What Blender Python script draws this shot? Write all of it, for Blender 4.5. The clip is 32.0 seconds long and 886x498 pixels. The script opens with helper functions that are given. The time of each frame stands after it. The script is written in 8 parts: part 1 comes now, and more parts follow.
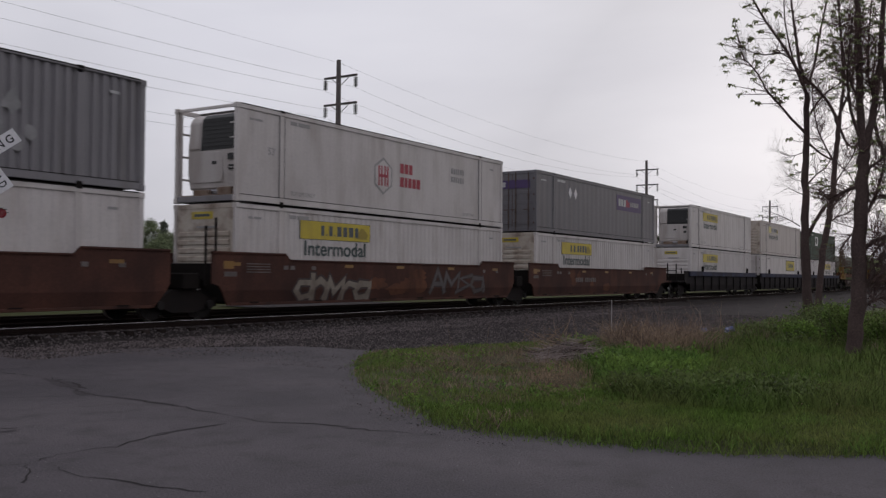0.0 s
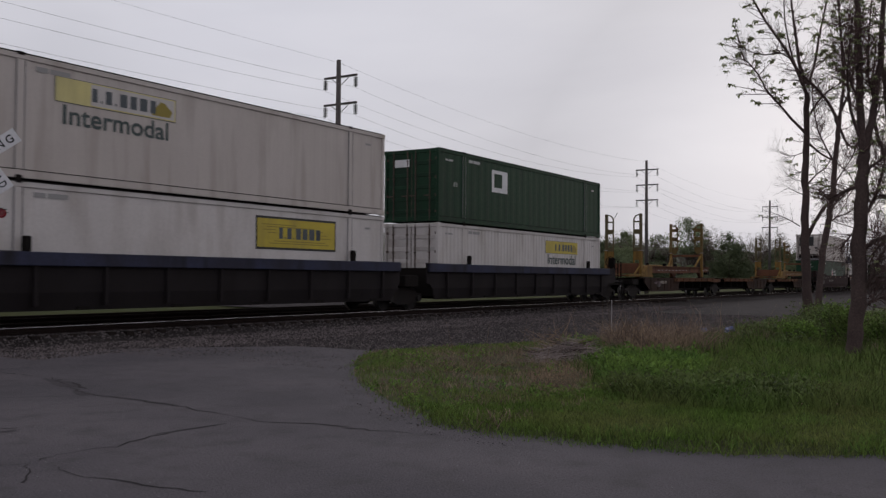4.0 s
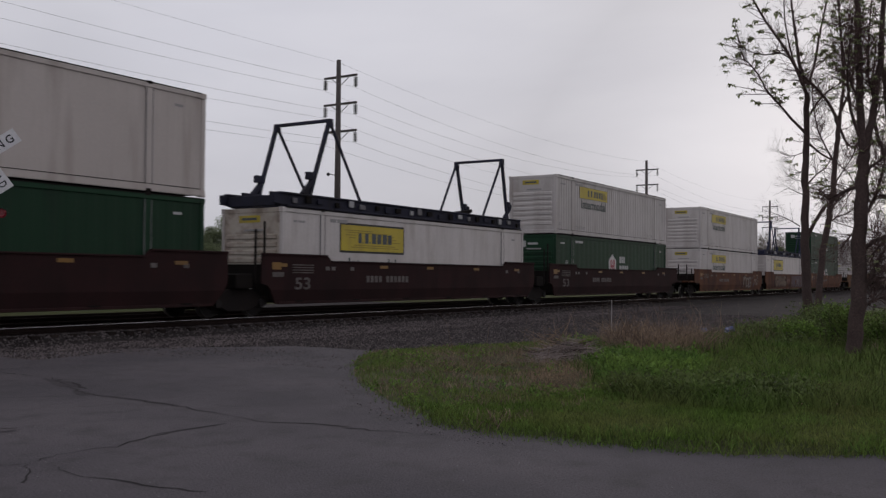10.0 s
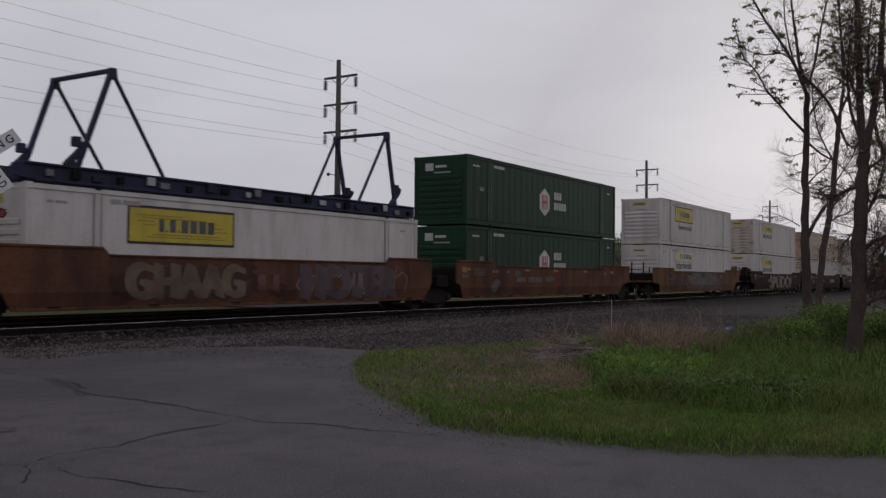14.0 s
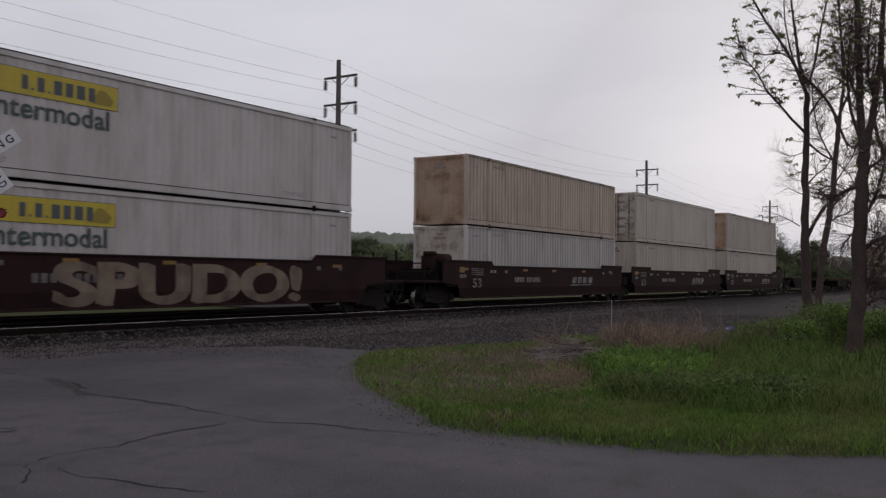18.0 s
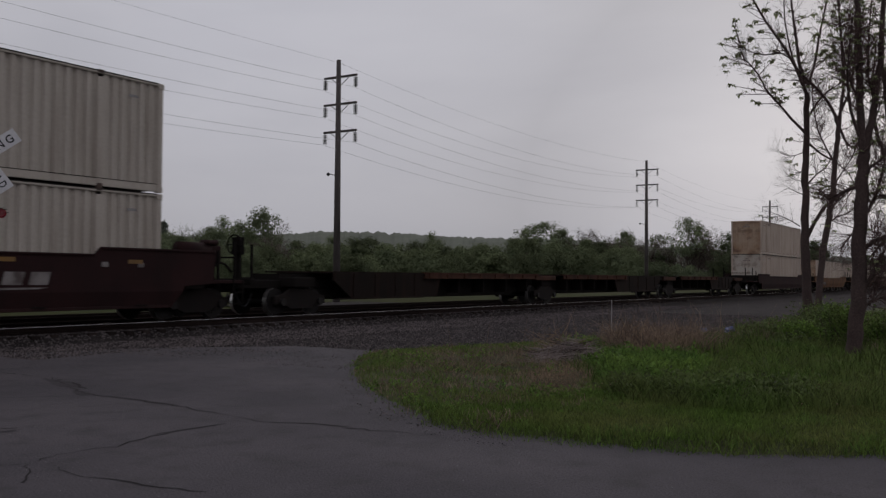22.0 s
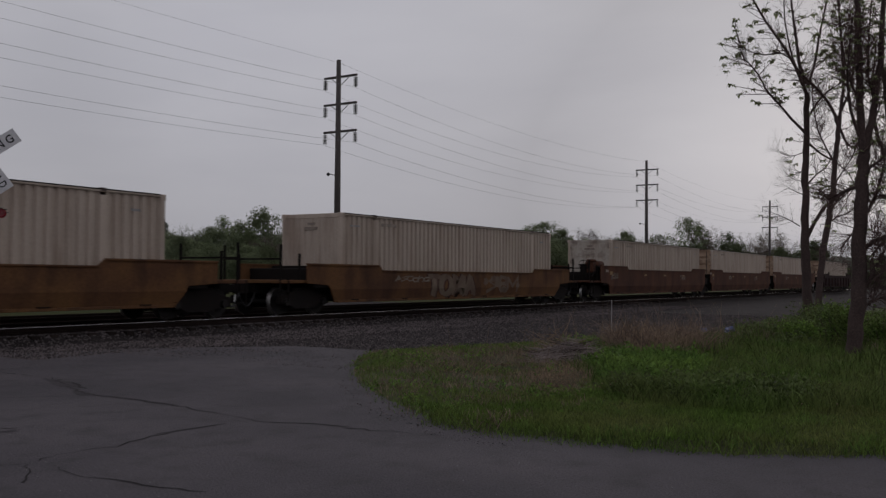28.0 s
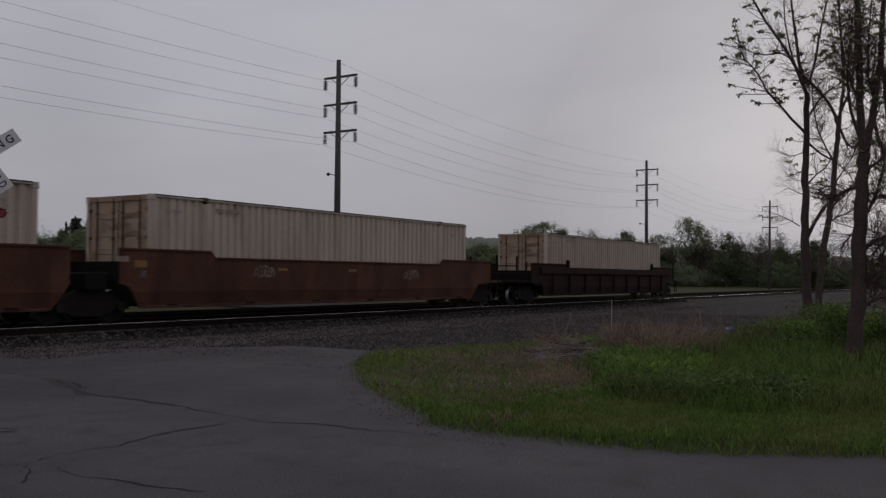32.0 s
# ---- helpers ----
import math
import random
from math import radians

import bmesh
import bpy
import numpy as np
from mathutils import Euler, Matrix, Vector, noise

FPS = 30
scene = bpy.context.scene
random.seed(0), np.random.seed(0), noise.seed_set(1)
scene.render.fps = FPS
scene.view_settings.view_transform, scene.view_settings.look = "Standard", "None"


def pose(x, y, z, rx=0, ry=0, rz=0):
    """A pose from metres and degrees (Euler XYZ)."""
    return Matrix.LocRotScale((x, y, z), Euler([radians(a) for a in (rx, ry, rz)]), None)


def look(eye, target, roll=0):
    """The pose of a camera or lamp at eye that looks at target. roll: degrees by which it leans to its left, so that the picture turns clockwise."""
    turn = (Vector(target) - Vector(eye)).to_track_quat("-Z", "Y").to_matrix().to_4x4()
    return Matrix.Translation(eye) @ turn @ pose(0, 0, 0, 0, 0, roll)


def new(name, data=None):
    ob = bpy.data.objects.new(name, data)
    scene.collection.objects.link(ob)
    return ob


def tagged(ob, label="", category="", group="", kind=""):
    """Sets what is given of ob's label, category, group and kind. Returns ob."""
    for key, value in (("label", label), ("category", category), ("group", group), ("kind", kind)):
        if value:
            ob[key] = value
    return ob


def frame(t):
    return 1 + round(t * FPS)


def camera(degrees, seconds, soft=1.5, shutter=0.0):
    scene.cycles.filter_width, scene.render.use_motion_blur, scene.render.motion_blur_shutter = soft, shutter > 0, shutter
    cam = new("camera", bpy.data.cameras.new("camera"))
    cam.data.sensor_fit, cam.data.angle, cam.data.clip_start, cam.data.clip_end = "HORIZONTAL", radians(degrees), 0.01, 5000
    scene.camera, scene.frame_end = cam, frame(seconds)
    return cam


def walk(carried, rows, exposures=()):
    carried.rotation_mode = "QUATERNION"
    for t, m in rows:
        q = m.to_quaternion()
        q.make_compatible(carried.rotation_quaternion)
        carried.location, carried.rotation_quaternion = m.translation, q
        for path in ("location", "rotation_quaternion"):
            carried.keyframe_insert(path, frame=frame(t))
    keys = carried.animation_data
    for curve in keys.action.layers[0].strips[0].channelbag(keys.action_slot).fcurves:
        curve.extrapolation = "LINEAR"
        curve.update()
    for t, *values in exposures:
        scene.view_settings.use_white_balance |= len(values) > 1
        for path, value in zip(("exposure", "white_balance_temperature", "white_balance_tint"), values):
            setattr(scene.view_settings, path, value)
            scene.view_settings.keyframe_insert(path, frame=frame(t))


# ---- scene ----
# World: x runs along the track, y across it, z up. The road surface is z = 0.
RAIL = 0.40          # top of the rail heads
TRACK_Y = 20.76      # centre line of the near track
TRACK2_Y = 24.85     # centre line of the far track
LEN, WID, HGT = 16.154, 2.591, 2.896   # a 53 ft container

cam = camera(50.89, 32.0, soft=1.35, shutter=0.14)
YAW, TILT = radians(57.79), radians(1.733)
EYE = Vector((0.0, 0.0, 1.644))
AIM = Vector((math.sin(YAW) * math.cos(TILT), math.cos(YAW) * math.cos(TILT), math.sin(TILT)))
STAND = look(EYE, EYE + AIM * 10, 0.407)
walk(cam, [(0, STAND), (32, STAND)],
     exposures=[(0, -0.12), (3, -0.20), (5.5, -0.34), (6, -0.60), (6.5, -0.69), (8, -0.66), (9, -0.32), (10, -0.26), (11, -0.30), (12, -0.21), (13, -0.31), (14, -0.39), (17, -0.24), (18, -0.22), (19, -0.15), (20, -0.13), (21, -0.30), (22.5, -0.72), (24, -0.76), (25, -0.62), (28, -0.77), (32, -0.80)])

# ---- sky and sun ----
world = bpy.data.worlds.new("overcast_sky")
scene.world = world
world.use_nodes = True
wt = world.node_tree
wt.nodes.clear()


def wn(kind, **values):
    n = wt.nodes.new(kind)
    for k, v in values.items():
        n.inputs[k].default_value = v
    return n


sky = wt.nodes.new("ShaderNodeTexSky")
sky.sky_type = "NISHITA"
sky.sun_disc = False
sky.sun_elevation, sky.sun_rotation = radians(14), radians(98)
sky.air_density, sky.dust_density = 1.0, 6.0
skyscale = wn("ShaderNodeVectorMath")
skyscale.operation = "SCALE"
skyscale.inputs["Scale"].default_value = 0.06
wt.links.new(sky.outputs[0], skyscale.inputs[0])
wcoord = wt.nodes.new("ShaderNodeTexCoord")
wmap = wt.nodes.new("ShaderNodeMapping")
wmap.inputs["Scale"].default_value = (1.0, 1.0, 3.2)
wt.links.new(wcoord.outputs["Generated"], wmap.inputs["Vector"])
cloud = wn("ShaderNodeTexNoise", Scale=2.2, Detail=5.0, Roughness=0.5, Distortion=0.3)
wt.links.new(wmap.outputs[0], cloud.inputs["Vector"])
cloudramp = wt.nodes.new("ShaderNodeValToRGB")
cloudramp.color_ramp.elements[0].position, cloudramp.color_ramp.elements[0].color = 0.32, (0.588, 0.584, 0.646, 1)
cloudramp.color_ramp.elements[1].position, cloudramp.color_ramp.elements[1].color = 0.70, (0.694, 0.686, 0.744, 1)
wt.links.new(cloud.outputs["Fac"], cloudramp.inputs["Fac"])
# the veil is brighter towards the hidden sun, low along the line of the track
sunward = wt.nodes.new("ShaderNodeVectorMath")
sunward.operation = "DOT_PRODUCT"
sunward.inputs[1].default_value = (0.965, 0.13, 0.22)
wt.links.new(wcoord.outputs["Generated"], sunward.inputs[0])
glow = wt.nodes.new("ShaderNodeMapRange")
for key, value in (("From Min", 0.76), ("From Max", 0.95), ("To Min", 1.24), ("To Max", 1.08)):
    glow.inputs[key].default_value = value
wt.links.new(sunward.outputs["Value"], glow.inputs["Value"])
low_sun = wt.nodes.new("ShaderNodeVectorMath")
low_sun.operation = "DOT_PRODUCT"
low_sun.inputs[1].default_value = (0.980, 0.19, 0.050)
wt.links.new(wcoord.outputs["Generated"], low_sun.inputs[0])
core = wt.nodes.new("ShaderNodeMapRange")
for key, value in (("From Min", 0.958), ("From Max", 1.0), ("To Min", 0.0), ("To Max", 0.44)):
    core.inputs[key].default_value = value
wt.links.new(low_sun.outputs["Value"], core.inputs["Value"])
# thicker, duller cloud low over the land
height = wt.nodes.new("ShaderNodeSeparateXYZ")
wt.links.new(wcoord.outputs["Generated"], height.inputs[0])
low = wt.nodes.new("ShaderNodeMapRange")
for key, value in (("From Min", 0.02), ("From Max", 0.24), ("To Min", 0.79), ("To Max", 1.0)):
    low.inputs[key].default_value = value
wt.links.new(height.outputs["Z"], low.inputs["Value"])
# a thinner, brighter stretch of the cloud
thin_cloud = wt.nodes.new("ShaderNodeVectorMath")
thin_cloud.operation = "DOT_PRODUCT"
thin_cloud.inputs[1].default_value = (0.775, 0.592, 0.222)
wt.links.new(wcoord.outputs["Generated"], thin_cloud.inputs[0])
break_glow = wt.nodes.new("ShaderNodeMapRange")
break_glow.interpolation_type = "SMOOTHSTEP"
for key, value in (("From Min", 0.955), ("From Max", 1.0), ("To Min", 0.0), ("To Max", 0.17)):
    break_glow.inputs[key].default_value = value
wt.links.new(thin_cloud.outputs["Value"], break_glow.inputs["Value"])
both = wt.nodes.new("ShaderNodeMath")
both.operation = "ADD"
wt.links.new(core.outputs["Result"], both.inputs[0])
wt.links.new(break_glow.outputs["Result"], both.inputs[1])
lit = wt.nodes.new("ShaderNodeMath")
lit.operation = "MULTIPLY_ADD"
wt.links.new(glow.outputs["Result"], lit.inputs[0])
wt.links.new(low.outputs["Result"], lit.inputs[1])
wt.links.new(both.outputs[0], lit.inputs[2])
veil = wt.nodes.new("ShaderNodeVectorMath")
veil.operation = "SCALE"
wt.links.new(cloudramp.outputs["Color"], veil.inputs[0])
wt.links.new(lit.outputs[0], veil.inputs["Scale"])
wmix = wt.nodes.new("ShaderNodeMix")
wmix.data_type = "RGBA"
wmix.inputs["Factor"].default_value = 0.9
wt.links.new(skyscale.outputs[0], wmix.inputs["A"])
wt.links.new(veil.outputs[0], wmix.inputs["B"])
wbg = wt.nodes.new("ShaderNodeBackground")
wbg.inputs["Strength"].default_value = 1.0
wout = wt.nodes.new("ShaderNodeOutputWorld")
wt.links.new(wmix.outputs["Result"], wbg.inputs["Color"])
wt.links.new(wbg.outputs[0], wout.inputs[0])

sun = new("sun", bpy.data.lights.new("sun", "SUN"))
sun.data.energy, sun.data.angle, sun.data.color = 0.5, radians(25), (1.0, 0.95, 0.9)
sun.matrix_world = look((60, 10, 22), (0, 0, 0))


# ---- materials ----
def mat(name, base, other=None, rough=0.7, metal=0.0, fine=40.0, coarse=1.2, blend=0.6, bump=0.1, grain=0.15,
        dirt=None, dirt_amount=0.0, streak=(2.0, 2.0, 0.25), spread=0.0, spec=0.5, island=0.0, thin=0.0):
    """A painted, rusty, mineral or leafy surface: two scales of noise, streaked dirt, fine relief."""
    m = bpy.data.materials.new(name)
    m.use_nodes = True
    nt = m.node_tree
    bsdf = nt.nodes["Principled BSDF"]
    bsdf.inputs["Metallic"].default_value = metal
    bsdf.inputs["Specular IOR Level"].default_value = spec
    co = nt.nodes.new("ShaderNodeTexCoord")

    def noise_node(scale, detail=4.0, mapping=None):
        n = nt.nodes.new("ShaderNodeTexNoise")
        n.inputs["Scale"].default_value, n.inputs["Detail"].default_value = scale, detail
        if mapping:
            mp = nt.nodes.new("ShaderNodeMapping")
            mp.inputs["Scale"].default_value = mapping
            nt.links.new(co.outputs["Object"], mp.inputs["Vector"])
            nt.links.new(mp.outputs[0], n.inputs["Vector"])
        else:
            nt.links.new(co.outputs["Object"], n.inputs["Vector"])
        return n

    def mixer(fac, a, b, mode="MIX"):
        x = nt.nodes.new("ShaderNodeMix")
        x.data_type, x.blend_type = "RGBA", mode
        for sock, v in (("Factor", fac), ("A", a), ("B", b)):
            if isinstance(v, bpy.types.NodeSocket):
                nt.links.new(v, x.inputs[sock])
            else:
                x.inputs[sock].default_value = (*v, 1) if isinstance(v, tuple) else v
        return x.outputs["Result"]

    def ramp(fac, lo, hi, a=0.0, b=1.0):
        r = nt.nodes.new("ShaderNodeMapRange")
        nt.links.new(fac, r.inputs["Value"])
        for k, v in zip(("From Min", "From Max", "To Min", "To Max"), (lo, hi, a, b)):
            r.inputs[k].default_value = v
        return r.outputs["Result"]

    other = other or tuple(c * 0.72 for c in base)
    big, small = noise_node(coarse), noise_node(fine, 3.0)
    colour = mixer(ramp(big.outputs["Fac"], 0.35, 0.68, 0.0, blend), base, other)
    if dirt:
        st = noise_node(1.0, 6.0, streak)
        colour = mixer(ramp(st.outputs["Fac"], 0.5, 0.72, 0.0, dirt_amount), colour, dirt)
    colour = mixer(1.0, colour, ramp_grey(nt, small.outputs["Fac"], grain), "MULTIPLY")
    if spread:
        info = nt.nodes.new("ShaderNodeObjectInfo")
        colour = mixer(1.0, colour, ramp_grey(nt, info.outputs["Random"], spread), "MULTIPLY")
    if island:
        geo = nt.nodes.new("ShaderNodeNewGeometry")
        colour = mixer(1.0, colour, ramp_grey(nt, geo.outputs["Random Per Island"], island), "MULTIPLY")
    nt.links.new(colour, bsdf.inputs["Base Color"])
    nt.links.new(ramp(small.outputs["Fac"], 0.2, 0.8, max(0.05, rough - 0.12), min(1.0, rough + 0.12)), bsdf.inputs["Roughness"])
    if bump:
        b = nt.nodes.new("ShaderNodeBump")
        b.inputs["Strength"].default_value, b.inputs["Distance"].default_value = bump, 0.02
        nt.links.new(small.outputs["Fac"], b.inputs["Height"])
        nt.links.new(b.outputs[0], bsdf.inputs["Normal"])
    if thin:
        # thin leaves let part of the light through
        tl = nt.nodes.new("ShaderNodeBsdfTranslucent")
        nt.links.new(colour, tl.inputs["Color"])
        mx = nt.nodes.new("ShaderNodeMixShader")
        mx.inputs["Fac"].default_value = thin
        nt.links.new(bsdf.outputs[0], mx.inputs[1])
        nt.links.new(tl.outputs[0], mx.inputs[2])
        nt.links.new(mx.outputs[0], nt.nodes["Material Output"].inputs["Surface"])
    return m


def ramp_grey(nt, fac, depth):
    r = nt.nodes.new("ShaderNodeMapRange")
    nt.links.new(fac, r.inputs["Value"])
    r.inputs["From Min"].default_value, r.inputs["From Max"].default_value = 0.15, 0.85
    r.inputs["To Min"].default_value, r.inputs["To Max"].default_value = 1.0 - depth, 1.0 + depth
    return r.outputs["Result"]


RUST = (0.16, 0.065, 0.03)
M = {
    "asphalt": mat("asphalt", (0.0820, 0.0725, 0.0810), (0.0560, 0.0500, 0.0580), 0.92, fine=42, coarse=0.38, blend=1.0, bump=0.8, grain=0.5, spec=0.2, dirt=(0.0475, 0.0425, 0.0465), dirt_amount=0.7, streak=(2.3, 2.3, 2.3)),
    "smear": mat("smear", (0.056, 0.0495, 0.0555), (0.044, 0.039, 0.044), 0.95, fine=30, coarse=1.5, blend=1.0, bump=0.5, grain=0.4, spec=0.1),
    "crack": mat("crack", (0.027, 0.024, 0.026), rough=1.0, fine=60, spec=0.1),
    "gravel": mat("gravel", (0.050, 0.044, 0.045), (0.033, 0.029, 0.030), 0.97, fine=18, coarse=0.5, blend=0.9, bump=0.8, grain=1.0, spec=0.02, dirt=(0.024, 0.020, 0.020), dirt_amount=0.7, streak=(7, 7, 7)),
    "stone": mat("stone", (0.098, 0.083, 0.083), (0.058, 0.049, 0.050), 0.95, fine=30, coarse=0.8, blend=0.8, bump=0.3, grain=0.3, island=0.6, spec=0.12),
    "crumb": mat("crumb", (0.10, 0.09, 0.094), (0.045, 0.040, 0.042), 0.95, fine=30, coarse=2.0, bump=0.3, grain=0.3, island=0.9, spec=0.1),
    "ballast": mat("ballast", (0.0315, 0.0269, 0.026), (0.0189, 0.0159, 0.016), 0.95, fine=30, coarse=0.7, bump=1.0, grain=0.5, spec=0.1),
    "tie": mat("tie", (0.0273, 0.0209, 0.019), rough=0.95, fine=25, bump=0.5, grain=0.4, spread=0.3, spec=0.1),
    "rail_side": mat("rail_side", (0.022, 0.0155, 0.014), rough=0.95, fine=40, bump=0.3, spec=0.04),
    "rail_head": mat("rail_head", (0.66, 0.63, 0.64), rough=0.26, metal=1.0, fine=60, bump=0, grain=0.05),
    "dull_shaded_head": mat("dull_shaded_head", (0.030, 0.024, 0.022), rough=0.95, fine=60, bump=0, spec=0.04),
    "field": mat("field", (0.031, 0.038, 0.011), (0.042, 0.040, 0.015), 0.97, fine=8, coarse=0.08, blend=0.8, bump=0.4, grain=0.4, spec=0.03),
    "soil": mat("soil", (0.064, 0.066, 0.032), (0.044, 0.060, 0.020), 0.97, fine=20, coarse=0.7, blend=1.0, bump=0.8, grain=0.6, spec=0.1),
    "grass": mat("grass", (0.082, 0.140, 0.026), (0.142, 0.162, 0.052), 0.8, fine=3, coarse=0.9, blend=1.0, bump=0, island=0.45, spec=0.15, thin=0.4),
    "lush": mat("lush", (0.140, 0.215, 0.045), (0.080, 0.145, 0.032), 0.75, fine=3, coarse=0.9, blend=1.0, bump=0, island=0.5, spec=0.2, thin=0.4),
    # darker tall grass; undergrowth shade below the trees is put into its colour
    "rank": mat("rank", (0.078, 0.130, 0.030), (0.112, 0.134, 0.046), 0.85, fine=3, coarse=0.8, blend=1.0, bump=0, island=0.5, spec=0.12, thin=0.35),
    "straw": mat("straw", (0.215, 0.160, 0.120), (0.130, 0.095, 0.080), 0.9, fine=4, coarse=0.7, blend=1.0, bump=0, island=0.45, spec=0.1, thin=0.25),
    "deadwood": mat("deadwood", (0.288, 0.241, 0.227), (0.151, 0.122, 0.115), 0.95, fine=20, coarse=1.5, blend=1.0, bump=0.3, grain=0.3, spec=0.1),
    "dry": mat("dry", (0.27, 0.195, 0.135), (0.16, 0.115, 0.080), 0.9, fine=4, coarse=0.7, bump=0, island=0.4, spec=0.1, thin=0.25),
    "bark": mat("bark", (0.078, 0.056, 0.052), (0.046, 0.033, 0.032), 0.95, fine=30, coarse=2, bump=0.9, grain=0.45, spec=0.12),
    "twig": mat("twig", (0.115, 0.078, 0.074), (0.080, 0.052, 0.050), 0.95, fine=30, coarse=2, bump=0.3, grain=0.3, spec=0.1),
    "leaf": mat("leaf", (0.10, 0.13, 0.045), (0.075, 0.10, 0.04), 0.7, fine=5, coarse=0.8, bump=0, island=0.4, spec=0.2, thin=0.35),
    "new_leaf": mat("new_leaf", (0.195, 0.215, 0.105), (0.140, 0.160, 0.080), 0.75, fine=5, coarse=0.8, bump=0, island=0.4, spec=0.2, thin=0.45),
    # far greens are lifted and greyed: distance haze is put into these colours
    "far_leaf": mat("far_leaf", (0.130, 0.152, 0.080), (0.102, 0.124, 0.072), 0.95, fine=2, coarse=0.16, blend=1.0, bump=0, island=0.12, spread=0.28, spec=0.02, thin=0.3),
    "pale_haze_leaf": mat("pale_haze_leaf", (0.150, 0.176, 0.098), (0.122, 0.148, 0.088), 0.95, fine=2, coarse=0.16, blend=1.0, bump=0, island=0.15, spread=0.22, spec=0.02, thin=0.35),
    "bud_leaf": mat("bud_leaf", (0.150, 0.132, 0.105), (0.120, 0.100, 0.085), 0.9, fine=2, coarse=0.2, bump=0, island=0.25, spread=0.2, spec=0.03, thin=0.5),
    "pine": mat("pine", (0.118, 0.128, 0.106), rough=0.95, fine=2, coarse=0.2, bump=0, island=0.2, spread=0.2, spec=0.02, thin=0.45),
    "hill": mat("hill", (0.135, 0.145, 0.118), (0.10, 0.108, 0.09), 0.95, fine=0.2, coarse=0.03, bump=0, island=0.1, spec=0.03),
    "pole_wood": mat("pole_wood", (0.085, 0.072, 0.068), (0.05, 0.043, 0.042), 0.9, fine=20, bump=0.4, grain=0.3, dirt=(0.03, 0.026, 0.026), dirt_amount=0.7, streak=(6, 6, 0.4)),
    "insulator": mat("insulator", (0.02, 0.019, 0.022), rough=0.35, fine=20, bump=0),
    "wire": mat("wire", (0.22, 0.22, 0.23), rough=0.6, metal=0.3, fine=20, bump=0),
    "sign_white": mat("sign_white", (0.62, 0.61, 0.63), rough=0.5, fine=20, bump=0.05, dirt=(0.4, 0.39, 0.38), dirt_amount=0.5),
    "black": mat("black", (0.012, 0.012, 0.013), rough=0.6, fine=30, bump=0.05),
    "galv": mat("galv", (0.32, 0.32, 0.34), rough=0.5, metal=0.7, fine=30, bump=0.1),
    "red_lens": mat("red_lens", (0.35, 0.015, 0.03), rough=0.25, fine=20, bump=0.05),
    "white_box": mat("white_box", (0.470, 0.437, 0.428), (0.400, 0.370, 0.360), 0.55, fine=14, coarse=0.5, blend=0.8, bump=0.03, grain=0.09, dirt=(0.273, 0.2308, 0.205), dirt_amount=0.6, streak=(1.4, 1.4, 0.35), spread=0.08),
    "cream_box": mat("cream_box", (0.425, 0.350, 0.292), (0.365, 0.296, 0.245), 0.6, fine=14, coarse=0.5, blend=0.8, bump=0.03, grain=0.11, dirt=(0.1995, 0.1293, 0.09), dirt_amount=0.6, streak=(1.5, 1.5, 0.3), spread=0.08),
    "rusty_end": mat("rusty_end", (0.36, 0.265, 0.19), (0.25, 0.150, 0.090), 0.7, fine=14, coarse=1.2, blend=1.0, bump=0.05, grain=0.15, dirt=(0.085, 0.040, 0.024), dirt_amount=0.95, streak=(1.0, 1.0, 1.7)),
    "stained_end": mat("stained_end", (0.42, 0.375, 0.33), (0.32, 0.265, 0.215), 0.6, fine=14, coarse=0.9, blend=0.9, bump=0.04, grain=0.12, dirt=(0.095, 0.055, 0.036), dirt_amount=0.95, streak=(1.6, 1.6, 1.7)),
    "seam_rust": mat("seam_rust", (0.085, 0.055, 0.042), (0.05, 0.033, 0.028), 0.85, fine=20, coarse=2.0, blend=1.0, bump=0.1, grain=0.3),
    "grey_box": mat("grey_box", (0.1733, 0.1642, 0.175), (0.1365, 0.1293, 0.14), 0.5, fine=14, coarse=0.5, bump=0.03, grain=0.07, dirt=(0.0945, 0.0846, 0.08), dirt_amount=0.6),
    "slate_box": mat("slate_box", (0.1103, 0.1045, 0.118), (0.0945, 0.0895, 0.1), 0.5, fine=14, coarse=0.5, bump=0.03, grain=0.06, dirt=(0.0735, 0.0647, 0.065), dirt_amount=0.5),
    "green_box": mat("green_box", (0.0070, 0.033, 0.0150), (0.0056, 0.025, 0.0118), 0.55, fine=14, coarse=0.5, bump=0.03, grain=0.08, dirt=(0.007, 0.019, 0.011), dirt_amount=0.7, spread=0.1, spec=0.18),
    "reefer_grey": mat("reefer_grey", (0.441, 0.393, 0.37), (0.378, 0.3333, 0.31), 0.55, fine=14, coarse=0.5, bump=0.02, grain=0.05, dirt=(0.252, 0.2089, 0.18), dirt_amount=0.55),
    "reefer_rust": mat("reefer_rust", (0.22, 0.17, 0.14), (0.12, 0.075, 0.05), 0.8, fine=20, coarse=2.5, blend=1.0, bump=0.1, grain=0.25),
    "yellow": mat("yellow", (0.45, 0.35, 0.022), (0.36, 0.275, 0.025), 0.5, fine=20, coarse=2.0, bump=0.02, grain=0.1, dirt=(0.24, 0.185, 0.04), dirt_amount=0.7),
    "dark_yellow": mat("dark_yellow", (0.24, 0.18, 0.018), (0.19, 0.145, 0.02), 0.55, fine=20, bump=0.02, grain=0.1),
    "faded_yellow": mat("faded_yellow", (0.55, 0.48, 0.2), (0.45, 0.4, 0.2), 0.55, fine=20, bump=0.02, grain=0.06, dirt=(0.3, 0.26, 0.12), dirt_amount=0.6),
    "ink": mat("ink", (0.045, 0.055, 0.065), (0.08, 0.09, 0.10), 0.6, fine=30, coarse=3, bump=0),
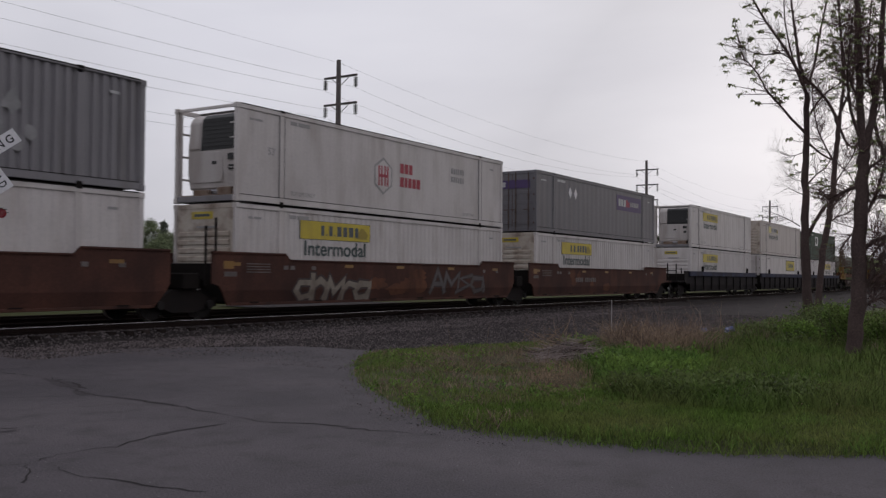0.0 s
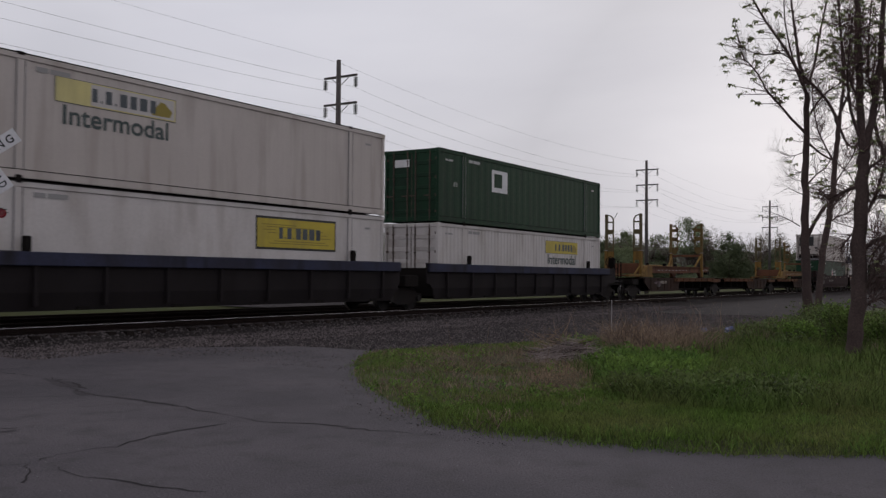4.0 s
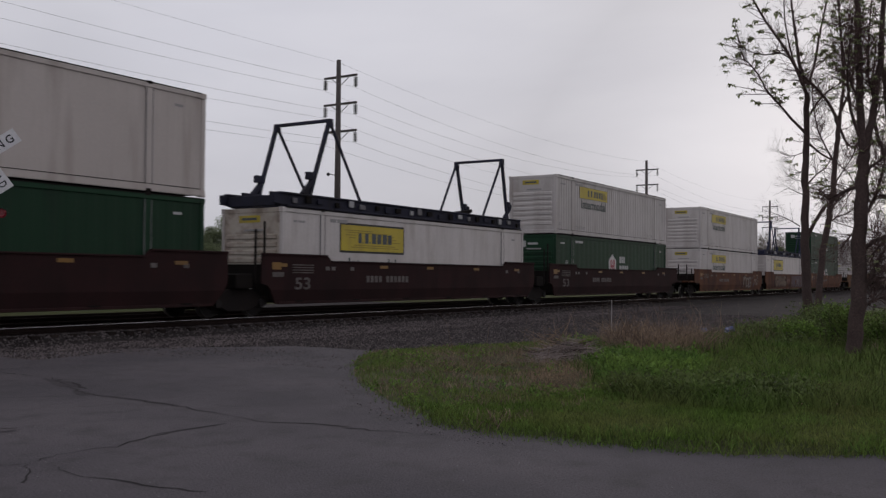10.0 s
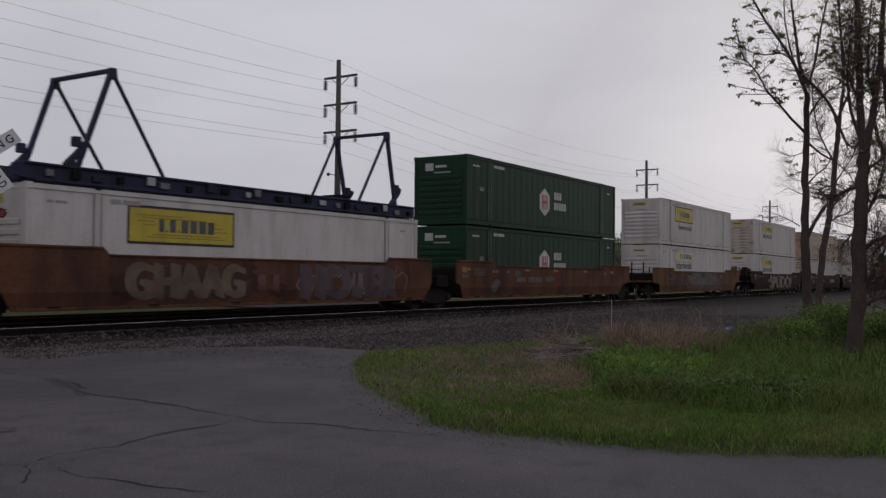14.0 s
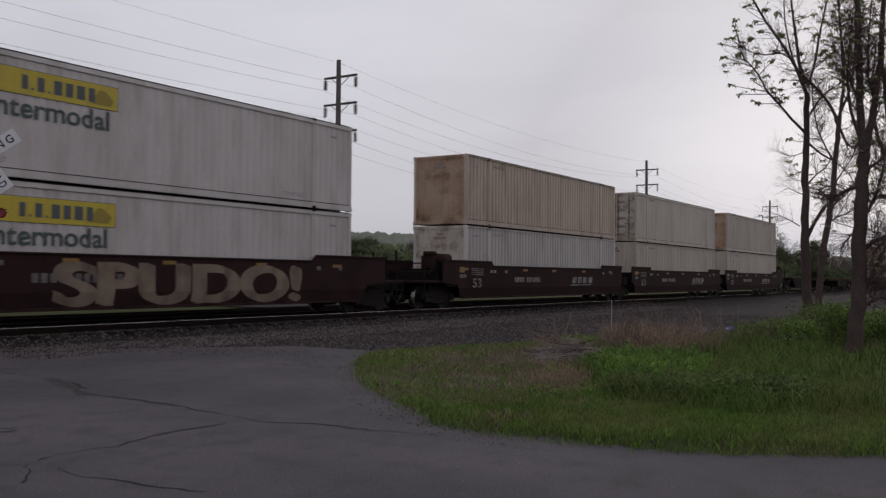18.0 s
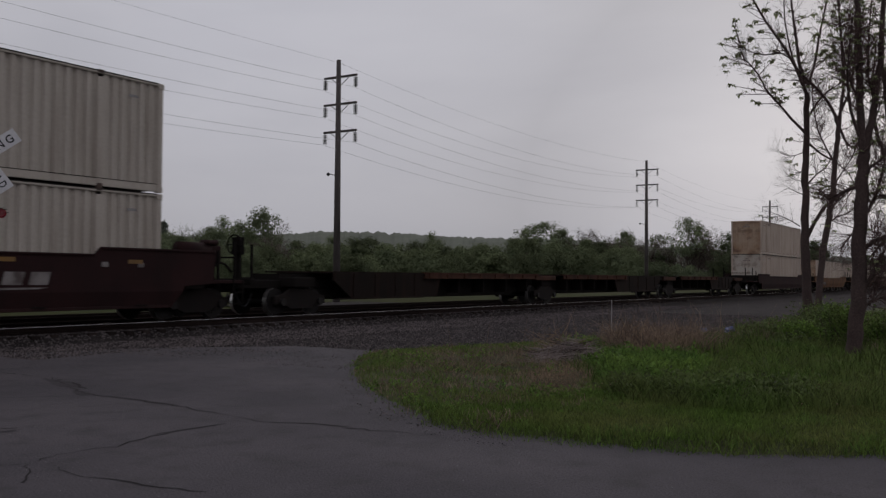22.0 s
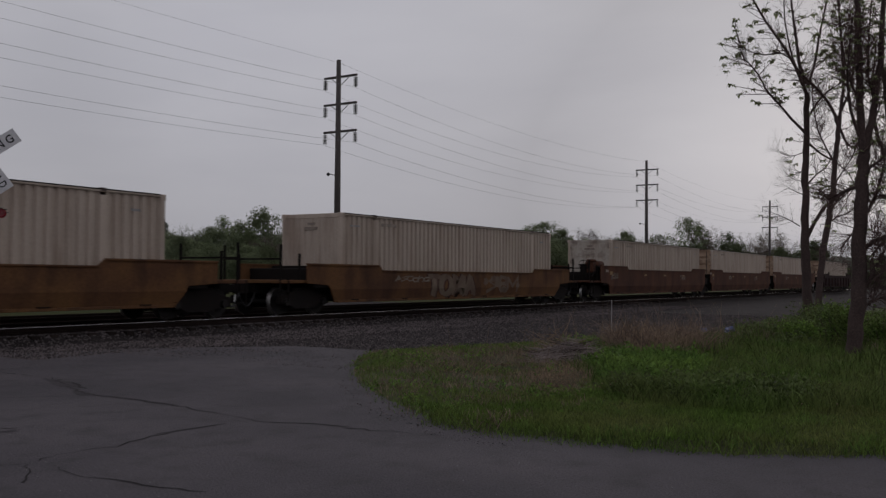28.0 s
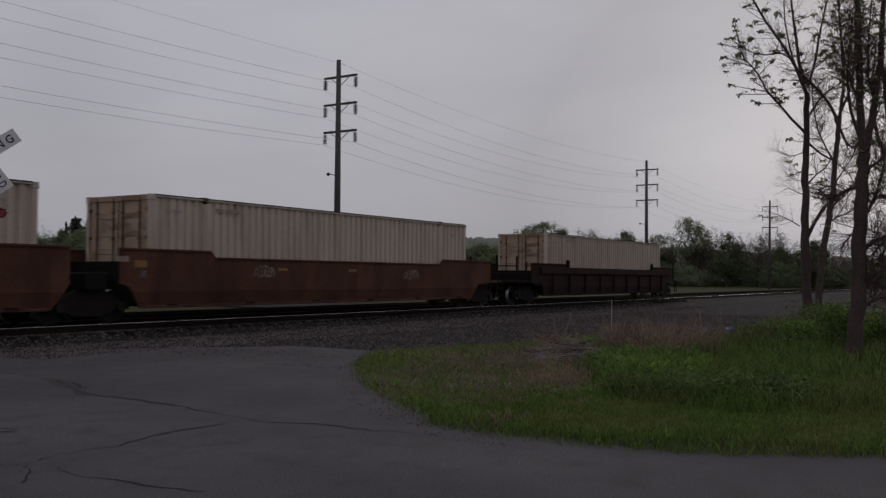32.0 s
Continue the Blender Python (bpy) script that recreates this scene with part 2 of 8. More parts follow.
    "word_ink": mat("word_ink", (0.030, 0.046, 0.046), (0.055, 0.075, 0.074), 0.6, fine=30, coarse=3, bump=0),
    "faint_ink": mat("faint_ink", (0.26, 0.25, 0.25), rough=0.6, fine=30, bump=0),
    "white_ink": mat("white_ink", (0.40, 0.40, 0.40), (0.26, 0.26, 0.26), 0.6, fine=25, coarse=3, bump=0),
    "stencil": mat("stencil", (0.115, 0.098, 0.094), (0.060, 0.048, 0.045), 0.7, fine=25, coarse=3, blend=1.0, bump=0),
    "car_ink": mat("car_ink", (0.21, 0.19, 0.185), (0.10, 0.085, 0.08), 0.7, fine=25, coarse=3, blend=1.0, bump=0, dirt=(0.04, 0.02, 0.02), dirt_amount=0.6, streak=(3, 3, 3)),
    "tag_pink": mat("tag_pink", (0.185, 0.085, 0.10), (0.12, 0.055, 0.07), 0.85, fine=18, coarse=2, blend=1.0, bump=0),
    "ochre_car": mat("ochre_car", (0.135, 0.066, 0.027), (0.085, 0.040, 0.022), 0.85, fine=18, coarse=0.6, blend=1.0, bump=0.1, grain=0.35, dirt=(0.035, 0.018, 0.014), dirt_amount=0.9, streak=(1.0, 1.0, 0.35), spec=0.18),
    "smudge": mat("smudge", (0.17, 0.135, 0.115), (0.27, 0.22, 0.185), 0.7, fine=25, coarse=5, blend=1.0, bump=0),
    "faint_grey": mat("faint_grey", (0.22, 0.215, 0.22), (0.15, 0.15, 0.155), 0.6, fine=25, coarse=3, blend=1.0, bump=0),
    "red_ink": mat("red_ink", (0.30, 0.03, 0.05), rough=0.6, fine=25, bump=0),
    "purple": mat("purple", (0.045, 0.020, 0.095), rough=0.5, fine=25, bump=0),
    "reflector": mat("reflector", (0.20, 0.100, 0.014), (0.10, 0.05, 0.014), rough=0.5, fine=25, coarse=3, bump=0),
    "umber_car": mat("umber_car", (0.094, 0.040, 0.024), (0.060, 0.026, 0.018), 0.85, fine=18, coarse=0.6, blend=1.0, bump=0.1, grain=0.35, dirt=(0.030, 0.015, 0.012), dirt_amount=0.9, streak=(1.2, 1.2, 0.35), spec=0.18),
    "grey_cream": mat("grey_cream", (0.420, 0.376, 0.330), (0.372, 0.330, 0.285), 0.6, fine=14, coarse=0.5, blend=0.8, bump=0.03, grain=0.11, dirt=(0.20, 0.155, 0.125), dirt_amount=0.45, streak=(2.6, 2.6, 0.28)),
    "brown_car": mat("brown_car", (0.0735, 0.0318, 0.023), (0.0441, 0.0209, 0.017), 0.85, fine=18, coarse=0.6, blend=1.0, bump=0.1, grain=0.35, dirt=(0.0252, 0.0139, 0.013), dirt_amount=0.9, streak=(1.2, 1.2, 0.35), spec=0.18),
    "orange_car": mat("orange_car", (0.1176, 0.0488, 0.026), (0.0693, 0.0308, 0.021), 0.85, fine=18, coarse=0.6, blend=1.0, bump=0.1, grain=0.35, dirt=(0.0357, 0.0179, 0.016), dirt_amount=0.9, streak=(1.0, 1.0, 0.35), spec=0.18),
    "maroon_car": mat("maroon_car", (0.0270, 0.0108, 0.0110), (0.0185, 0.0085, 0.0088), 0.85, fine=18, coarse=0.6, blend=0.9, bump=0.1, grain=0.3, dirt=(0.0126, 0.007, 0.007), dirt_amount=0.75, streak=(1.2, 1.2, 0.35), spec=0.15),
    "slate_car": mat("slate_car", (0.0175, 0.0140, 0.0150), (0.0115, 0.0092, 0.0100), 0.85, fine=18, coarse=0.6, blend=0.9, bump=0.1, grain=0.3, dirt=(0.0115, 0.0085, 0.0085), dirt_amount=0.85, streak=(1.2, 1.2, 0.35), spec=0.15),
    "blue_sill": mat("blue_sill", (0.030, 0.033, 0.062), (0.022, 0.020, 0.030), 0.8, fine=18, coarse=0.8, blend=0.9, bump=0.1, grain=0.3, dirt=(0.014, 0.012, 0.013), dirt_amount=0.85, spec=0.2),
    "flat_brown": mat("flat_brown", (0.075, 0.033, 0.022), (0.042, 0.022, 0.016), 0.9, fine=18, coarse=0.7, blend=0.9, bump=0.1, grain=0.25, dirt=(0.02, 0.012, 0.01), dirt_amount=0.85, spec=0.15),
    "flat_web": mat("flat_web", (0.040, 0.022, 0.016), (0.024, 0.015, 0.012), 0.9, fine=18, coarse=0.6, blend=1.0, bump=0.1, grain=0.3, dirt=(0.012, 0.009, 0.008), dirt_amount=0.8, spec=0.12),
    "flat_web_dark": mat("flat_web_dark", (0.017, 0.011, 0.009), (0.011, 0.008, 0.007), 0.9, fine=18, coarse=0.6, blend=1.0, bump=0.1, grain=0.3, dirt=(0.03, 0.014, 0.010), dirt_amount=0.5, spec=0.12),
    "flat_rust": mat("flat_rust", (0.120, 0.052, 0.026), (0.072, 0.036, 0.022), 0.9, fine=18, coarse=0.7, blend=1.0, bump=0.1, grain=0.3, dirt=(0.034, 0.020, 0.015), dirt_amount=0.8, spec=0.15),
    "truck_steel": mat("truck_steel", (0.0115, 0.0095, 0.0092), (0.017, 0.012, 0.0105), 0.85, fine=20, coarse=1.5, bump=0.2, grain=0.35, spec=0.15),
    # near-black steel; the shade beneath cars and decks is put into it
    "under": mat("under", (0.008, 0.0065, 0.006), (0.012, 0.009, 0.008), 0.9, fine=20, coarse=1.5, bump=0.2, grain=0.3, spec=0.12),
    "wheel_steel": mat("wheel_steel", (0.017, 0.0145, 0.0140), rough=0.7, metal=0.2, fine=20, bump=0.1, spec=0.25),
    "tread": mat("tread", (0.62, 0.60, 0.59), rough=0.45, metal=1.0, fine=30, bump=0.02),
    "rack_yellow": mat("rack_yellow", (0.185, 0.110, 0.030), (0.125, 0.072, 0.026), 0.8, fine=18, coarse=0.9, blend=0.9, bump=0.08, grain=0.25, dirt=(0.06, 0.031, 0.018), dirt_amount=0.85, spec=0.15),
    "rack_olive": mat("rack_olive", (0.135, 0.092, 0.034), (0.095, 0.063, 0.030), 0.8, fine=18, coarse=0.9, blend=0.9, bump=0.06, grain=0.2, dirt=(0.05, 0.03, 0.018), dirt_amount=0.8, spec=0.15),
    "rack_rust": mat("rack_rust", (0.165, 0.088, 0.030), (0.105, 0.056, 0.026), 0.85, fine=18, coarse=0.9, bump=0.1, grain=0.25, dirt=(0.05, 0.026, 0.016), dirt_amount=0.8, spec=0.15),
    "rack_brown": mat("rack_brown", (0.112, 0.048, 0.026), (0.066, 0.033, 0.022), 0.85, fine=18, coarse=0.9, bump=0.1, grain=0.25, dirt=(0.026, 0.015, 0.012), dirt_amount=0.8, spec=0.15),
    "rack_grey": mat("rack_grey", (0.10, 0.08, 0.04), (0.075, 0.063, 0.042), 0.75, fine=18, coarse=0.9, bump=0.05, grain=0.15, spec=0.2),
    "rack_navy": mat("rack_navy", (0.026, 0.030, 0.066), (0.018, 0.018, 0.028), 0.75, fine=18, coarse=0.9, bump=0.1, grain=0.2, dirt=(0.016, 0.013, 0.012), dirt_amount=0.6, spec=0.2),
    "rack_blue": mat("rack_blue", (0.021, 0.022, 0.040), (0.015, 0.014, 0.018), 0.75, fine=18, coarse=0.9, bump=0.1, grain=0.2, dirt=(0.016, 0.013, 0.012), dirt_amount=0.7, spec=0.2),
    "tag_pale": mat("tag_pale", (0.19, 0.165, 0.135), (0.125, 0.10, 0.08), 0.8, fine=18, coarse=2, blend=0.9, bump=0, dirt=(0.075, 0.042, 0.03), dirt_amount=0.8, streak=(2, 2, 1)),
    "tag_cream": mat("tag_cream", (0.190, 0.145, 0.108), (0.135, 0.100, 0.075), 0.85, fine=18, coarse=1.6, blend=1.0, bump=0, dirt=(0.07, 0.038, 0.03), dirt_amount=0.8, streak=(2, 2, 1)),
    "tag_grey": mat("tag_grey", (0.085, 0.073, 0.073), (0.055, 0.048, 0.05), 0.8, fine=18, coarse=1.5, blend=0.9, bump=0, dirt=(0.04, 0.026, 0.022), dirt_amount=0.6, streak=(1, 1, 1)),
    "tag_mauve": mat("tag_mauve", (0.088, 0.056, 0.068), (0.062, 0.042, 0.050), 0.85, fine=18, coarse=1.5, blend=1.0, bump=0, dirt=(0.05, 0.028, 0.024), dirt_amount=0.8, streak=(1.5, 1.5, 1)),
    "tag_dark": mat("tag_dark", (0.026, 0.018, 0.018), (0.045, 0.028, 0.024), 0.85, fine=18, coarse=2, blend=1.0, bump=0),
    "tag_bone": mat("tag_bone", (0.135, 0.098, 0.068), (0.090, 0.056, 0.038), 0.85, fine=18, coarse=1.6, blend=1.0, bump=0, dirt=(0.075, 0.036, 0.024), dirt_amount=0.9, streak=(2, 2, 1)),
    "tag_red": mat("tag_red", (0.085, 0.022, 0.018), (0.07, 0.03, 0.02), 0.85, fine=18, coarse=2, blend=1.0, bump=0),
    "tarp_blue": mat("tarp_blue", (0.030, 0.042, 0.150), (0.20, 0.22, 0.32), 0.5, fine=10, coarse=6, bump=0.1),
    "stake": mat("stake", (0.28, 0.26, 0.26), rough=0.7, fine=20, bump=0.1),
}


# ---- mesh helpers ----
def box(bm, x0, x1, y0, y1, z0, z1, m=None):
    vs = [bm.verts.new(Vector((x, y, z)) if m is None else m @ Vector((x, y, z))) for x in (x0, x1) for y in (y0, y1) for z in (z0, z1)]
    for f in ((0, 1, 3, 2), (4, 6, 7, 5), (0, 4, 5, 1), (2, 3, 7, 6), (0, 2, 6, 4), (1, 5, 7, 3)):
        bm.faces.new([vs[i] for i in f])


def bar(bm, a, b, r, sides=6, r2=None):
    """A round bar from a to b."""
    a, b = Vector(a), Vector(b)
    q = (b - a).to_track_quat("Z", "Y")
    rings = []
    for p, rad in ((a, r), (b, r if r2 is None else r2)):
        rings.append([bm.verts.new(p + q @ Vector((rad * math.cos(2 * math.pi * i / sides), rad * math.sin(2 * math.pi * i / sides), 0))) for i in range(sides)])
    for i in range(sides):
        j = (i + 1) % sides
        bm.faces.new((rings[0][i], rings[0][j], rings[1][j], rings[1][i]))
    bm.faces.new(rings[0][::-1])
    bm.faces.new(rings[1])


def beam(bm, a, b, w, h):
    """A rectangular beam from a to b, w across and h deep."""
    a, b = Vector(a), Vector(b)
    m = Matrix.Translation(a) @ (b - a).to_track_quat("Z", "Y").to_matrix().to_4x4()
    box(bm, -w / 2, w / 2, -h / 2, h / 2, 0, (b - a).length, m)


def prism(bm, outline, y0, y1):
    """An outline in x and z, given depth from y0 to y1."""
    front = [bm.verts.new((x, y0, z)) for x, z in outline]
    back = [bm.verts.new((x, y1, z)) for x, z in outline]
    n = len(outline)
    bm.faces.new(front)
    bm.faces.new(back[::-1])
    for i in range(n):
        j = (i + 1) % n
        bm.faces.new((front[j], front[i], back[i], back[j]))


def disc(bm, c, axis, r, depth, sides=20, r2=None):
    a = Vector(axis).normalized()
    bar(bm, Vector(c) - a * depth / 2, Vector(c) + a * depth / 2, r, sides, r2)


def finish(bm, name, smooth=False, bevel=0.0):
    if bevel:
        bmesh.ops.bevel(bm, geom=bm.edges[:], offset=bevel, segments=1, affect="EDGES", clamp_overlap=True)
    bmesh.ops.recalc_face_normals(bm, faces=bm.faces[:])
    me = bpy.data.meshes.new(name)
    bm.to_mesh(me)
    bm.free()
    if smooth:
        for p in me.polygons:
            p.use_smooth = True
    return me


def raw(name, verts, faces):
    me = bpy.data.meshes.new(name)
    me.from_pydata([tuple(v) for v in verts], [], [tuple(f) for f in faces])
    me.update()
    return me


MESHES = {}


def shared(key, build, bevel=0.0, smooth=False):
    """The mesh of that key, built once."""
    if key not in MESHES:
        bm = bmesh.new()
        build(bm)
        MESHES[key] = finish(bm, key if isinstance(key, str) else "_".join(str(k) for k in key), smooth, bevel)
    return MESHES[key]


def part(name, data, material, parent, label="", at=None):
    """One mesh object under a thing or under a part. data: a mesh or a bmesh."""
    if isinstance(data, bmesh.types.BMesh):
        data = finish(data, name)
    ob = new(name, data)
    if not data.materials:
        data.materials.append(material)
    elif data.materials[0] != material:
        ob.material_slots[0].link = "OBJECT"
        ob.material_slots[0].material = material
    ob.parent = parent
    if at is not None:
        ob.matrix_basis = at if isinstance(at, Matrix) else Matrix.Translation(at)
    if label:
        tagged(ob, label)
    return ob


def thing(name, at, label, category, group="", kind=""):
    ob = new(name)
    ob.empty_display_size = 0.3
    ob.matrix_basis = at if isinstance(at, Matrix) else Matrix.Translation(at)
    return tagged(ob, label, category, group, kind)


def plain(name, data, material, label, category, group="", kind=""):
    if isinstance(data, bmesh.types.BMesh):
        data = finish(data, name)
    ob = new(name, data)
    data.materials.append(material)
    return tagged(ob, label, category, group, kind)


TEXTS = {}


def text_mesh(words, height, width=None):
    """Flat lettering in the xz plane that faces -y, lower left at the origin, cap height as given."""
    key = (words, height, width)
    if key not in TEXTS:
        cu = bpy.data.curves.new("lettering", "FONT")
        cu.body, cu.size, cu.extrude = words, 1.0, 0.0
        cu.fill_mode = "FRONT"
        cu.offset = 0.018
        ob = bpy.data.objects.new("lettering_source", cu)
        me = bpy.data.meshes.new_from_object(ob)
        me.name = "lettering"
        xs = [v.co.x for v in me.vertices]
        caps = 0.70
        lo = min(xs)
        k = height / caps
        kx = k if width is None else width / (max(xs) - lo)
        for v in me.vertices:
            v.co = Vector(((v.co.x - lo) * kx, 0, v.co.y * k))
        bpy.data.objects.remove(ob)
        TEXTS[key] = me
    return TEXTS[key]


def tube(verts, faces, pts, radii, sides):
    """A tapering tube along points."""
    start = len(verts)
    q = last = None
    for i, p in enumerate(pts):
        d = (pts[min(i + 1, len(pts) - 1)] - pts[max(i - 1, 0)])
        # each ring turns no further than the tube bends
        q = d.to_track_quat("Z", "Y") if last is None else last.rotation_difference(d) @ q
        last = d
        for k in range(sides):
            a = 2 * math.pi * k / sides
            verts.append(p + q @ Vector((math.cos(a) * radii[i], math.sin(a) * radii[i], 0)))
    for i in range(len(pts) - 1):
        for k in range(sides):
            j = (k + 1) % sides
            a = start + i * sides
            faces.append((a + k, a + j, a + sides + j, a + sides + k))


def leaf_bunch(rnd, verts, faces, c, size, count, spread):
    for _ in range(count):
        p = c + Vector((rnd.gauss(0, spread), rnd.gauss(0, spread), rnd.gauss(0, spread * 0.8)))
        a = Vector((rnd.gauss(0, 1), rnd.gauss(0, 1), rnd.gauss(-0.3, 0.8))).normalized()
        b = a.cross(Vector((rnd.gauss(0, 1), rnd.gauss(0, 1), rnd.gauss(0, 1)))).normalized()
        s = size * rnd.uniform(0.6, 1.3)
        k = len(verts)
        verts += [p, p + a * s * 0.5 + b * s * 0.28, p + a * s, p + a * s * 0.5 - b * s * 0.28]
        faces.append((k, k + 1, k + 2, k + 3))


# ---- the setting: ground, road, tracks ----
def sheet(name, xs, ys, zfun, material, label, category, kind="structure"):
    verts = [(x, y, zfun(x, y)) for y in ys for x in xs]
    n = len(xs)
    faces = [(j * n + i, j * n + i + 1, (j + 1) * n + i + 1, (j + 1) * n + i) for j in range(len(ys) - 1) for i in range(n - 1)]
    me = raw(name, verts, faces)
    for p in me.polygons:
        p.use_smooth = True
    return plain(name, me, material, label, category, kind=kind)


def spaced(a, b, step):
    n = max(1, int(round((b - a) / step)))
    return [a + (b - a) * i / n for i in range(n + 1)]


def field_height(x, y):
    far = max(0.0, math.hypot(x, y) - 260.0)
    return -0.10 + 0.0 * far + (0.06 * noise.noise(Vector((x * 0.07, y * 0.07, 0))) if abs(x) < 400 and 30 < y < 300 else 0.0)


sheet("ground", [-4000, -1200, -400, -150] + spaced(-80, 320, 8) + [420, 600, 1200, 4000],
      [-4000, -1200, -400, -100, -30, 0, 12] + spaced(26, 200, 6) + [300, 500, 900, 1800, 4000],
      field_height, M["field"], "flat green spring meadow reaching to the horizon", "ground")


# the paving: driveway and road in one worn sheet
def build_road():
    ys = spaced(-60, -2, 4) + spaced(-1.5, 18.6, 0.3)
    verts, faces = [], []
    rows = []
    for y in ys:
        edge = float(np.interp(y, [-60, -30, -12, -4, 0, 3, 5, 9.7, 11.9, 12.6, 14.6, 16.6, 17.2, 18.2, 18.6],
                               [80, 54, 30, 17, 12, 10, 10, 14, 16.8, 16.7, 16.7, 14.7, 12.9, 11.5, 11.2])) + (0.15 * noise.noise(Vector((0, y * 1.7, 8))))
        xs = [-60, -30, -14] + [-8 + (edge + 8) * i / 36 for i in range(37)]
        rows.append(range(len(verts), len(verts) + len(xs)))
        verts += [(x, y, 0.012 * noise.noise(Vector((x * 0.5, y * 0.5, 0)))) for x in xs]
    for a, b in zip(rows, rows[1:]):
        faces += [(a[i], a[i + 1], b[i + 1], b[i]) for i in range(len(a) - 1)]
    me = raw("road", verts, faces)
    for p in me.polygons:
        p.use_smooth = True
    return plain("road", me, M["asphalt"], "worn dark grey asphalt road and driveway with long cracks", "road", kind="structure")


road = build_road()


def crack(points, width, seed):
    """A wandering crack through a few turning points."""
    rnd = random.Random(seed)
    verts, faces = [], []
    pts = []
    for (x0, y0), (x1, y1) in zip(points, points[1:]):
        n = max(3, int(math.hypot(x1 - x0, y1 - y0) / 0.12))
        for i in range(n):
            f = i / n
            pts.append(Vector((x0 + (x1 - x0) * f + rnd.gauss(0, 0.03), y0 + (y1 - y0) * f + rnd.gauss(0, 0.03), 0)))
    for i, p in enumerate(pts):
        d = (pts[min(i + 1, len(pts) - 1)] - pts[max(i - 1, 0)]).normalized()
        side = Vector((-d.y, d.x, 0)) * width * rnd.uniform(0.5, 1.6) * max(0.2, min(1.0, 0.75 + 1.6 * noise.noise(Vector((p.x * 1.3, p.y * 1.3, seed))))) / 2
        z = 0.012 * noise.noise(Vector((p.x * 0.5, p.y * 0.5, 0))) + 0.004
        verts += [(p.x + side.x, p.y + side.y, z), (p.x - side.x, p.y - side.y, z)]
        if i:
            faces.append((2 * i - 2, 2 * i - 1, 2 * i + 1, 2 * i))
    part("crack", raw("crack", verts, faces), M["crack"], road)


def stain(x, y, along, across, turn, seed):
    """A dark worn stain in the asphalt with a ragged outline."""
    bm = bmesh.new()
    c, s = math.cos(radians(turn)), math.sin(radians(turn))
    vs = []
    for i in range(40):
        a = 2 * math.pi * i / 40
        q = 0.75 + 0.45 * noise.noise(Vector((math.cos(a) * 1.6, math.sin(a) * 1.6, seed))) + 0.25 * noise.noise(Vector((math.cos(a) * 6, math.sin(a) * 6, seed)))
        u, v = math.cos(a) * along * q, math.sin(a) * across * q
        px_, py_ = x + u * c - v * s, y + u * s + v * c
        vs.append(bm.verts.new((px_, py_, 0.012 * noise.noise(Vector((px_ * 0.5, py_ * 0.5, 0))) + 0.0025)))
    bm.faces.new(vs)
    bmesh.ops.triangulate(bm, faces=bm.faces[:])
    part("stain", bm, M["smear"], road)



crack([(9.25, 14.53), (9.23, 13.08), (8.30, 11.06), (8.29, 10.45), (8.16, 9.20), (7.98, 8.03), (7.85, 7.46), (8.06, 6.73), (8.08, 5.96)], 0.036, 0)
crack([(5.92, 9.28), (6.23, 9.16)], 0.030, 1)
crack([(5.03, 7.42), (5.36, 7.53), (5.92, 7.46), (6.90, 7.61), (7.46, 7.60)], 0.021, 2)
crack([(4.78, 7.48), (4.94, 7.37), (4.48, 6.64)], 0.018, 3)
crack([(5.02, 7.00), (4.88, 6.76), (4.95, 6.23), (4.99, 5.74), (5.13, 5.16)], 0.018, 4)
crack([(9.11, 12.56), (8.63, 11.38)], 0.060, 5)
crack([(7.99, 6.35), (8.16, 5.72), (8.22, 4.85)], 0.030, 6)
crack([(7.36, 11.56), (8.15, 10.86)], 0.012, 7)


stain(8.9, 12.4, 0.9, 0.16, 70, 2)
stain(8.35, 11.2, 0.55, 0.12, 65, 5)
stain(8.25, 9.7, 0.9, 0.06, 84, 9)
stain(5.6, 9.2, 0.5, 0.12, 160, 12)
stain(7.0, 7.62, 0.6, 0.05, 175, 14)


# the gravel lot between the lawn and the track, and the raised track bed
def bed_height(x, y):
    """Height of the ballast across the two tracks."""
    d = abs(y - (TRACK_Y + TRACK2_Y) / 2)
    top = (TRACK2_Y - TRACK_Y) / 2 + 1.15
    h = RAIL - 0.20 if d < top else RAIL - 0.20 - (d - top) * 0.5
    return max(h, -0.06)


sheet("gravel_lot", spaced(9, 80, 0.8) + spaced(84, 400, 12), spaced(6.0, 18.4, 0.4),
      lambda x, y: -0.035 + 0.02 * noise.noise(Vector((x, y, 5))), M["gravel"], "dark grey gravel lot beside the railway", "gravel")
sheet("service_track", spaced(37, 50, 1.0), spaced(34.0, 38.5, 0.6), lambda x, y: -0.03 + 0.02 * noise.noise(Vector((x, y, 2))), M["gravel"], "patch of grey gravel beyond the tracks", "gravel")
sheet("track_bed", [-400, -100] + spaced(-20, 90, 0.6) + spaced(94, 420, 8) + [800, 1500],
      spaced(17.2, 19.6, 0.3) + spaced(19.9, 25.9, 0.5) + spaced(26.2, 28.6, 0.4),
      lambda x, y: bed_height(x, y) + 0.025 * noise.noise(Vector((x * 2.1, y * 2.1, 1))) * (1 if x < 100 else 0),
      M["ballast"], "oil-darkened crushed stone track bed", "ballast")


def stones(name, count, xs, ys, size, zfun, material, label, dense=1.0, seed=3):
    rng = np.random.default_rng(seed)
    x = xs[0] + (xs[1] - xs[0]) * rng.random(count) ** dense
    y = rng.uniform(ys[0], ys[1], count)
    s = rng.uniform(size[0], size[1], count)
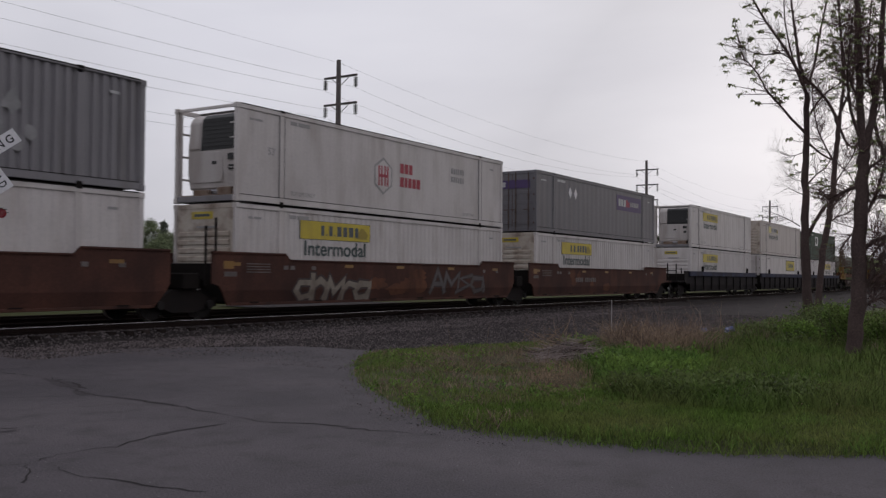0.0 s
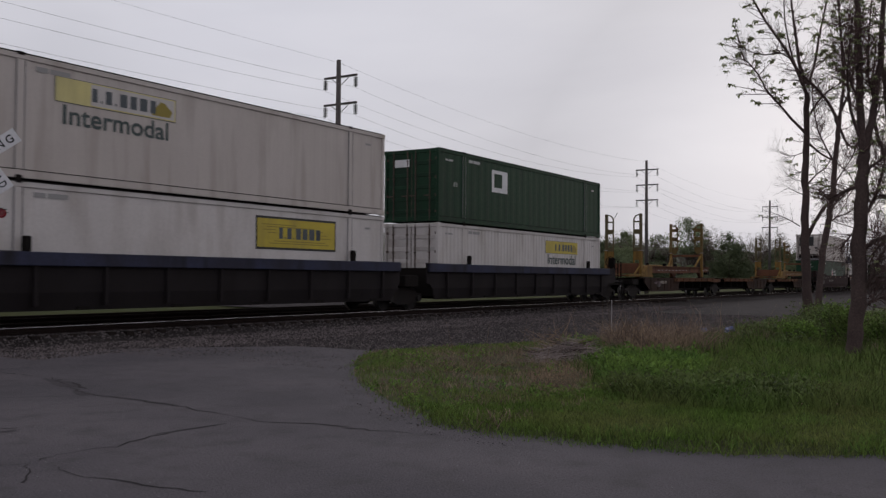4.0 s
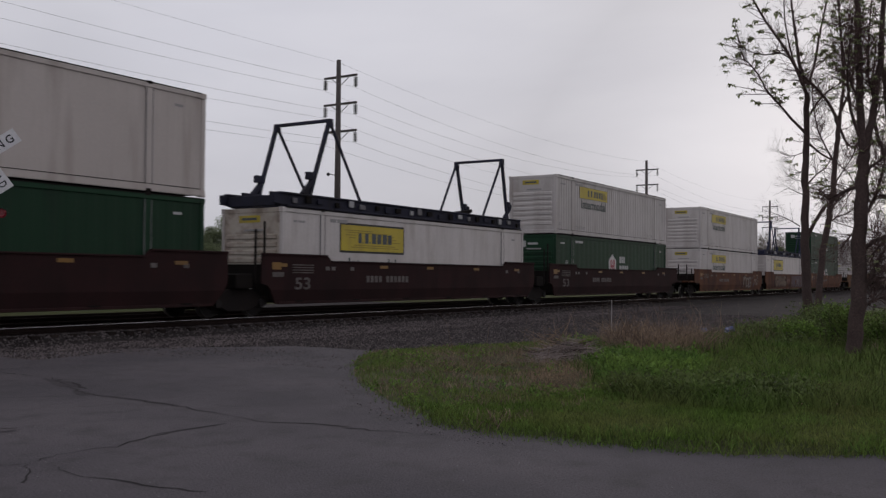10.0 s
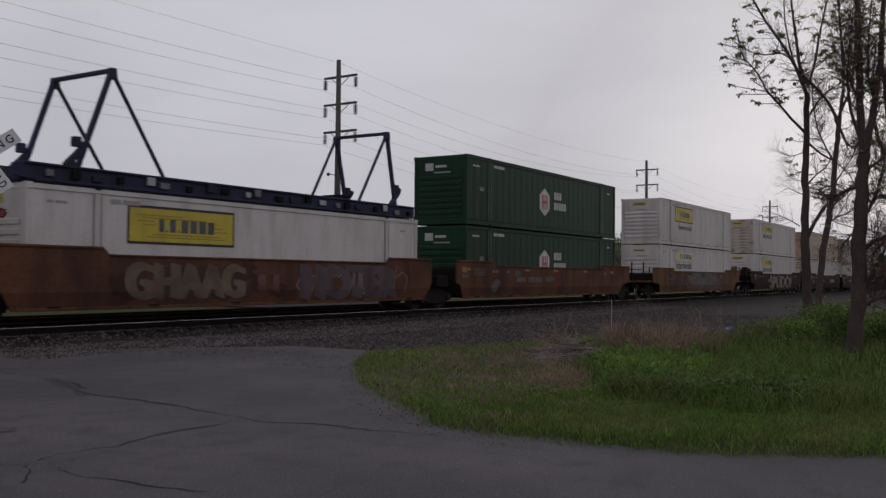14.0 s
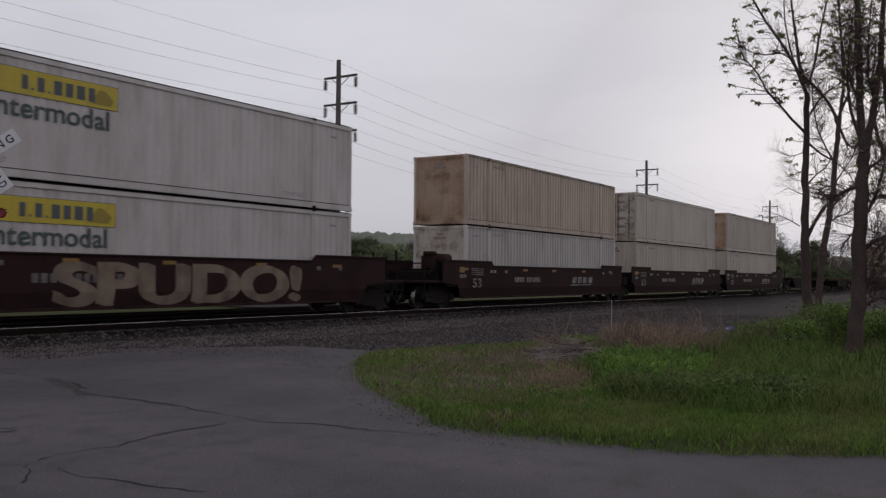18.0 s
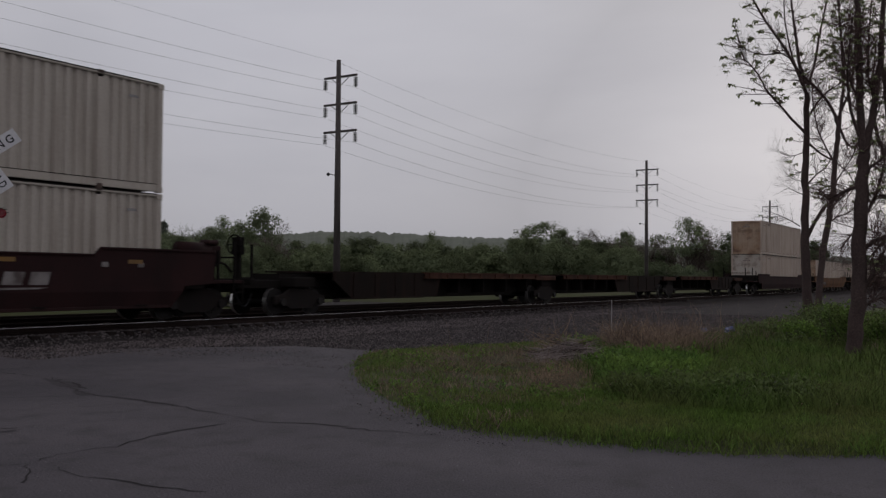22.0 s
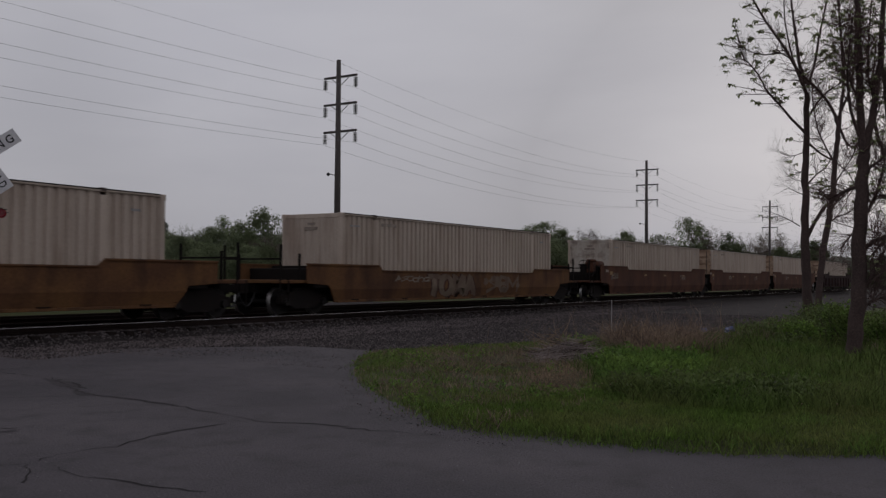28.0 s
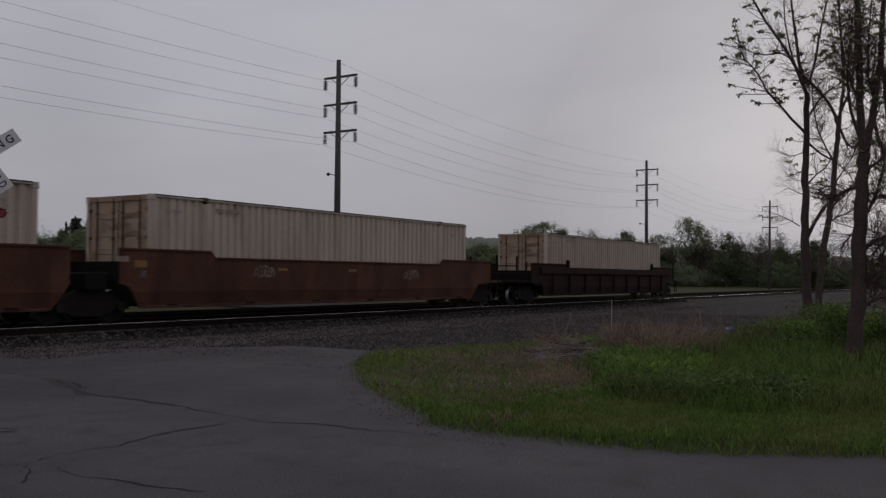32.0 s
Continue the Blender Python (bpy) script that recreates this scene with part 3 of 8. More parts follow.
    base = np.array([(1, 0, 0), (0, 1, 0), (-1, 0, 0), (0, -1, 0), (0, 0, 0.8), (0, 0, -0.5)], float)
    tri = np.array([(0, 1, 4), (1, 2, 4), (2, 3, 4), (3, 0, 4), (1, 0, 5), (2, 1, 5), (3, 2, 5), (0, 3, 5)])
    ang = rng.uniform(0, 6.28, count)
    v = base[None] * rng.uniform(0.6, 1.3, (count, 6, 1)) * s[:, None, None]
    c, sn = np.cos(ang)[:, None], np.sin(ang)[:, None]
    vx, vy = v[..., 0] * c - v[..., 1] * sn, v[..., 0] * sn + v[..., 1] * c
    z = np.array([zfun(a, b) for a, b in zip(x, y)])
    out = np.stack([vx + x[:, None], vy + y[:, None], v[..., 2] + z[:, None] + s[:, None] * 0.25], -1).reshape(-1, 3)
    f = (tri[None] + 6 * np.arange(count)[:, None, None]).reshape(-1, 3)
    return plain(name, raw(name, out, f), material, label, "gravel", kind="stuff")


def rail(y, name):
    prof = [(-0.075, -0.17), (0.075, -0.17), (0.075, -0.155), (0.012, -0.12), (0.012, -0.045), (0.035, -0.035), (0.035, -0.002),
            (-0.035, -0.002), (-0.035, -0.035), (-0.012, -0.045), (-0.012, -0.12), (-0.075, -0.155)]
    bm = bmesh.new()
    ends = []
    for x in (-400, 1500):
        ends.append([bm.verts.new((x, y + a, RAIL + b)) for a, b in prof])
    n = len(prof)
    for i in range(n):
        bm.faces.new((ends[0][i], ends[0][(i + 1) % n], ends[1][(i + 1) % n], ends[1][i]))
    ob = plain(name, bm, M["rail_side"], "rusty steel rail with a bright worn running surface", "rail", "rails", kind="structure")
    bm = bmesh.new()
    head = [(-0.037, -0.020), (-0.0365, -0.015), (-0.014, 0.0), (0.014, 0.0), (0.0365, -0.015), (0.037, -0.020)]
    ends = [[bm.verts.new((x, y + a, RAIL + b)) for a, b in head] for x in (-400, 1500)]
    for i in range(6):
        bm.faces.new((ends[0][i], ends[0][(i + 1) % 6], ends[1][(i + 1) % 6], ends[1][i]))
    # past the nearest rail, dull heads with the train's shade in their colour
    part("running_surface", bm, M["rail_head" if y < TRACK_Y else "dull_shaded_head"], ob, "worn steel")
    return ob


for ty in (TRACK_Y, TRACK2_Y):
    for side in (-0.7525, 0.7525):
        rail(ty + side, "rail")


def tie_mesh(bm):
    box(bm, -0.115, 0.115, -1.3, 1.3, -0.16, 0)


TIE = shared("tie", tie_mesh, 0.012)
for ty, first, last in ((TRACK_Y, 9.0, 62.0), (TRACK2_Y, 14.0, 50.0)):
    bed = thing("sleepers", (0, ty, 0), "weathered wooden railway sleepers under the rails", "sleepers", kind="structure")
    n = int((last - first) / 0.53)
    for i in range(n):
        part("sleeper", TIE, M["tie"], bed, at=pose(first + i * 0.53 + random.uniform(-0.02, 0.02), random.uniform(-0.06, 0.06), RAIL - 0.185, 0, 0, random.uniform(-1, 1)))


# ---- lawn, gravel and plants ----
LEFT_Y = [-60, -30, -12, -4, -0.5, 1.1, 1.9, 2.8, 3.9, 5.0, 5.9, 7.75, 9.0, 9.76, 10.6, 11.4, 11.9]
LEFT_X = [70, 44, 24, 13.8, 10.6, 9.5, 9.05, 8.65, 8.45, 8.45, 8.9, 10.4, 11.7, 12.6, 13.6, 15.0, 16.4]
RIGHT_Y = [-60, 6.6, 7.0, 7.5, 7.9, 9.0, 10.4, 11.0, 11.9]
RIGHT_X = [400, 400, 60, 40, 27.5, 23.2, 20.6, 18.4, 16.5]


def lawn_left(y):
    return float(np.interp(y, LEFT_Y, LEFT_X)) + 0.14 * noise.noise(Vector((0, y * 1.9, 2))) + 0.12 * noise.noise(Vector((0, y * 6.1, 5)))


def lawn_right(y):
    return float(np.interp(y, RIGHT_Y, RIGHT_X)) + 0.35 * noise.noise(Vector((4, y * 1.7, 2)))


def lawn_height(x, y):
    edge = min(x - lawn_left(y), lawn_right(y) - x, 11.95 - y)
    return -0.04 + 0.09 * min(1.0, max(0.0, edge) / 0.35) + 0.06 * min(1.0, max(0.0, edge) / 2.0) + 0.04 * noise.noise(Vector((x * 0.6, y * 0.6, 9)))


def build_lawn():
    verts, faces, rows = [], [], []
    for y in spaced(-60, -4, 4) + spaced(-3.6, 11.9, 0.22):
        a, b = lawn_left(y), max(lawn_left(y) + 0.1, lawn_right(y))
        xs = [a + (min(b, 46) - a) * (i / 60) for i in range(61)] + ([70, 120, 400] if b > 71 else [min(b, 46) + 0.02 * k for k in (1, 2, 3)])
        rows.append(range(len(verts), len(verts) + len(xs)))
        verts += [(x, y, lawn_height(x, y) if x < 47 else 0.1) for x in xs]
    for a, b in zip(rows, rows[1:]):
        faces += [(a[i], a[i + 1], b[i + 1], b[i]) for i in range(len(a) - 1)]
    me = raw("lawn", verts, faces)
    for p in me.polygons:
        p.use_smooth = True
    return plain("lawn", me, M["soil"], "rough grass verge at the edge of the paving", "lawn", kind="structure")


build_lawn()


def blades(name, count, xs, ys, height, width, lean, material, label, category, seed, keep=None, clump=0.0, near=1.0):
    """Single blades of grass strewn over a stretch of the lawn."""
    rng = np.random.default_rng(seed)
    x = xs[0] + (xs[1] - xs[0]) * rng.random(count * 2) ** near
    y = rng.uniform(ys[0], ys[1], count * 2)
    thin_out = rng.random(count * 2)
    # the turf thins out towards its edges
    edge = np.array([min(a - lawn_left(b), lawn_right(b) - a, 11.9 - b) for a, b in zip(x, y)])
    ok = (edge > -0.10) & (thin_out < 0.10 + 1.6 * (edge + 0.10))
    if keep is not None:
        ok &= np.array([bool(keep(a, b)) for a, b in zip(x, y)])
    x, y = x[ok][:count], y[ok][:count]
    n = len(x)
    z = np.array([lawn_height(a, b) for a, b in zip(x, y)]) - 0.01
    z = np.maximum(z, -0.03)
    patch = np.array([noise.noise(Vector((a * 0.9, b * 0.9, seed))) for a, b in zip(x, y)])
    h = rng.uniform(height[0], height[1], n) * (1 + clump * patch)
    w = rng.uniform(width[0], width[1], n)
    a = rng.uniform(0, 6.283, n)
    b = rng.uniform(0, 6.283, n)
    tilt = rng.uniform(0.1, 1.0, n) * lean * h
    p0 = np.stack([x - np.cos(a) * w, y - np.sin(a) * w, z], -1)
    p1 = np.stack([x + np.cos(a) * w, y + np.sin(a) * w, z], -1)
    m0 = np.stack([x - np.cos(a) * w * 0.7 + np.cos(b) * tilt * 0.35, y - np.sin(a) * w * 0.7 + np.sin(b) * tilt * 0.35, z + h * 0.6], -1)
    m1 = np.stack([x + np.cos(a) * w * 0.7 + np.cos(b) * tilt * 0.35, y + np.sin(a) * w * 0.7 + np.sin(b) * tilt * 0.35, z + h * 0.6], -1)
    tp = np.stack([x + np.cos(b) * tilt, y + np.sin(b) * tilt, z + h], -1)
    v = np.stack([p0, p1, m1, m0, tp], 1).reshape(-1, 3)
    k = 5 * np.arange(n)[:, None]
    f = [tuple(q) for q in (k + np.array([0, 1, 2, 3])).tolist()] + [tuple(q) for q in (k + np.array([3, 2, 4])).tolist()]
    return plain(name, raw(name, v, f), M[material], label, category, kind="stuff")


def patch(x, y, cx, cy, along, across, turn):
    """How deep a point lies in an uneven oval patch: above 0 is inside."""
    c, s = math.cos(radians(turn)), math.sin(radians(turn))
    a, b = ((x - cx) * c + (y - cy) * s) / along, ((y - cy) * c - (x - cx) * s) / across
    return 1.0 - a * a - b * b + 0.9 * noise.noise(Vector((x * 1.1, y * 1.1, cx))) + 0.5 * noise.noise(Vector((x * 3.1, y * 3.1, cy)))


def dry_here(x, y):
    return patch(x, y, 13.4, 6.05, 2.3, 0.75, 24) > 0.25 + 0.9 * noise.noise(Vector((x * 7, y * 7, 3)))


def brown_here(x, y):
    """Thin turf with dead grass between, up to the brush heap."""
    return y > 0.36 * x and patch(x, y, 13.8, 7.6, 4.6, 2.1, 32) > 0.25


def weedy(x, y):
    return noise.noise(Vector((x * 0.5, y * 0.5, 6)))


def lush_here(x, y):
    return patch(x, y, 15.2, 5.45, 2.5, 0.95, 20) > 0 or patch(x, y, 18.6, 8.2, 1.3, 0.5, 20) > 0.1


def mown(x, y):
    """The strip along the paving that is kept short."""
    return 0.846 * x + 0.533 * y < 10.75 + 0.8 * weedy(x * 2.2, y * 2.2)


def clump_here(x, y):
    """Dark tall weeds at the edge of the mown strip."""
    return patch(x, y, 12.3, 3.5, 0.9, 1.25, 20) > 0 and not mown(x, y)


def rank_here(x, y):
    """The unmown part under and before the trees."""
    return 0.533 * x - 0.846 * y > 2.3 + 0.5 * weedy(x * 2, y * 2) and not mown(x, y) and not lush_here(x, y)


blades("grass", 70000, (8.3, 22), (-1.5, 11.9), (0.04, 0.10), (0.003, 0.006), 1.0, "grass", "short green verge grass", "grass", 11, lambda x, y: not dry_here(x, y) and (not brown_here(x, y) or weedy(x * 2.5, y * 2.5) > 0.05), 0.6, 1.3)
blades("grass", 34000, (8.3, 15), (-2.5, 11), (0.03, 0.09), (0.003, 0.006), 1.2, "lush", "tufts of bright green grass", "grass", 12, lambda x, y: noise.noise(Vector((x * 1.3, y * 1.3, 21))) > 0.08 and not dry_here(x, y) and not brown_here(x, y), 0.8)
blades("grass", 52000, (11, 46), (-4, 7.5), (0.07, 0.24), (0.004, 0.009), 1.3, "rank", "tall unmown grass below the trees", "grass", 13, rank_here, 1.1, 1.6)
blades("dead_grass", 5200, (10.5, 16.4), (4.4, 8.4), (0.04, 0.14), (0.003, 0.006), 2.0, "dry", "flattened straw-coloured dead grass", "dead grass", 14, dry_here, 0.5)
blades("weeds", 12000, (12.4, 20.0), (3.4, 9.0), (0.10, 0.32), (0.005, 0.014), 1.1, "lush", "lush bright green weeds", "weeds", 15, lush_here, 1.0)
blades("weeds", 7000, (10.5, 14.5), (1.5, 5.5), (0.10, 0.28), (0.005, 0.012), 1.4, "rank", "dark tall weeds beside the mown strip", "weeds", 26, clump_here, 0.9)
blades("weeds", 10000, (17, 42), (-3, 7.4), (0.12, 0.40), (0.007, 0.018), 1.0, "rank", "tall green weeds round the trunks", "weeds", 16, lambda x, y: weedy(x * 1.6, y * 1.6) > 0.0 and y < 6.0, 0.9)
blades("weeds", 4500, (25, 40), (1, 7.6), (0.15, 0.45), (0.010, 0.026), 0.9, "rank", "tall green weeds round the trunks", "weeds", 19, lambda x, y: weedy(x * 1.4, y * 1.4) > 0.1 and y < 6.8, 0.8)
blades("grass", 46000, (8.3, 13.5), (-1.5, 6.0), (0.03, 0.075), (0.004, 0.007), 1.2, "grass", "dense short turf along the paving", "grass", 27, lambda x, y: not dry_here(x, y), 0.5)
blades("grass", 9000, (8.2, 12.5), (-2.5, 6.5), (0.05, 0.13), (0.004, 0.008), 1.4, "lush", "shaggy tufts that lean over the edge of the paving", "grass", 29, lambda x, y: x - lawn_left(y) < 0.45 and weedy(x * 4, y * 4) > -0.05, 0.8)
blades("dead_grass", 15000, (8.4, 18.0), (2.0, 11.3), (0.04, 0.13), (0.003, 0.006), 1.6, "straw", "straw-coloured dead grass among the green", "dead grass", 21, lambda x, y: brown_here(x, y) or (y > 0.5 * x and weedy(x * 2.6, y * 2.6 + 4) > 0.04), 0.5)


def stalk_clump(x, y):
    return patch(x, y, 19.4, 6.75, 3.0, 1.0, 14) > 0


blades("reeds", 260, (15.5, 24.0), (5.2, 8.6), (0.45, 1.2), (0.005, 0.009), 0.8, "straw", "tall dead brown stalks", "reeds", 22, stalk_clump, 0.4)
blades("dead_grass", 5600, (15.5, 23.0), (5.2, 8.6), (0.10, 0.55), (0.005, 0.010), 1.8, "straw", "tangled clump of tall dead grass", "dead grass", 23, stalk_clump, 0.8)
blades("dead_grass", 2400, (20, 40), (1.0, 7.4), (0.12, 0.45), (0.004, 0.008), 1.2, "straw", "dead stalks in the undergrowth", "dead grass", 28, lambda x, y: weedy(x * 0.9, y * 0.9 + 3) > 0.0, 0.6)
blades("reeds", 90, (15.0, 26.0), (5.6, 9.6), (0.4, 1.2), (0.003, 0.005), 0.7, "dry", "tall dead brown stalks", "reeds", 17, lambda x, y: abs(y - (10.6 - 0.16 * x)) < 1.0, 0.3)
blades("dead_grass", 2200, (15.5, 23.0), (5.2, 8.6), (0.12, 0.60), (0.005, 0.008), 2.4, "dry", "bent pale dead stalks", "dead grass", 24, stalk_clump, 0.8)
blades("dead_grass", 2600, (15.5, 30.0), (4.6, 10.2), (0.08, 0.34), (0.003, 0.006), 1.9, "straw", "matted brown dead grass", "dead grass", 18, lambda x, y: abs(y - (10.7 - 0.17 * x)) < 0.9 + 0.9 * weedy(x, y) and not lush_here(x, y), 0.6)
stones("ballast_stones", 34000, (11.0, 55), (16.2, 19.85), (0.018, 0.044), lambda x, y: max(bed_height(x, y), -0.02), M["stone"], "loose grey-brown crushed stone beside the rails", 1.5, 3)
stones("gravel_stones", 26000, (13.0, 44), (9.0, 17.2), (0.012, 0.032), lambda x, y: -0.02, M["stone"], "loose grey gravel", 1.4, 4)
stones("gravel_stones", 900, (8.6, 12.5), (4.6, 9.3), (0.008, 0.02), lambda x, y: 0.0 if lawn_left(y) - 0.45 < x < lawn_left(y) + 0.05 else -0.2, M["stone"], "grit washed along the edge of the paving", 1.0, 5)


stones("gravel_stones", 2600, (8.0, 10.0), (4.3, 6.9), (0.003, 0.010), lambda x, y: 0.0 if lawn_left(y) - 0.42 - 0.2 * noise.noise(Vector((x * 2, y * 2, 7))) < x < lawn_left(y) + 0.05 else -0.2, M["crumb"], "crumbled dark edge of the asphalt", 1.0, 15)
stones("grit", 1500, (3.5, 16.0), (2.0, 17.0), (0.003, 0.0075), lambda x, y: 0.0 if x < lawn_left(min(y, 11.9)) - 0.1 else -0.3, M["faint_grey"], "pale grit scattered on the asphalt", 1.0, 9)


def leafy_weeds(name, count, xs, ys, height, leaf, material, label, seed, keep):
    """Low plants of broad leaves."""
    rnd = random.Random(seed)
    verts, faces = [], []
    made = 0
    while made < count:
        x, y = rnd.uniform(*xs), rnd.uniform(*ys)
        if not (lawn_left(y) + 0.1 < x < lawn_right(y) - 0.05 and keep(x, y)):
            continue
        made += 1
        h = height * rnd.uniform(0.4, 1.2)
        z = lawn_height(x, y)
        for q in range(rnd.randint(4, 8)):
            leaf_bunch(rnd, verts, faces, Vector((x + rnd.gauss(0, 0.05), y + rnd.gauss(0, 0.05), z + h * rnd.random())), leaf, 2, 0.03)
    plain(name, raw(name, verts, faces), M[material], label, "weeds", kind="stuff")


def twigs(name, centre, spread, count, length, radius, material, label, category, seed, rise=0.25):
    rnd = random.Random(seed)
    bm = bmesh.new()
    for _ in range(count):
        a = rnd.uniform(0, 6.283)
        r = rnd.random() ** 0.7
        x, y = centre[0] + math.cos(a) * spread[0] * r, centre[1] + math.sin(a) * spread[1] * r
        z = lawn_height(x, y) + (1 - r) * spread[2] * rnd.random()
        b, e = rnd.uniform(0, 6.283), rnd.uniform(-0.2, rise)
        ln = rnd.uniform(*length)
        bar(bm, (x, y, z), (x + math.cos(b) * ln, y + math.sin(b) * ln, max(0.05, z + math.sin(e) * ln)), radius, 4, radius * 0.4)
    return plain(name, bm, M[material], label, category, kind="stuff")


leafy_weeds("weeds", 420, (12.4, 20.0), (3.3, 9.0), 0.26, 0.085, "lush", "lush broad-leaved green weeds", 31, lush_here)
leafy_weeds("weeds", 700, (8.6, 18), (0, 11.5), 0.06, 0.05, "lush", "low rosettes of broad leaves in the grass", 32, lambda x, y: weedy(x * 1.7, y * 1.7 + 9) > 0.05 and not mown(x, y))
leafy_weeds("weeds", 900, (22, 41), (-2, 6.6), 0.40, 0.11, "leaf", "tall leafy undergrowth round the trunks", 33, lambda x, y: weedy(x * 1.2, y * 1.2) > 0.02)
leafy_weeds("weeds", 320, (10.8, 14.5), (1.5, 5.4), 0.28, 0.06, "leaf", "darker weeds with pale seed heads in the grass", 34, clump_here)
stones("seed_heads", 70, (10.8, 14.5), (1.5, 5.4), (0.008, 0.014), lambda x, y: lawn_height(x, y) + 0.16, M["dry"], "pale dandelion seed heads in the grass", 1.0, 6)
twigs("brush_pile", (16.3, 7.45), (1.25, 0.60, 0.42), 700, (0.12, 0.55), 0.007, "deadwood", "heap of cut grey-brown brushwood in the grass", "brushwood", 5, 0.35)
twigs("brush_pile", (16.4, 7.45), (1.0, 0.5, 0.32), 260, (0.2, 0.6), 0.010, "bark", "dark dead branches in the brush heap", "brushwood", 7, 0.3)
twigs("brush_pile", (17.2, 8.1), (0.8, 0.4, 0.55), 160, (0.15, 0.6), 0.006, "dry", "pale broken stalks on the brush heap", "brushwood", 8, 1.2)
twigs("brush_pile", (20.0, 6.9), (2.8, 0.8, 0.35), 260, (0.3, 0.9), 0.006, "straw", "dead stalks lying in the grass", "brushwood", 6, 0.6)
twigs("brush_pile", (14.3, 7.7), (0.35, 0.3, 0.10), 22, (0.10, 0.32), 0.006, "dry", "pale broken stalks standing in the grass", "brushwood", 9, 1.4)
twigs("brush_pile", (13.0, 7.9), (1.3, 0.5, 0.06), 26, (0.10, 0.30), 0.005, "dry", "pale broken stalks standing in the grass", "brushwood", 10, 1.2)


def wander(rnd, p, d, length, steps, bend, up):
    pts = [p.copy()]
    for _ in range(steps):
        d = (d + Vector((rnd.gauss(0, bend), rnd.gauss(0, bend), rnd.gauss(0, bend) + up))).normalized()
        p = p + d * (length / steps)
        pts.append(p.copy())
    return pts


def bush(x, y, wide, tall, leaf, material, label, seed):
    """A low bush: thin stems with leaves in uneven bunches."""
    rnd = random.Random(seed)
    b = thing("bush", (x, y, lawn_height(x, y) - 0.03), label, "bush", "bushes under the trees")
    wood, lv = ([], []), ([], [])
    for k in range(16):
        a = rnd.uniform(0, 6.283)
        way = Vector((math.cos(a) * wide / tall * 0.5, math.sin(a) * wide / tall * 0.5, 1.0)).normalized()
        pts = wander(rnd, Vector((rnd.gauss(0, 0.08), rnd.gauss(0, 0.08), 0)), way, tall * rnd.uniform(0.6, 1.1), 5, 0.15, 0.02)
        tube(wood[0], wood[1], pts, [0.012 - 0.0016 * i for i in range(6)], 5)
        for p in pts[1:]:
            leaf_bunch(rnd, lv[0], lv[1], p, leaf, 26, 0.10 * wide)
    part("stems", raw("stems", *wood), M["bark"], b)
    part("foliage", raw("foliage", *lv), M[material], b)


bush(23.2, 3.75, 0.9, 0.95, 0.075, "rank", "dark rounded green bush behind a tree trunk", 41)
bush(23.6, 2.9, 1.0, 0.85, 0.075, "rank", "dark rounded green bush behind a tree trunk", 42)
bush(24.6, 4.9, 1.1, 0.55, 0.08, "lush", "low bright green bush under the trees", 43)
bush(26.7, 4.95, 1.2, 0.8, 0.08, "leaf", "leafy green bush under the trees", 44)
bush(25.7, 6.1, 1.1, 0.45, 0.07, "leaf", "leafy green bush under the trees", 45)
bush(34.8, 6.3, 1.5, 0.9, 0.09, "leaf", "leafy green bush at the foot of a slender tree", 46)
bush(30.5, 4.9, 1.4, 0.9, 0.09, "lush", "leafy green bush under the trees", 47)

# a thin pale marker stake at the edge of the gravel
stake = thing("marker_stake", (27.8, 11.2, 0), "thin pale marker stake at the edge of the gravel", "stake")
sb = bmesh.new()
bar(sb, (0, 0, -0.1), (0.02, 0, 0.93), 0.02, 8, 0.016)
part("rod", sb, M["stake"], stake)
sb = bmesh.new()
bar(sb, (0.02, 0, 0.93), (0.02, 0, 0.95), 0.02, 8)
part("cap", sb, M["sign_white"], stake)

# crumpled blue litter in the weeds
for k, (x, y, s) in enumerate(((25.9, 6.95, 0.17), (26.7, 7.95, 0.11))):
    lit = bmesh.new()
    bmesh.ops.create_icosphere(lit, subdivisions=3, radius=1.0)
    for v in lit.verts:
        q = 1.0 + 0.45 * noise.noise(v.co * 2.3 + Vector((k * 7, 0, 0)))
        v.co = Vector((v.co.x * s * 1.5 * q, v.co.y * s * q, max(-0.02, v.co.z * s * 0.8 * q)))
    ob = plain("plastic_sheet", lit, M["tarp_blue"], "crumpled blue plastic sheet lying in the weeds", "litter")
    ob.location = (x, y, lawn_height(x, y) + 0.10)


# ---- trees ----
def sprout(rnd, wood, tips, pts, radii, depth, scale, density, first=0.25, slim=1.0):
    """Side branches and twigs from a stem."""
    n = int(density * (len(pts) - 1))
    for _ in range(n):
        f = rnd.uniform(first, 1.0) * (len(pts) - 1)
        i = min(int(f), len(pts) - 2)
        p = pts[i].lerp(pts[i + 1], f - i)
        d = (pts[i + 1] - pts[i]).normalized()
        side = d.cross(Vector((rnd.gauss(0, 1), rnd.gauss(0, 1), rnd.gauss(0, 1)))).normalized()
        way = (d * rnd.uniform(0.5, 1.0) + side * rnd.uniform(0.6, 1.1)).normalized()
        ln = scale * rnd.uniform(0.5, 1.2)
        r = min(radii[i] * 0.5, 0.011 * ln + 0.005) * slim
        steps = 5 if depth > 0 else 3
        sub = wander(rnd, p, way, ln, steps, 0.14, 0.05)
        tube(wood[0], wood[1], sub, [r * (1 - 0.8 * k / steps) for k in range(steps + 1)], 4 if depth > 0 else 3)
        if depth > 0:
            sprout(rnd, wood, tips, sub, [r] * len(sub), depth - 1, scale * 0.5, density * 0.75, 0.2, slim)
        tips.append(sub[-1])
        if rnd.random() < 0.5:
            tips.append(sub[2])


def nearest_on(stems, tip):
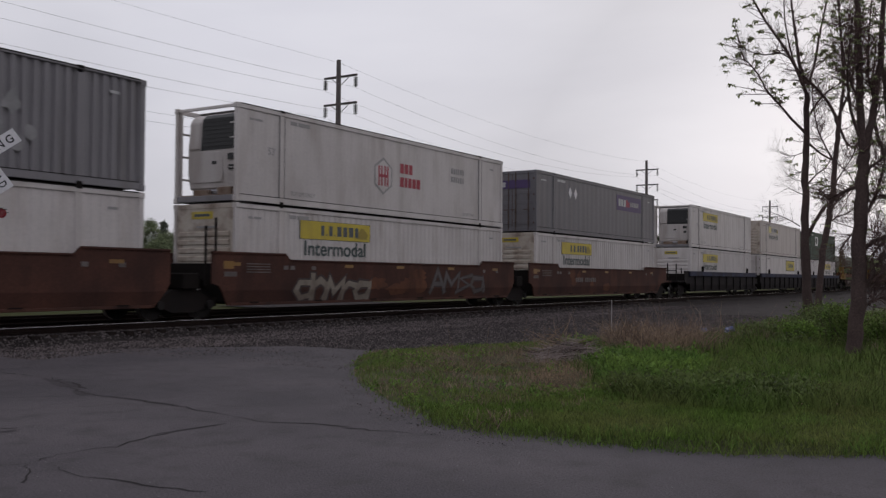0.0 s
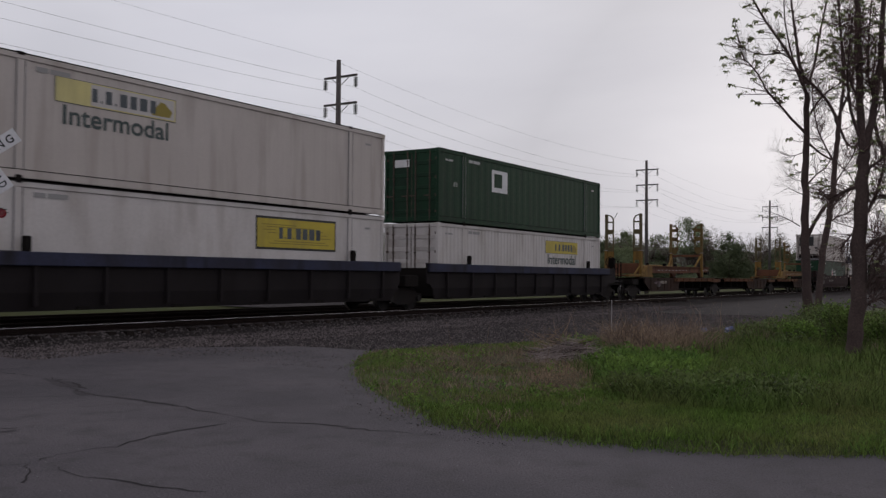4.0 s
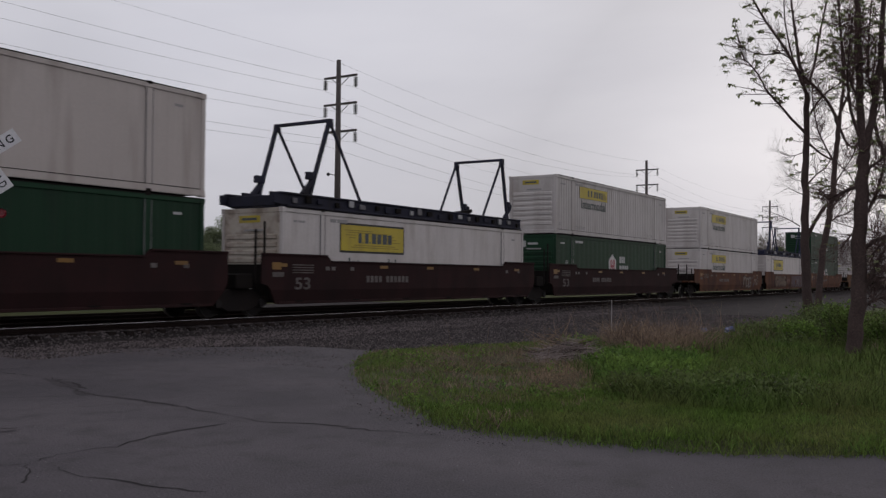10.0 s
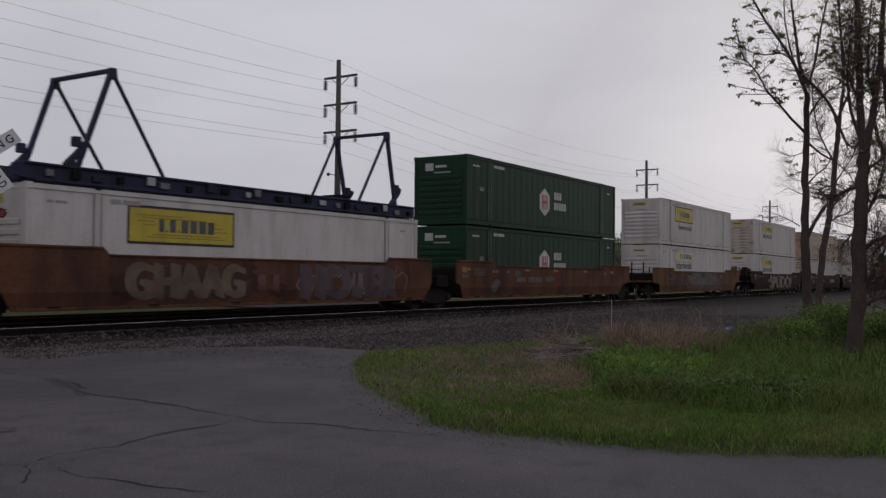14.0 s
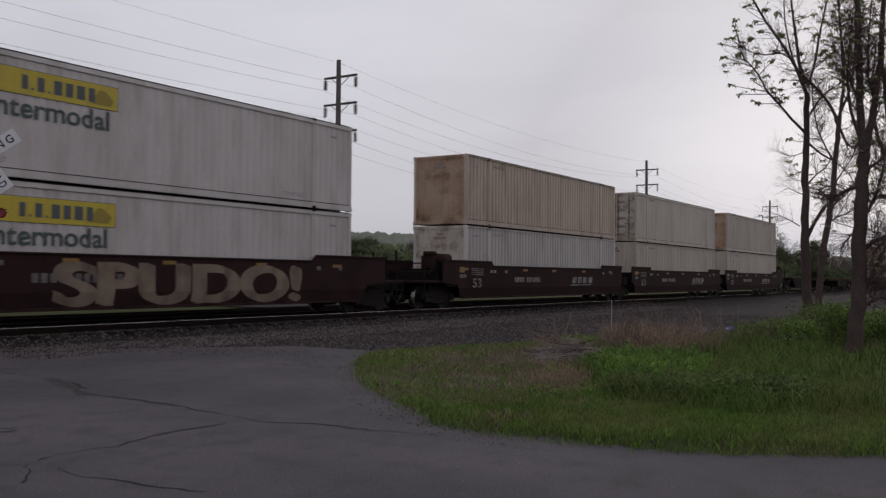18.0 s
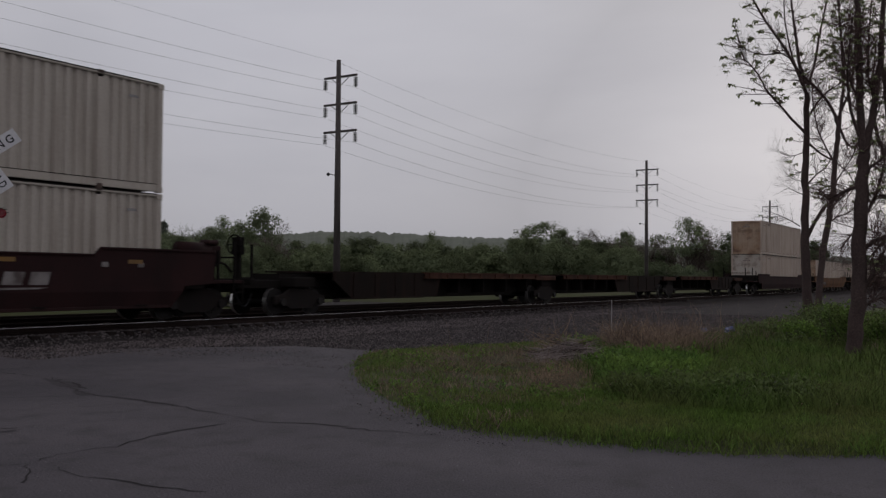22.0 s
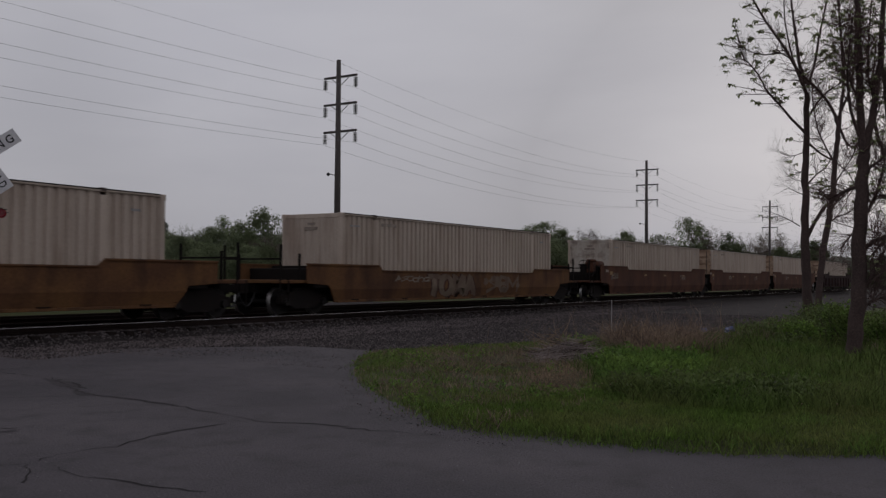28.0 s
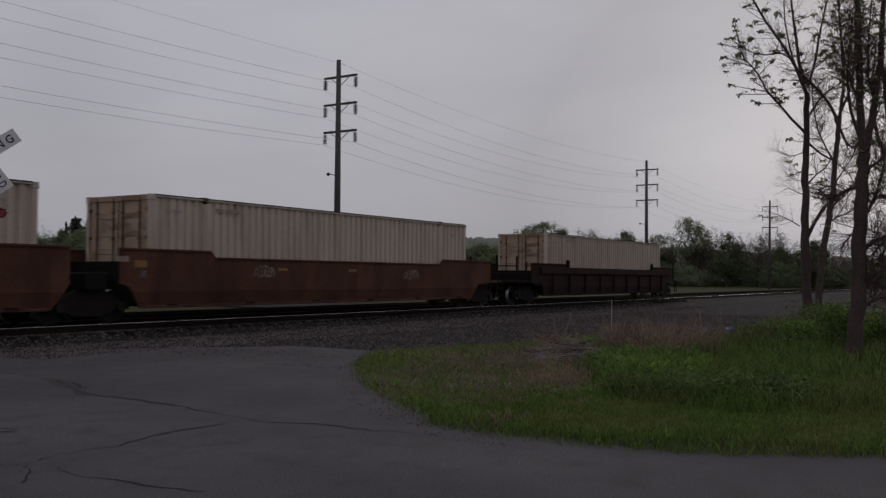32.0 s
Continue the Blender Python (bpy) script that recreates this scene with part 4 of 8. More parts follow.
    """The point of the stems from which a branchlet may best reach the tip."""
    best = None
    for k, pts in enumerate(stems):
        for i in range(len(pts) - 1):
            for q in (0.0, 0.5):
                p = pts[i].lerp(pts[i + 1], q)
                cost = (tip - p).length + max(0.0, p.z - tip.z + 0.1) * 2.0 + (0.6 if k == 0 else 0.0)
                if best is None or cost < best[0]:
                    best = (cost, p, (pts[i + 1] - pts[i]).normalized())
    return best[1], best[2]


def rosette(rnd, verts, faces, p, leaf):
    """Young leaves that hang from the end of a twig, each folded along its middle."""
    spin = rnd.uniform(0, 6.283)
    for k in range(rnd.randint(6, 9)):
        a = spin + k * 0.85 + rnd.uniform(-0.25, 0.25)
        s = leaf * rnd.uniform(0.65, 1.2)
        out = Vector((math.cos(a), math.sin(a), 0))
        mid = p + out * s * 0.5 + Vector((0, 0, rnd.uniform(-0.15, 0.30) * s))
        tip = p + out * s * rnd.uniform(0.75, 0.95) + Vector((0, 0, rnd.uniform(-0.75, -0.05) * s))
        e = Vector((-math.sin(a), math.cos(a), rnd.uniform(-0.4, 0.4))) * s * 0.30
        n = len(verts)
        verts.extend([p, mid + e, tip, mid - e, mid + Vector((0, 0, -0.05 * s))])
        faces.extend([(n, n + 1, n + 4), (n + 1, n + 2, n + 4), (n, n + 4, n + 3), (n + 4, n + 2, n + 3)])


def near_tree(label, base, stems, tips, seed, leaf=0.12, scale=1.0, density=1.7, slim=1.0):
    """A spring tree. stems: (radius at foot, radius at head, points); tips: where leafy branchlets end."""
    rnd = random.Random(seed)
    t = thing("tree", base, label, "tree", "trees at the edge of the lawn")
    o = Vector(base)
    twig, lv, ends, lines = ([], []), ([], []), [], []
    for k, (r0, r1, pts) in enumerate(stems):
        wood = ([], [])
        fine = []
        ps = [Vector(p) - o for p in pts]
        for i in range(len(ps) - 1):
            a, b = ps[max(i - 1, 0)], ps[min(i + 2, len(ps) - 1)]
            for q in range(5):
                f = q / 5
                # a smooth curve through the points
                p = 0.5 * (2 * ps[i] + (ps[i + 1] - a) * f + (2 * a - 5 * ps[i] + 4 * ps[i + 1] - b) * f * f + (3 * ps[i] - a - 3 * ps[i + 1] + b) * f * f * f)
                fine.append(p + Vector((rnd.gauss(0, 0.10 * r0), rnd.gauss(0, 0.10 * r0), 0)))
        fine.append(ps[-1])
        n = len(fine)
        radii = [(r0 + (r1 - r0) * i / (n - 1)) * rnd.uniform(0.95, 1.06) for i in range(n)]
        if k == 0:
            radii[0] *= 1.4
            radii[1] *= 1.15
        tube(wood[0], wood[1], fine, radii, 10)
        part("trunk" if k == 0 else "limb", smooth_raw("trunk" if k == 0 else "limb", *wood), M["bark"], t)
        lines.append(fine)
        sprout(rnd, twig, ends, fine, radii, 1, scale * (0.6 if k == 0 else 1.0), density * (0.3 if k == 0 else 0.8), 0.45 if k == 0 else 0.2, slim)
    for tip in tips:
        e = Vector(tip) - o
        p, d = nearest_on(lines, e)
        ln = (e - p).length
        bend = p + (e - p) * 0.55 + d * 0.10 * ln + Vector((rnd.gauss(0, 0.07), rnd.gauss(0, 0.07), -0.10)) * ln
        path = [p.lerp(bend, f).lerp(bend.lerp(e, f), f) for f in (k / 6 for k in range(7))]
        tube(twig[0], twig[1], path, [0.014 + 0.006 * ln - (0.007 + 0.005 * ln) * k / 6 for k in range(7)], 5)
        for q in range(rnd.randint(1, 3)):
            a = path[rnd.randint(2, 5)]
            stub = wander(rnd, a, ((e - p).normalized() + Vector((rnd.gauss(0, 0.7), rnd.gauss(0, 0.7), rnd.gauss(0.1, 0.5)))).normalized(), rnd.uniform(0.15, 0.45) * min(1.0, scale), 3, 0.2, 0.15)
            tube(twig[0], twig[1], stub, [0.008, 0.007, 0.006, 0.004], 4)
            if rnd.random() < 0.15:
                rosette(rnd, lv[0], lv[1], stub[-1], leaf * 0.7)
        rosette(rnd, lv[0], lv[1], e, leaf)
    for p in ends:
        # the young leaves are out in the upper crown first
        if rnd.random() < (0.055 if leaf < 0.15 else 0.012) * (1.0 if p.z > (3.4 if leaf < 0.15 else 8.0) else 0.2):
            rosette(rnd, lv[0], lv[1], p, leaf * 0.75)
    tagged(part("branch_work", raw("branch_work", *twig), M["twig"], t), kind="stuff")
    part("crown", raw("crown", *lv), M["new_leaf"], t, "sparse young spring leaves")
    return t


def smooth_raw(name, verts, faces):
    me = raw(name, verts, faces)
    for p in me.polygons:
        p.use_smooth = True
    return me


near_tree("slender grey-barked tree with a forked crown and first leaves", (38.29, 7.42, 0.0), [
    (0.19, 0.1, [(38.40, 7.25, -0.44), (38.32, 7.37, 1.54), (38.29, 7.42, 3.31), (38.30, 7.40, 5.08), (38.33, 7.35, 7.08), (38.35, 7.32, 8.97)]),
    (0.075, 0.03, [(38.35, 7.33, 8.90), (38.23, 7.61, 9.76), (38.08, 7.94, 10.49), (37.92, 8.29, 11.13), (37.70, 8.73, 11.86), (37.45, 9.22, 12.84), (37.27, 9.61, 13.76)]),
    (0.075, 0.03, [(38.33, 7.36, 9.31), (38.08, 7.56, 10.22), (37.91, 7.65, 11.26), (37.74, 7.74, 12.23), (37.58, 7.80, 13.43)]),
    (0.04, 0.015, [(38.12, 7.70, 10.02), (38.16, 7.94, 10.91), (38.24, 8.12, 11.97), (38.38, 8.21, 13.49)]),
    (0.06, 0.025, [(38.36, 7.31, 9.19), (38.59, 7.09, 10.11), (38.75, 6.97, 11.02), (38.93, 6.83, 11.95), (39.18, 6.57, 13.44)]),
    (0.055, 0.012, [(38.30, 7.41, 7.43), (38.11, 7.83, 7.93), (37.93, 8.26, 8.52), (37.74, 8.69, 9.07), (37.66, 8.95, 9.62), (37.56, 9.25, 10.11), (37.49, 9.50, 10.35), (37.32, 9.90, 10.48)]),
    (0.03, 0.01, [(37.49, 9.50, 10.35), (37.45, 9.62, 10.68), (37.43, 9.72, 11.09)]),
    (0.05, 0.018, [(38.34, 7.35, 7.83), (38.36, 7.04, 8.43), (38.43, 6.63, 8.92), (38.58, 6.12, 9.31), (38.67, 5.68, 9.85)]),
    (0.05, 0.02, [(38.33, 7.35, 7.08), (38.82, 6.96, 6.66), (39.36, 6.47, 6.31), (39.84, 6.09, 5.94)]),
    (0.085, 0.03, [(38.32, 7.37, 3.22), (38.36, 7.08, 3.83), (38.47, 6.66, 4.53), (38.64, 6.15, 4.92), (38.79, 5.69, 5.24)]),
    (0.022, 0.006, [(38.20, 7.57, 3.73), (38.05, 7.98, 4.00), (37.92, 8.38, 4.20), (37.75, 8.84, 4.38)]),
    (0.035, 0.012, [(38.36, 7.30, 5.41), (38.45, 6.98, 5.78), (38.53, 6.66, 6.04), (38.58, 6.40, 6.60)]),
    (0.02, 0.007, [(38.27, 7.45, 6.63), (38.11, 7.84, 6.50), (37.96, 8.19, 6.60), (37.91, 8.39, 6.83)]),
    (0.028, 0.02, [(38.25, 7.49, 5.88), (38.21, 7.73, 5.82)]),
    (0.016, 0.006, [(38.26, 7.47, 5.48), (37.91, 7.84, 5.62), (37.64, 8.08, 5.91)]),
    (0.016, 0.006, [(38.26, 7.47, 4.97), (38.14, 7.85, 5.17), (38.04, 8.19, 5.40)]),
    (0.03, 0.012, [(38.17, 7.79, 10.26), (37.79, 8.22, 10.55), (37.39, 8.67, 10.45), (36.99, 9.11, 10.54), (36.68, 9.42, 10.71)]),
], [
    (36.08, 10.04, 10.77), (35.92, 9.85, 10.18), (36.66, 9.65, 11.78), (36.24, 9.50, 11.27), (36.01, 9.57, 10.94), (36.80, 9.45, 10.76),
    (37.90, 9.44, 11.85), (37.85, 9.14, 11.95), (37.59, 9.43, 12.56), (36.68, 9.03, 10.99), (37.38, 8.99, 10.54), (36.90, 8.87, 10.09),
    (36.55, 9.07, 9.65), (36.51, 8.91, 9.34), (36.26, 9.68, 9.15), (37.71, 9.78, 9.06), (38.12, 8.80, 9.76), (37.88, 9.11, 8.66),
    (38.22, 8.55, 10.77), (37.05, 8.36, 10.10), (37.43, 8.15, 9.05), (37.96, 8.37, 8.85), (38.35, 8.11, 8.85), (38.51, 8.28, 8.73),
    (38.35, 8.61, 9.30), (37.07, 7.96, 11.11), (37.69, 8.73, 12.30), (38.06, 8.36, 12.18), (38.27, 7.47, 10.51), (37.69, 7.28, 10.02),
    (38.19, 7.49, 11.98), (37.72, 6.94, 11.87), (39.39, 7.15, 11.48), (38.53, 8.28, 9.62), (38.90, 6.62, 10.45), (38.33, 6.69, 10.56),
    (39.72, 6.54, 12.44), (38.76, 6.91, 5.50), (38.69, 8.08, 7.27), (39.19, 7.16, 4.92), (37.39, 8.88, 11.42), (38.22, 7.25, 11.50),
], 3, 0.23, 0.8, 2.0, 0.8)
near_tree("slender leaning tree with bare twigs and first leaves", (37.56, 6.95, 0.0), [
    (0.14, 0.085, [(37.58, 6.91, -0.38), (37.67, 6.78, 1.33), (37.78, 6.61, 3.06), (37.88, 6.44, 4.03), (37.97, 6.31, 5.33), (38.04, 6.19, 6.74), (38.10, 6.09, 7.93)]),
    (0.07, 0.025, [(38.10, 6.09, 7.87), (38.29, 5.97, 9.15), (38.38, 6.02, 10.38), (38.45, 6.11, 11.51), (38.48, 6.25, 13.20)]),
    (0.07, 0.03, [(38.08, 6.13, 7.50), (37.83, 6.33, 8.20), (37.48, 6.71, 8.82), (37.14, 7.05, 9.21), (36.81, 7.39, 9.68)]),
    (0.06, 0.02, [(38.09, 6.11, 7.50), (38.42, 5.87, 6.87), (38.76, 5.61, 6.74)]),
    (0.05, 0.018, [(38.11, 6.07, 8.04), (38.17, 5.75, 8.89), (38.14, 5.56, 9.95), (38.05, 5.47, 11.22), (37.97, 5.37, 12.70)]),
    (0.04, 0.014, [(38.00, 6.25, 6.09), (37.95, 6.56, 6.71), (37.93, 6.84, 7.43), (37.97, 7.01, 8.32), (38.06, 7.10, 9.45)]),
    (0.03, 0.01, [(37.82, 6.53, 3.71), (38.13, 6.24, 4.04), (38.47, 5.89, 4.20), (38.78, 5.57, 4.60)]),
    (0.03, 0.01, [(37.95, 6.32, 5.22), (38.08, 5.94, 5.86), (38.18, 5.59, 6.50), (38.21, 5.35, 7.35)]),
], [
    (37.32, 6.43, 10.00), (37.16, 6.25, 10.09), (37.79, 6.23, 9.92), (37.60, 5.72, 10.93), (36.96, 6.44, 11.31), (37.52, 6.69, 6.67),
    (38.62, 6.68, 5.30), (38.96, 5.74, 7.81), (38.79, 5.90, 10.56),
], 5, 0.19, 0.9, 3.4, 0.9)
near_tree("dark rough-barked tree with many bare twigs", (20.43, 3.0, 0.0), [
    (0.165, 0.115, [(20.39, 3.06, -0.14), (20.43, 2.99, 0.57), (20.47, 2.93, 1.60), (20.49, 2.90, 2.75), (20.53, 2.85, 3.78), (20.54, 2.83, 4.24)]),
    (0.085, 0.05, [(20.53, 2.84, 4.13), (20.56, 2.89, 5.06), (20.60, 2.91, 6.12), (20.64, 2.94, 7.07), (20.68, 2.97, 8.14)]),
    (0.085, 0.04, [(20.54, 2.82, 4.19), (20.59, 2.67, 4.99), (20.60, 2.58, 5.62), (20.61, 2.50, 6.36), (20.58, 2.46, 7.22), (20.57, 2.41, 8.01)]),
    (0.045, 0.02, [(20.50, 2.89, 3.55), (20.48, 3.11, 3.49), (20.46, 3.32, 3.39), (20.47, 3.50, 3.32)]),
    (0.05, 0.018, [(20.53, 2.84, 2.29), (20.71, 2.68, 2.43), (20.92, 2.48, 2.55), (21.19, 2.17, 2.76)]),
    (0.055, 0.02, [(20.50, 2.89, 1.42), (20.49, 2.72, 1.67), (20.48, 2.55, 2.06), (20.48, 2.35, 2.45)]),
    (0.035, 0.012, [(20.51, 2.87, 1.08), (20.77, 2.65, 1.26), (21.06, 2.37, 1.28)]),
    (0.04, 0.014, [(20.55, 2.80, 2.98), (20.76, 2.66, 3.33), (20.96, 2.53, 3.92), (21.13, 2.44, 4.76)]),
    (0.035, 0.012, [(20.51, 2.87, 4.47), (20.30, 3.01, 4.98), (20.15, 3.07, 5.59), (20.06, 3.02, 6.25), (19.99, 2.95, 6.91)]),
    (0.03, 0.01, [(20.49, 2.90, 5.28), (20.50, 3.08, 5.77), (20.53, 3.21, 6.38), (20.61, 3.28, 7.11), (20.70, 3.32, 7.73)]),
    (0.04, 0.014, [(20.55, 2.81, 3.90), (20.56, 2.61, 4.00), (20.58, 2.38, 4.22)]),
    (0.03, 0.01, [(20.66, 2.64, 5.29), (20.66, 2.76, 5.88), (20.75, 2.75, 6.60), (20.85, 2.71, 7.44)]),
    (0.03, 0.01, [(20.50, 2.88, 2.75), (20.55, 3.09, 2.55), (20.60, 3.29, 2.29)]),
], [
    (20.12, 2.60, 6.10), (19.93, 2.46, 6.71), (20.38, 2.73, 5.48), (20.06, 2.43, 3.49), (19.79, 2.55, 4.36), (20.18, 3.07, 7.09),
], 7, 0.11, 0.7, 3.5, 0.8)
near_tree("dark tree with arching bare branches", (21.42, 1.8, 0.0), [
    (0.15, 0.06, [(21.42, 1.80, -0.12), (21.38, 1.87, 1.15), (21.26, 2.05, 2.42), (21.13, 2.26, 3.69), (21.04, 2.40, 4.86), (20.98, 2.49, 6.03)]),
    (0.05, 0.02, [(21.26, 2.05, 2.42), (21.19, 2.30, 2.53), (21.09, 2.58, 2.39), (21.05, 2.77, 2.13)]),
    (0.05, 0.02, [(21.19, 2.17, 3.11), (21.15, 2.42, 3.35), (21.13, 2.63, 3.42)]),
    (0.05, 0.015, [(21.10, 2.31, 4.04), (21.03, 2.56, 4.40), (21.04, 2.69, 5.00), (21.10, 2.72, 5.72), (21.22, 2.68, 6.57)]),
    (0.045, 0.015, [(21.31, 1.98, 1.84), (21.05, 2.26, 1.95), (20.80, 2.53, 1.81), (20.63, 2.69, 1.54)]),
    (0.06, 0.02, [(21.13, 2.26, 3.69), (21.12, 2.15, 5.08), (20.99, 2.23, 6.47), (20.89, 2.26, 7.85)]),
], [
    (20.42, 2.49, 3.87), (20.14, 2.49, 5.19), (20.76, 2.49, 6.68),
], 9, 0.10, 0.75, 3.0, 0.8)


def crown_clumps(rnd, height, width, base, count, leaf, lumps):
    """Leaves gathered in lumps inside an uneven crown; they lie like scales, facing out of their lump."""
    verts, faces, ways = [], [], []
    centres = []
    for _ in range(lumps):
        a, h = rnd.uniform(0, 6.283), rnd.random()
        shape = math.sin(math.pi * min(0.97, 0.18 + 0.8 * h)) ** 0.7
        r = width / 2 * shape * rnd.uniform(0.25, 1.0)
        centres.append((Vector((math.cos(a) * r, math.sin(a) * r, base + (height - base) * (0.06 + 0.86 * h))), width * rnd.uniform(0.08, 0.17)))
    middle = Vector((0, 0, base + (height - base) * 0.45))
    for i in range(count):
        c, s = centres[i % lumps]
        d = Vector((rnd.gauss(0, 1), rnd.gauss(0, 1), rnd.gauss(0, 0.8))).normalized()
        p = c + d * s * rnd.uniform(0.5, 1.12)
        out = (d * 0.7 + (p - middle).normalized() * 0.7 + Vector((0, 0, 0.35)) + Vector((rnd.gauss(0, 0.25), rnd.gauss(0, 0.25), rnd.gauss(0, 0.25)))).normalized()
        a = out.cross(Vector((rnd.gauss(0, 1), rnd.gauss(0, 1), rnd.gauss(0, 1)))).normalized()
        b = out.cross(a)
        k, q = len(verts), leaf * rnd.uniform(0.6, 1.3)
        lift = out * q * 0.18
        verts += [p - a * q * 0.5, p - b * q * 0.36 + lift, p + a * q * 0.5, p + b * q * 0.36 + lift]
        faces.append((k, k + 1, k + 2, k + 3))
        ways += [out] * 4
    me = raw("crown", verts, faces)
    me.normals_split_custom_set_from_vertices([tuple(w) for w in ways])
    return me


def far_tree_parts(kind, seed):
    rnd = random.Random(seed)
    wood = ([], [])
    tips = []
    if kind == "pine":
        # open tiers of flat, slightly rising boughs
        tube(wood[0], wood[1], [Vector((0, 0, -0.2)), Vector((0, 0, 10))], [0.2, 0.04], 6)
        lv = ([], [])
        for k in range(17):
            z = 1.6 + k * 0.51
            r = (10.9 - z) * 0.34 * rnd.uniform(0.7, 1.2)
            for j in range(8):
                a = j * 0.785 + rnd.uniform(-0.3, 0.3)
                ln = r * rnd.uniform(0.6, 1.15)
                for q in range(4):
                    f = (q + 0.6) / 4
                    leaf_bunch(rnd, lv[0], lv[1], Vector((math.cos(a) * ln * f, math.sin(a) * ln * f, z + 0.12 * f)), 0.44, 5, 0.14)
        leaf_bunch(rnd, lv[0], lv[1], Vector((0, 0, 9.9)), 0.4, 8, 0.12)
        return smooth_raw("trunk", *wood), raw("crown", *lv)
    top = 6.0 if kind != "shrub" else 2.0
    main = wander(rnd, Vector((0, 0, -0.2)), Vector((0, 0, 1)), top, 6, 0.05, 0.05)
    tube(wood[0], wood[1], main, [0.22 * (1 - 0.75 * i / 6) for i in range(7)], 6)
    for k in range(9 if kind != "bare" else 22):
        i = rnd.randint(2, 5)
        a = rnd.uniform(0, 6.283)
        sub = wander(rnd, main[i], Vector((math.cos(a), math.sin(a), 0.9)).normalized(), rnd.uniform(2.5, 4.8), 5, 0.12, 0.12)
        tube(wood[0], wood[1], sub, [0.09 * (1 - 0.8 * q / 5) for q in range(6)], 4)
        if kind == "bare":
            sprout(rnd, wood, tips, sub, [0.05] * 6, 1, 1.7, 1.5, 0.2)
    if kind == "bare":
        lv = ([], [])
        for p in tips:
            leaf_bunch(rnd, lv[0], lv[1], p, 0.16, 4, 0.18)
        return smooth_raw("trunk", *wood), raw("crown", *lv)
    if kind == "open":
        # a high crown of loose lumps on bare limbs
        return smooth_raw("trunk", *wood), crown_clumps(rnd, 10.0, 6.4, 4.3, 2600, 0.27, 60)
    if kind == "shrub":
        return smooth_raw("trunk", *wood), crown_clumps(rnd, 10.0, 11.0, 0.0, 6500, 0.40, 110)
    return smooth_raw("trunk", *wood), crown_clumps(rnd, 10.0, 7.0, 1.6, 6000, 0.30, 90)


KINDS = {"leafy": ("far_leaf", 5), "bare": ("bud_leaf", 3), "pine": ("pine", 2), "shrub": ("far_leaf", 5), "open": ("pale_haze_leaf", 2)}
FAR = {(kind, i): far_tree_parts(kind, 100 + i * 7 + len(kind)) for kind, (_, n) in KINDS.items() for i in range(n)}
FAR_LABEL = {"leafy": "broad green spring tree beyond the meadow", "bare": "budding tree with bare pinkish twigs beyond the meadow",
             "pine": "dark conifer beyond the meadow", "open": "tall tree with a loose pale crown beyond the meadow", "shrub": "dense green bush at the edge of the meadow"}
frnd = random.Random(77)


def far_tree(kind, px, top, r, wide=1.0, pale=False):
    """A tree at distance r; px and top set its bearing and the height of its top above the horizon; pale puts distance
    haze into the crown colour.
    """
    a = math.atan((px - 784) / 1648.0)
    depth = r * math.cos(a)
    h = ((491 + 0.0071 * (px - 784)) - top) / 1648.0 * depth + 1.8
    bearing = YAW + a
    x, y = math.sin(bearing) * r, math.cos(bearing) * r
    i = frnd.randrange(KINDS[kind][1])
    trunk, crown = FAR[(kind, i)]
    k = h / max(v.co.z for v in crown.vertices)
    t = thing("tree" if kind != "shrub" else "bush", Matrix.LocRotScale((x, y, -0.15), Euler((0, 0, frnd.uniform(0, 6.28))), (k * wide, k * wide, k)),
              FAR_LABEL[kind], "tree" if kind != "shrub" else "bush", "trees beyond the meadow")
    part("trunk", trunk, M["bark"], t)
    part("crown", crown, M["pale_haze_leaf" if pale and kind != "pine" else KINDS[kind][0]], t)


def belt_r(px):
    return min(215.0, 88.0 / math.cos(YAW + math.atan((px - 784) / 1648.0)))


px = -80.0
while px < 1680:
    # western and gap bushes take the paler leaf, haze in its colour
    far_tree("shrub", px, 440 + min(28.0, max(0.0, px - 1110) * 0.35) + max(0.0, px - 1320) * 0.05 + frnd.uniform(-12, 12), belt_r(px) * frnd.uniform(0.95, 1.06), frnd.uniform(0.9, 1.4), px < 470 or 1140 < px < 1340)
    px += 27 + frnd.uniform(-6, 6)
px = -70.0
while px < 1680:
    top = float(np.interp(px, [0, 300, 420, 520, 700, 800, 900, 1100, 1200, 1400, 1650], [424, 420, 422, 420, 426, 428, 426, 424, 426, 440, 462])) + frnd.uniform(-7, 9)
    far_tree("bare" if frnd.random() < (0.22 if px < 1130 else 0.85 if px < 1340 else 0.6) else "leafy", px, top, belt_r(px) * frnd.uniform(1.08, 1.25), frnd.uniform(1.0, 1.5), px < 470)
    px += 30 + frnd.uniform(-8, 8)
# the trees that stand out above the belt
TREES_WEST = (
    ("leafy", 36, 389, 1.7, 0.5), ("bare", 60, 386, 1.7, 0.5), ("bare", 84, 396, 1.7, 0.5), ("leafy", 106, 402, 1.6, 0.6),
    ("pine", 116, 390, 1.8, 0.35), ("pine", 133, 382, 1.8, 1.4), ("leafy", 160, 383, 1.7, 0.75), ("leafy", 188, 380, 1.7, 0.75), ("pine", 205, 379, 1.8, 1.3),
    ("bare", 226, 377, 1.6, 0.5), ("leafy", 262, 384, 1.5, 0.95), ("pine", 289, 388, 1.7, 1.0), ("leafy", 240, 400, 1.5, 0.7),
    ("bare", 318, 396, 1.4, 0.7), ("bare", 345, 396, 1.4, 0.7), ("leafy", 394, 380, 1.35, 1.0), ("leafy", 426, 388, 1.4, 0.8),
